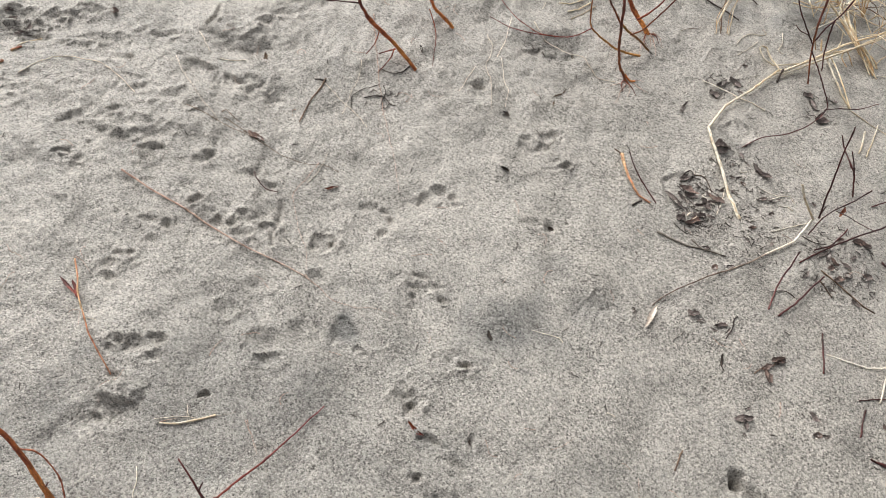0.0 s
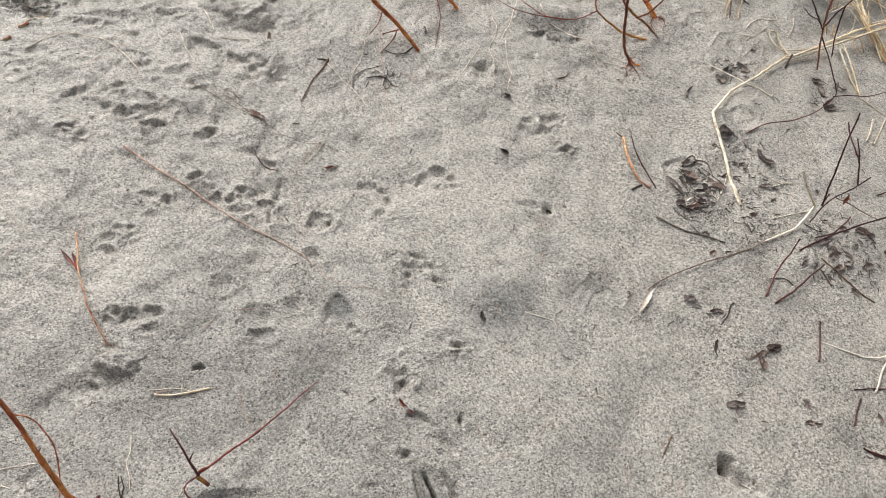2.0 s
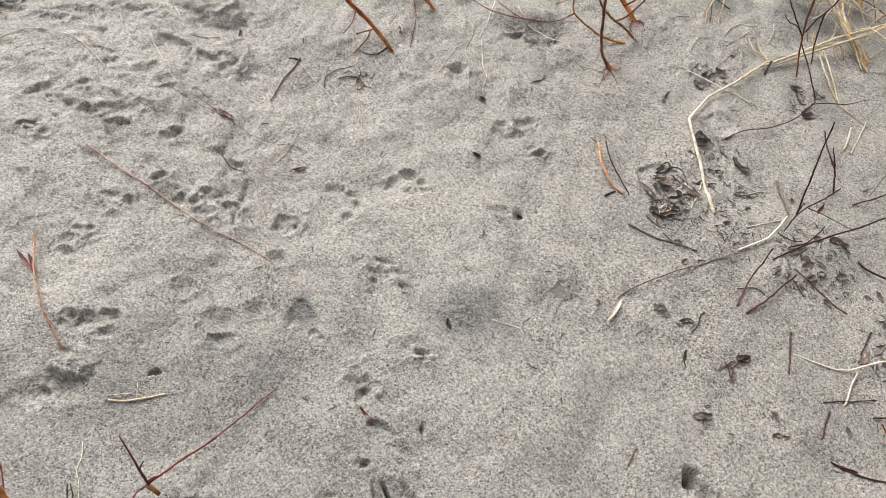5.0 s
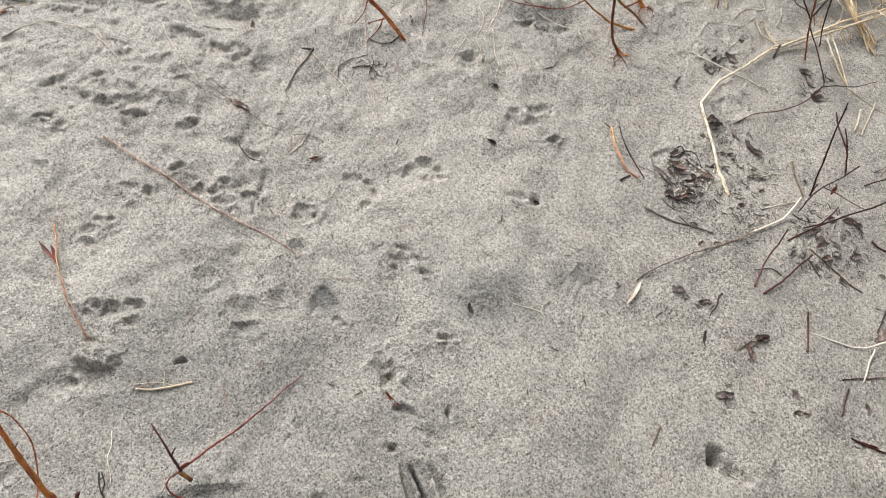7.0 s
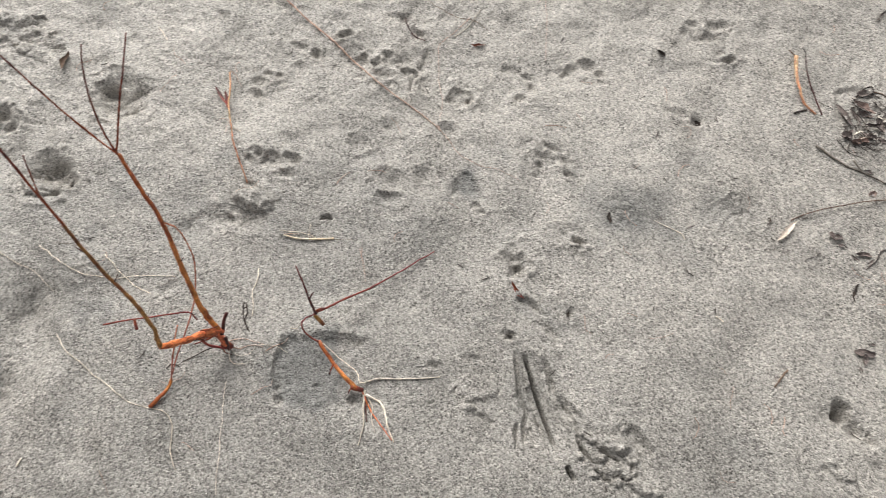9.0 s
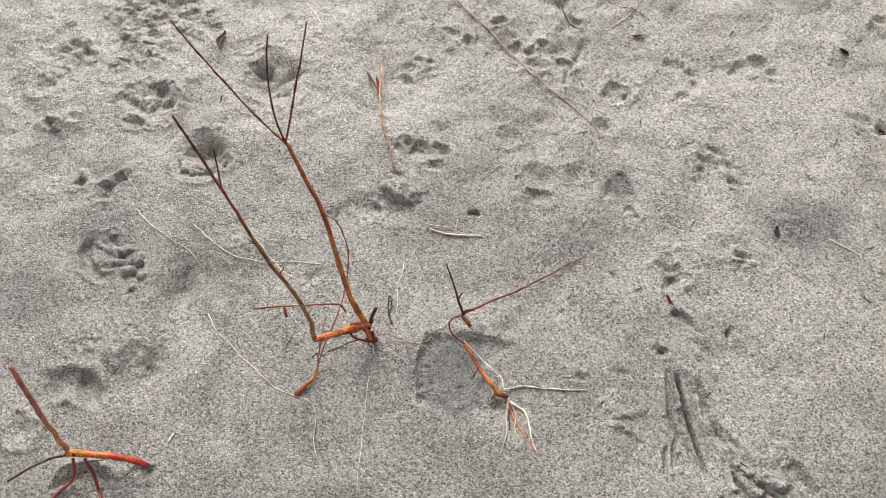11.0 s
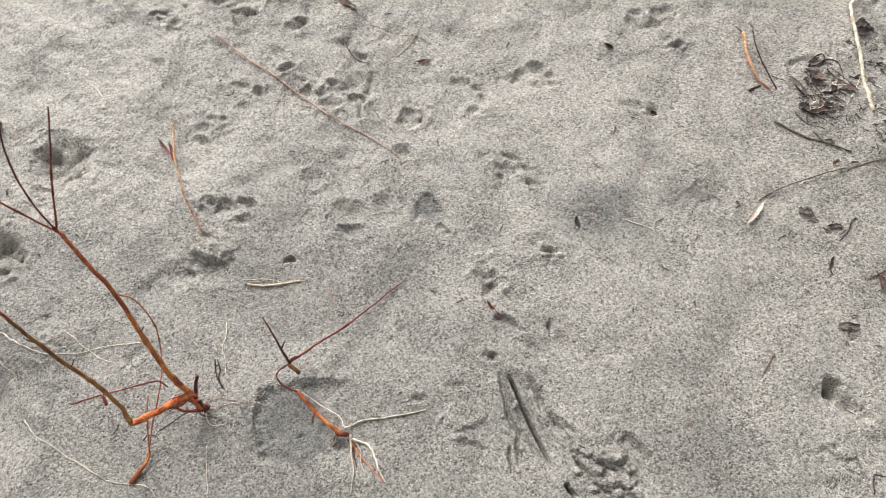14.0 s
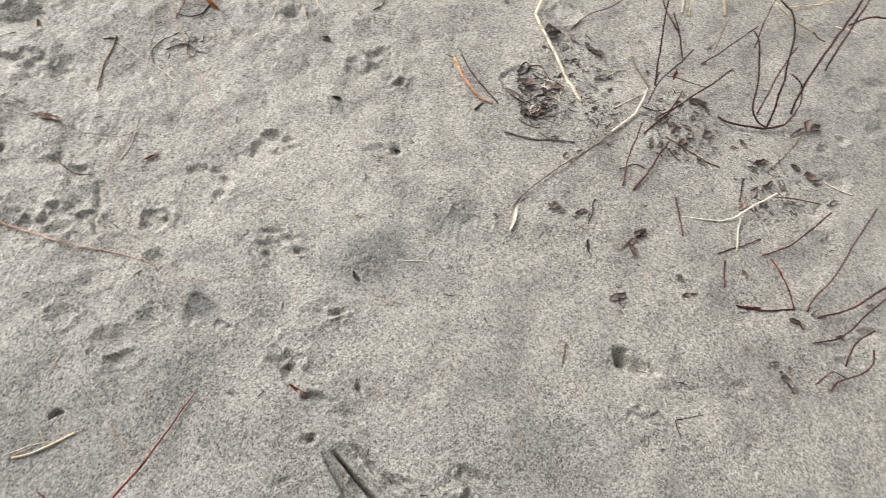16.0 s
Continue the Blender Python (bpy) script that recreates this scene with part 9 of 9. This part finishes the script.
stick("stick", PALEWOOD, [(0.609, 1.163, 0.004), (0.636, 1.168, 0.004)], 0.0013, 0.0009, "small pale splinter beside dead leaves", "twig")
stick("root_strand", ROOT, [(0.662, 1.202, 0.0016), (0.653, 1.161, 0.0016), (0.637, 1.111, 0.0016)], 0.0012, 0.0008, "thin pale root strand lying on sand", "root", "root strands")
leaf(DARKLEAF, 0.531, 1.131, 0.062, 0.015, -43, 0.5, 1, "dark curled dead leaf in a matted heap", "dead leaves on the sand", 0.003)
leaf(BROWNLEAF, 0.567, 1.170, 0.055, 0.018, -9, 0.6, 3, "brown ribbed dead leaf in a matted heap", "dead leaves on the sand", 0.006)
leaf(DARKLEAF, 0.608, 1.137, 0.073, 0.013, 26, 0.7, 3, "dark curled dead leaf in a matted heap", "dead leaves on the sand", 0.006)
leaf(DARKLEAF, 0.609, 1.135, 0.043, 0.018, -51, 1.1, 2, "dark curled dead leaf in a matted heap", "dead leaves on the sand", 0.006)
leaf(BROWNLEAF, 0.638, 1.161, 0.047, 0.015, -29, 0.8, 3, "brown ribbed dead leaf in a matted heap", "dead leaves on the sand", 0.003)
leaf(DARKLEAF, 0.547, 1.072, 0.029, 0.018, -26, 1.2, 3, "dark curled dead leaf in a matted heap", "dead leaves on the sand", 0.003)
leaf(DARKLEAF, 0.622, 1.101, 0.026, 0.01, -13, 1, 0, "dark curled dead leaf in a matted heap", "dead leaves on the sand", 0.003)
leaf(DARKLEAF, 0.644, 1.337, 0.036, 0.028, 11, 0.5, 2, "flat dark leaf beside a pale reed stalk", "dead leaves on the sand", 0.003)
leaf(DARKLEAF, 0.704, 1.321, 0.026, 0.012, -65, 0.9, 1, "dark curled dead leaf in a matted heap", "dead leaves on the sand", 0.003)
leaf(DARKLEAF, 0.760, 1.273, 0.049, 0.016, -16, 0.7, 3, "dark curled leaf on littered sand", "dead leaves on the sand", 0.003)
stick("twig", BROWN, [(0.719, 0.705, 0.0016), (0.734, 0.720, 0.0016), (0.753, 0.730, 0.0016)], 0.001, 0.0007, "thin torn vein of a crumpled leaf", "twig")
stick("twig", BROWN, [(0.764, 0.733, 0.0016), (0.774, 0.752, 0.0016), (0.794, 0.751, 0.0016)], 0.0011, 0.0007, "thin torn vein of a crumpled leaf", "twig")
leaf(BROWNLEAF, 0.746, 0.709, 0.039, 0.012, -67, 0.8, 3, "reddish-brown crumpled dead leaf on sand", "dead leaves on the sand", 0.003)
leaf(BROWNLEAF, 0.776, 0.750, 0.041, 0.016, 34, 1, 2, "grey-brown crumpled dead leaf on sand", "dead leaves on the sand", 0.003)
leaf(BROWNLEAF, -0.506, 1.019, 0.053, 0.016, -27, 0.7, 3, "frayed brown bark tuft on a rootlet", "dead leaves on the sand", 0.003)
stick("root_strand", ROOT, [(-0.401, 0.352, 0.0016), (-0.394, 0.340, 0.0016), (-0.386, 0.330, 0.0016)], 0.0006, 0.0004, "hair-thin pale rootlet by a tan stick", "root", "root strands")
stick("root_strand", ROOT, [(-0.448, 0.311, 0.0016), (-0.424, 0.323, 0.0016), (-0.394, 0.329, 0.0016), (-0.374, 0.331, 0.0016)], 0.0006, 0.0004, "hair-thin pale rootlet by a tan stick", "root", "root strands")
stick("root_strand", PINKROOT, [(-0.437, 0.307, 0.0016), (-0.426, 0.316, 0.0016), (-0.411, 0.323, 0.0016)], 0.0006, 0.0004, "hair-thin pinkish rootlet by a tan stick", "root", "root strands")
stick("root_strand", BROWN, [(-0.606, 1.063, 0.0016), (-0.598, 1.073, 0.0016), (-0.572, 1.057, 0.0016), (-0.549, 1.048, 0.0016)], 0.0009, 0.0006, "thin brown root strand on sand", "root", "root strands")
stick("root_strand", ROOT, [(-0.350, 0.931, 0.0016), (-0.341, 0.955, 0.0016), (-0.332, 0.989, 0.0016), (-0.328, 1.028, 0.0016)], 0.001, 0.0007, "thin pale root strand lying on sand", "root", "root strands")
stick("root_strand", PINKROOT, [(-0.298, 0.926, 0.0016), (-0.287, 0.937, 0.0016), (-0.279, 0.944, 0.0016)], 0.001, 0.0006, "small reddish rootlet on sand", "root", "root strands")
stick("root_strand", PINKROOT, [(-0.399, 0.457, 0.0016), (-0.398, 0.477, 0.0016), (-0.389, 0.495, 0.0016)], 0.0006, 0.0004, "thin pinkish rootlet on sand", "root", "root strands")
stick("twig", DARK, [(-0.427, 0.149, 0.012), (-0.419, 0.132, 0.01), (-0.409, 0.119, 0.006), (-0.394, 0.106, 0.002)], 0.0013, 0.001, "small dark crooked twig standing on sand", "twig")
stick("twig", DARK, [(-0.421, 0.138, 0.01), (-0.416, 0.144, 0.012)], 0.0009, 0.0007, "short spur of a small dark twig", "twig")
stick("root_strand", PINKROOT, [(-0.411, 0.073, 0.0016), (-0.394, 0.087, 0.0016), (-0.368, 0.092, 0.0016), (-0.351, 0.093, 0.0016)], 0.0006, 0.0004, "hair-thin pinkish rootlet on sand", "root", "root strands")
stick("root_strand", PINKROOT, [(-0.341, 0.084, 0.0016), (-0.333, 0.101, 0.0016), (-0.320, 0.114, 0.0016), (-0.317, 0.126, 0.0016)], 0.0006, 0.0004, "hair-thin pinkish rootlet on sand", "root", "root strands")
stick("root_strand", PINKROOT, [(-0.322, 0.003, 0.0016), (-0.310, 0.023, 0.0016), (-0.299, 0.034, 0.0016), (-0.302, 0.046, 0.0016)], 0.0006, 0.0004, "hair-thin pinkish rootlet on sand", "root", "root strands")
stick("root_strand", PINKROOT, [(-0.736, 0.590, 0.0016), (-0.715, 0.581, 0.0016), (-0.694, 0.567, 0.0016)], 0.0006, 0.0004, "hair-thin pinkish rootlet on sand", "root", "root strands")
stick("root_strand", ROOT, [(-0.942, 0.617, 0.0016), (-0.921, 0.605, 0.0016), (-0.897, 0.593, 0.0016)], 0.0009, 0.0006, "thin pale root strand lying on sand", "root", "root strands")
stick("root_strand", ROOT, [(-0.656, 0.468, 0.0016), (-0.641, 0.465, 0.0016), (-0.629, 0.463, 0.0016)], 0.0009, 0.0006, "thin pale rootlet beside a tan twig", "root", "root strands")
stick("root_strand", ROOT, [(0.403, 0.535, 0.0016), (0.412, 0.532, 0.0016), (0.421, 0.529, 0.0016)], 0.0011, 0.0008, "tiny pale splinter of root on sand", "root", "root strands")
litter(0.582, 1.127, 0.0539, 0.0943, 80)
litter(0.686, 1.238, 0.0932, 0.1259, 60)
litter(0.937, 1.049, 0.1057, 0.1124, 90)
litter(0.727, 1.073, 0.0891, 0.0827, 50)
litter(1.134, 0.874, 0.0926, 0.0968, 60)
litter(0.936, 1.569, 0.0537, 0.0686, 30)
litter(0.668, 1.573, 0.0604, 0.0568, 30)
litter(-1.181, 1.173, 0.0528, 0.0413, 40)
litter(-0.258, 1.246, 0.0591, 0.0376, 14)
litter(0.160, 1.583, 0.0841, 0.0454, 30)


# ---- dry grass tuft behind the fallen reeds ----
def grass_tuft(x, y, count, reach, label):
    tuft = base("dry_grass_tuft", x, y, label, "grass", "dry grass tufts")
    for _ in range(count):
        turn, lean = made.uniform(0, 6.283), made.uniform(0.3, 1.0) * reach
        bx, by = x + made.gauss(0, 0.035), y + made.gauss(0, 0.035)
        tall = made.uniform(0.01, 0.12)
        dx, dy = math.cos(turn) * lean, math.sin(turn) * lean
        side = made.uniform(-0.3, 0.3)
        line = [(bx, by, 0.0), (bx + 0.3 * dx - 0.1 * side * dy, by + 0.3 * dy + 0.1 * side * dx, 0.75 * tall),
                (bx + 0.65 * dx - 0.4 * side * dy, by + 0.65 * dy + 0.4 * side * dx, tall), (bx + dx - side * dy, by + dy + side * dx, 0.35 * tall)]
        limb(tuft, "blade", made.choice((STRAW, STRAW, GOLDGRASS, GOLDGRASS, BROWN)), line, made.uniform(0.0013, 0.0022), made.uniform(0.0006, 0.0011))
    return tuft


grass_tuft(1.08, 2.09, 16, 0.30, "dense tuft of flattened straw-coloured dry grass")
grass_tuft(1.17, 1.98, 6, 0.24, "sparse tuft of straw-coloured dry grass blades")
grass_tuft(1.24, 2.22, 30, 0.32, "dense tuft of straw-coloured dry grass")

# crumbs of bark and leaf over the whole beach
litter(0.1, 0.8, 1.25, 1.0, 170)
litter(0.55, 1.1, 0.5, 0.6, 90)


def fibres(x, y, a, b, count):
    """Hair-thin rootlets strewn over the sand, each a short wandering three-sided thread."""
    bm = bmesh.new()
    for _ in range(count):
        k, w = math.sqrt(made.random()), made.uniform(0, 6.283)
        px, py, turn = x + a * k * math.cos(w), y + b * k * math.sin(w), made.uniform(0, 6.283)
        thick, steps, swing = made.uniform(0.00025, 0.0005), made.randint(5, 11), made.uniform(-0.4, 0.4)
        rows = []
        for i in range(steps):
            z = ground_z(px, py) + 0.0016 + 0.0015 * abs(math.sin(i * 1.3))
            nx, ny = -math.sin(turn) * thick, math.cos(turn) * thick
            rows.append([bm.verts.new(q) for q in ((px + nx, py + ny, z - thick), (px, py, z + thick), (px - nx, py - ny, z - thick))])
            px, py = px + 0.0055 * math.cos(turn), py + 0.0055 * math.sin(turn)
            turn += swing + made.uniform(-0.45, 0.45)
        for p, q in zip(rows, rows[1:]):
            for i in range(3):
                bm.faces.new((p[i], q[i], q[(i + 1) % 3], p[(i + 1) % 3]))
        bm.faces.new(rows[0][::-1])
        bm.faces.new(rows[-1])
    bmesh.ops.recalc_face_normals(bm, faces=bm.faces)
    me = bpy.data.meshes.new("root_fibres")
    bm.to_mesh(me)
    bm.free()
    me.materials.append(PINKROOT)
    return tagged(new("root_fibres", me), "hair-thin pinkish rootlets strewn over the sand", "root", kind="stuff")


fibres(-0.2, 0.75, 0.9, 0.9, 60)
fibres(0.6, 0.9, 0.6, 0.8, 20)
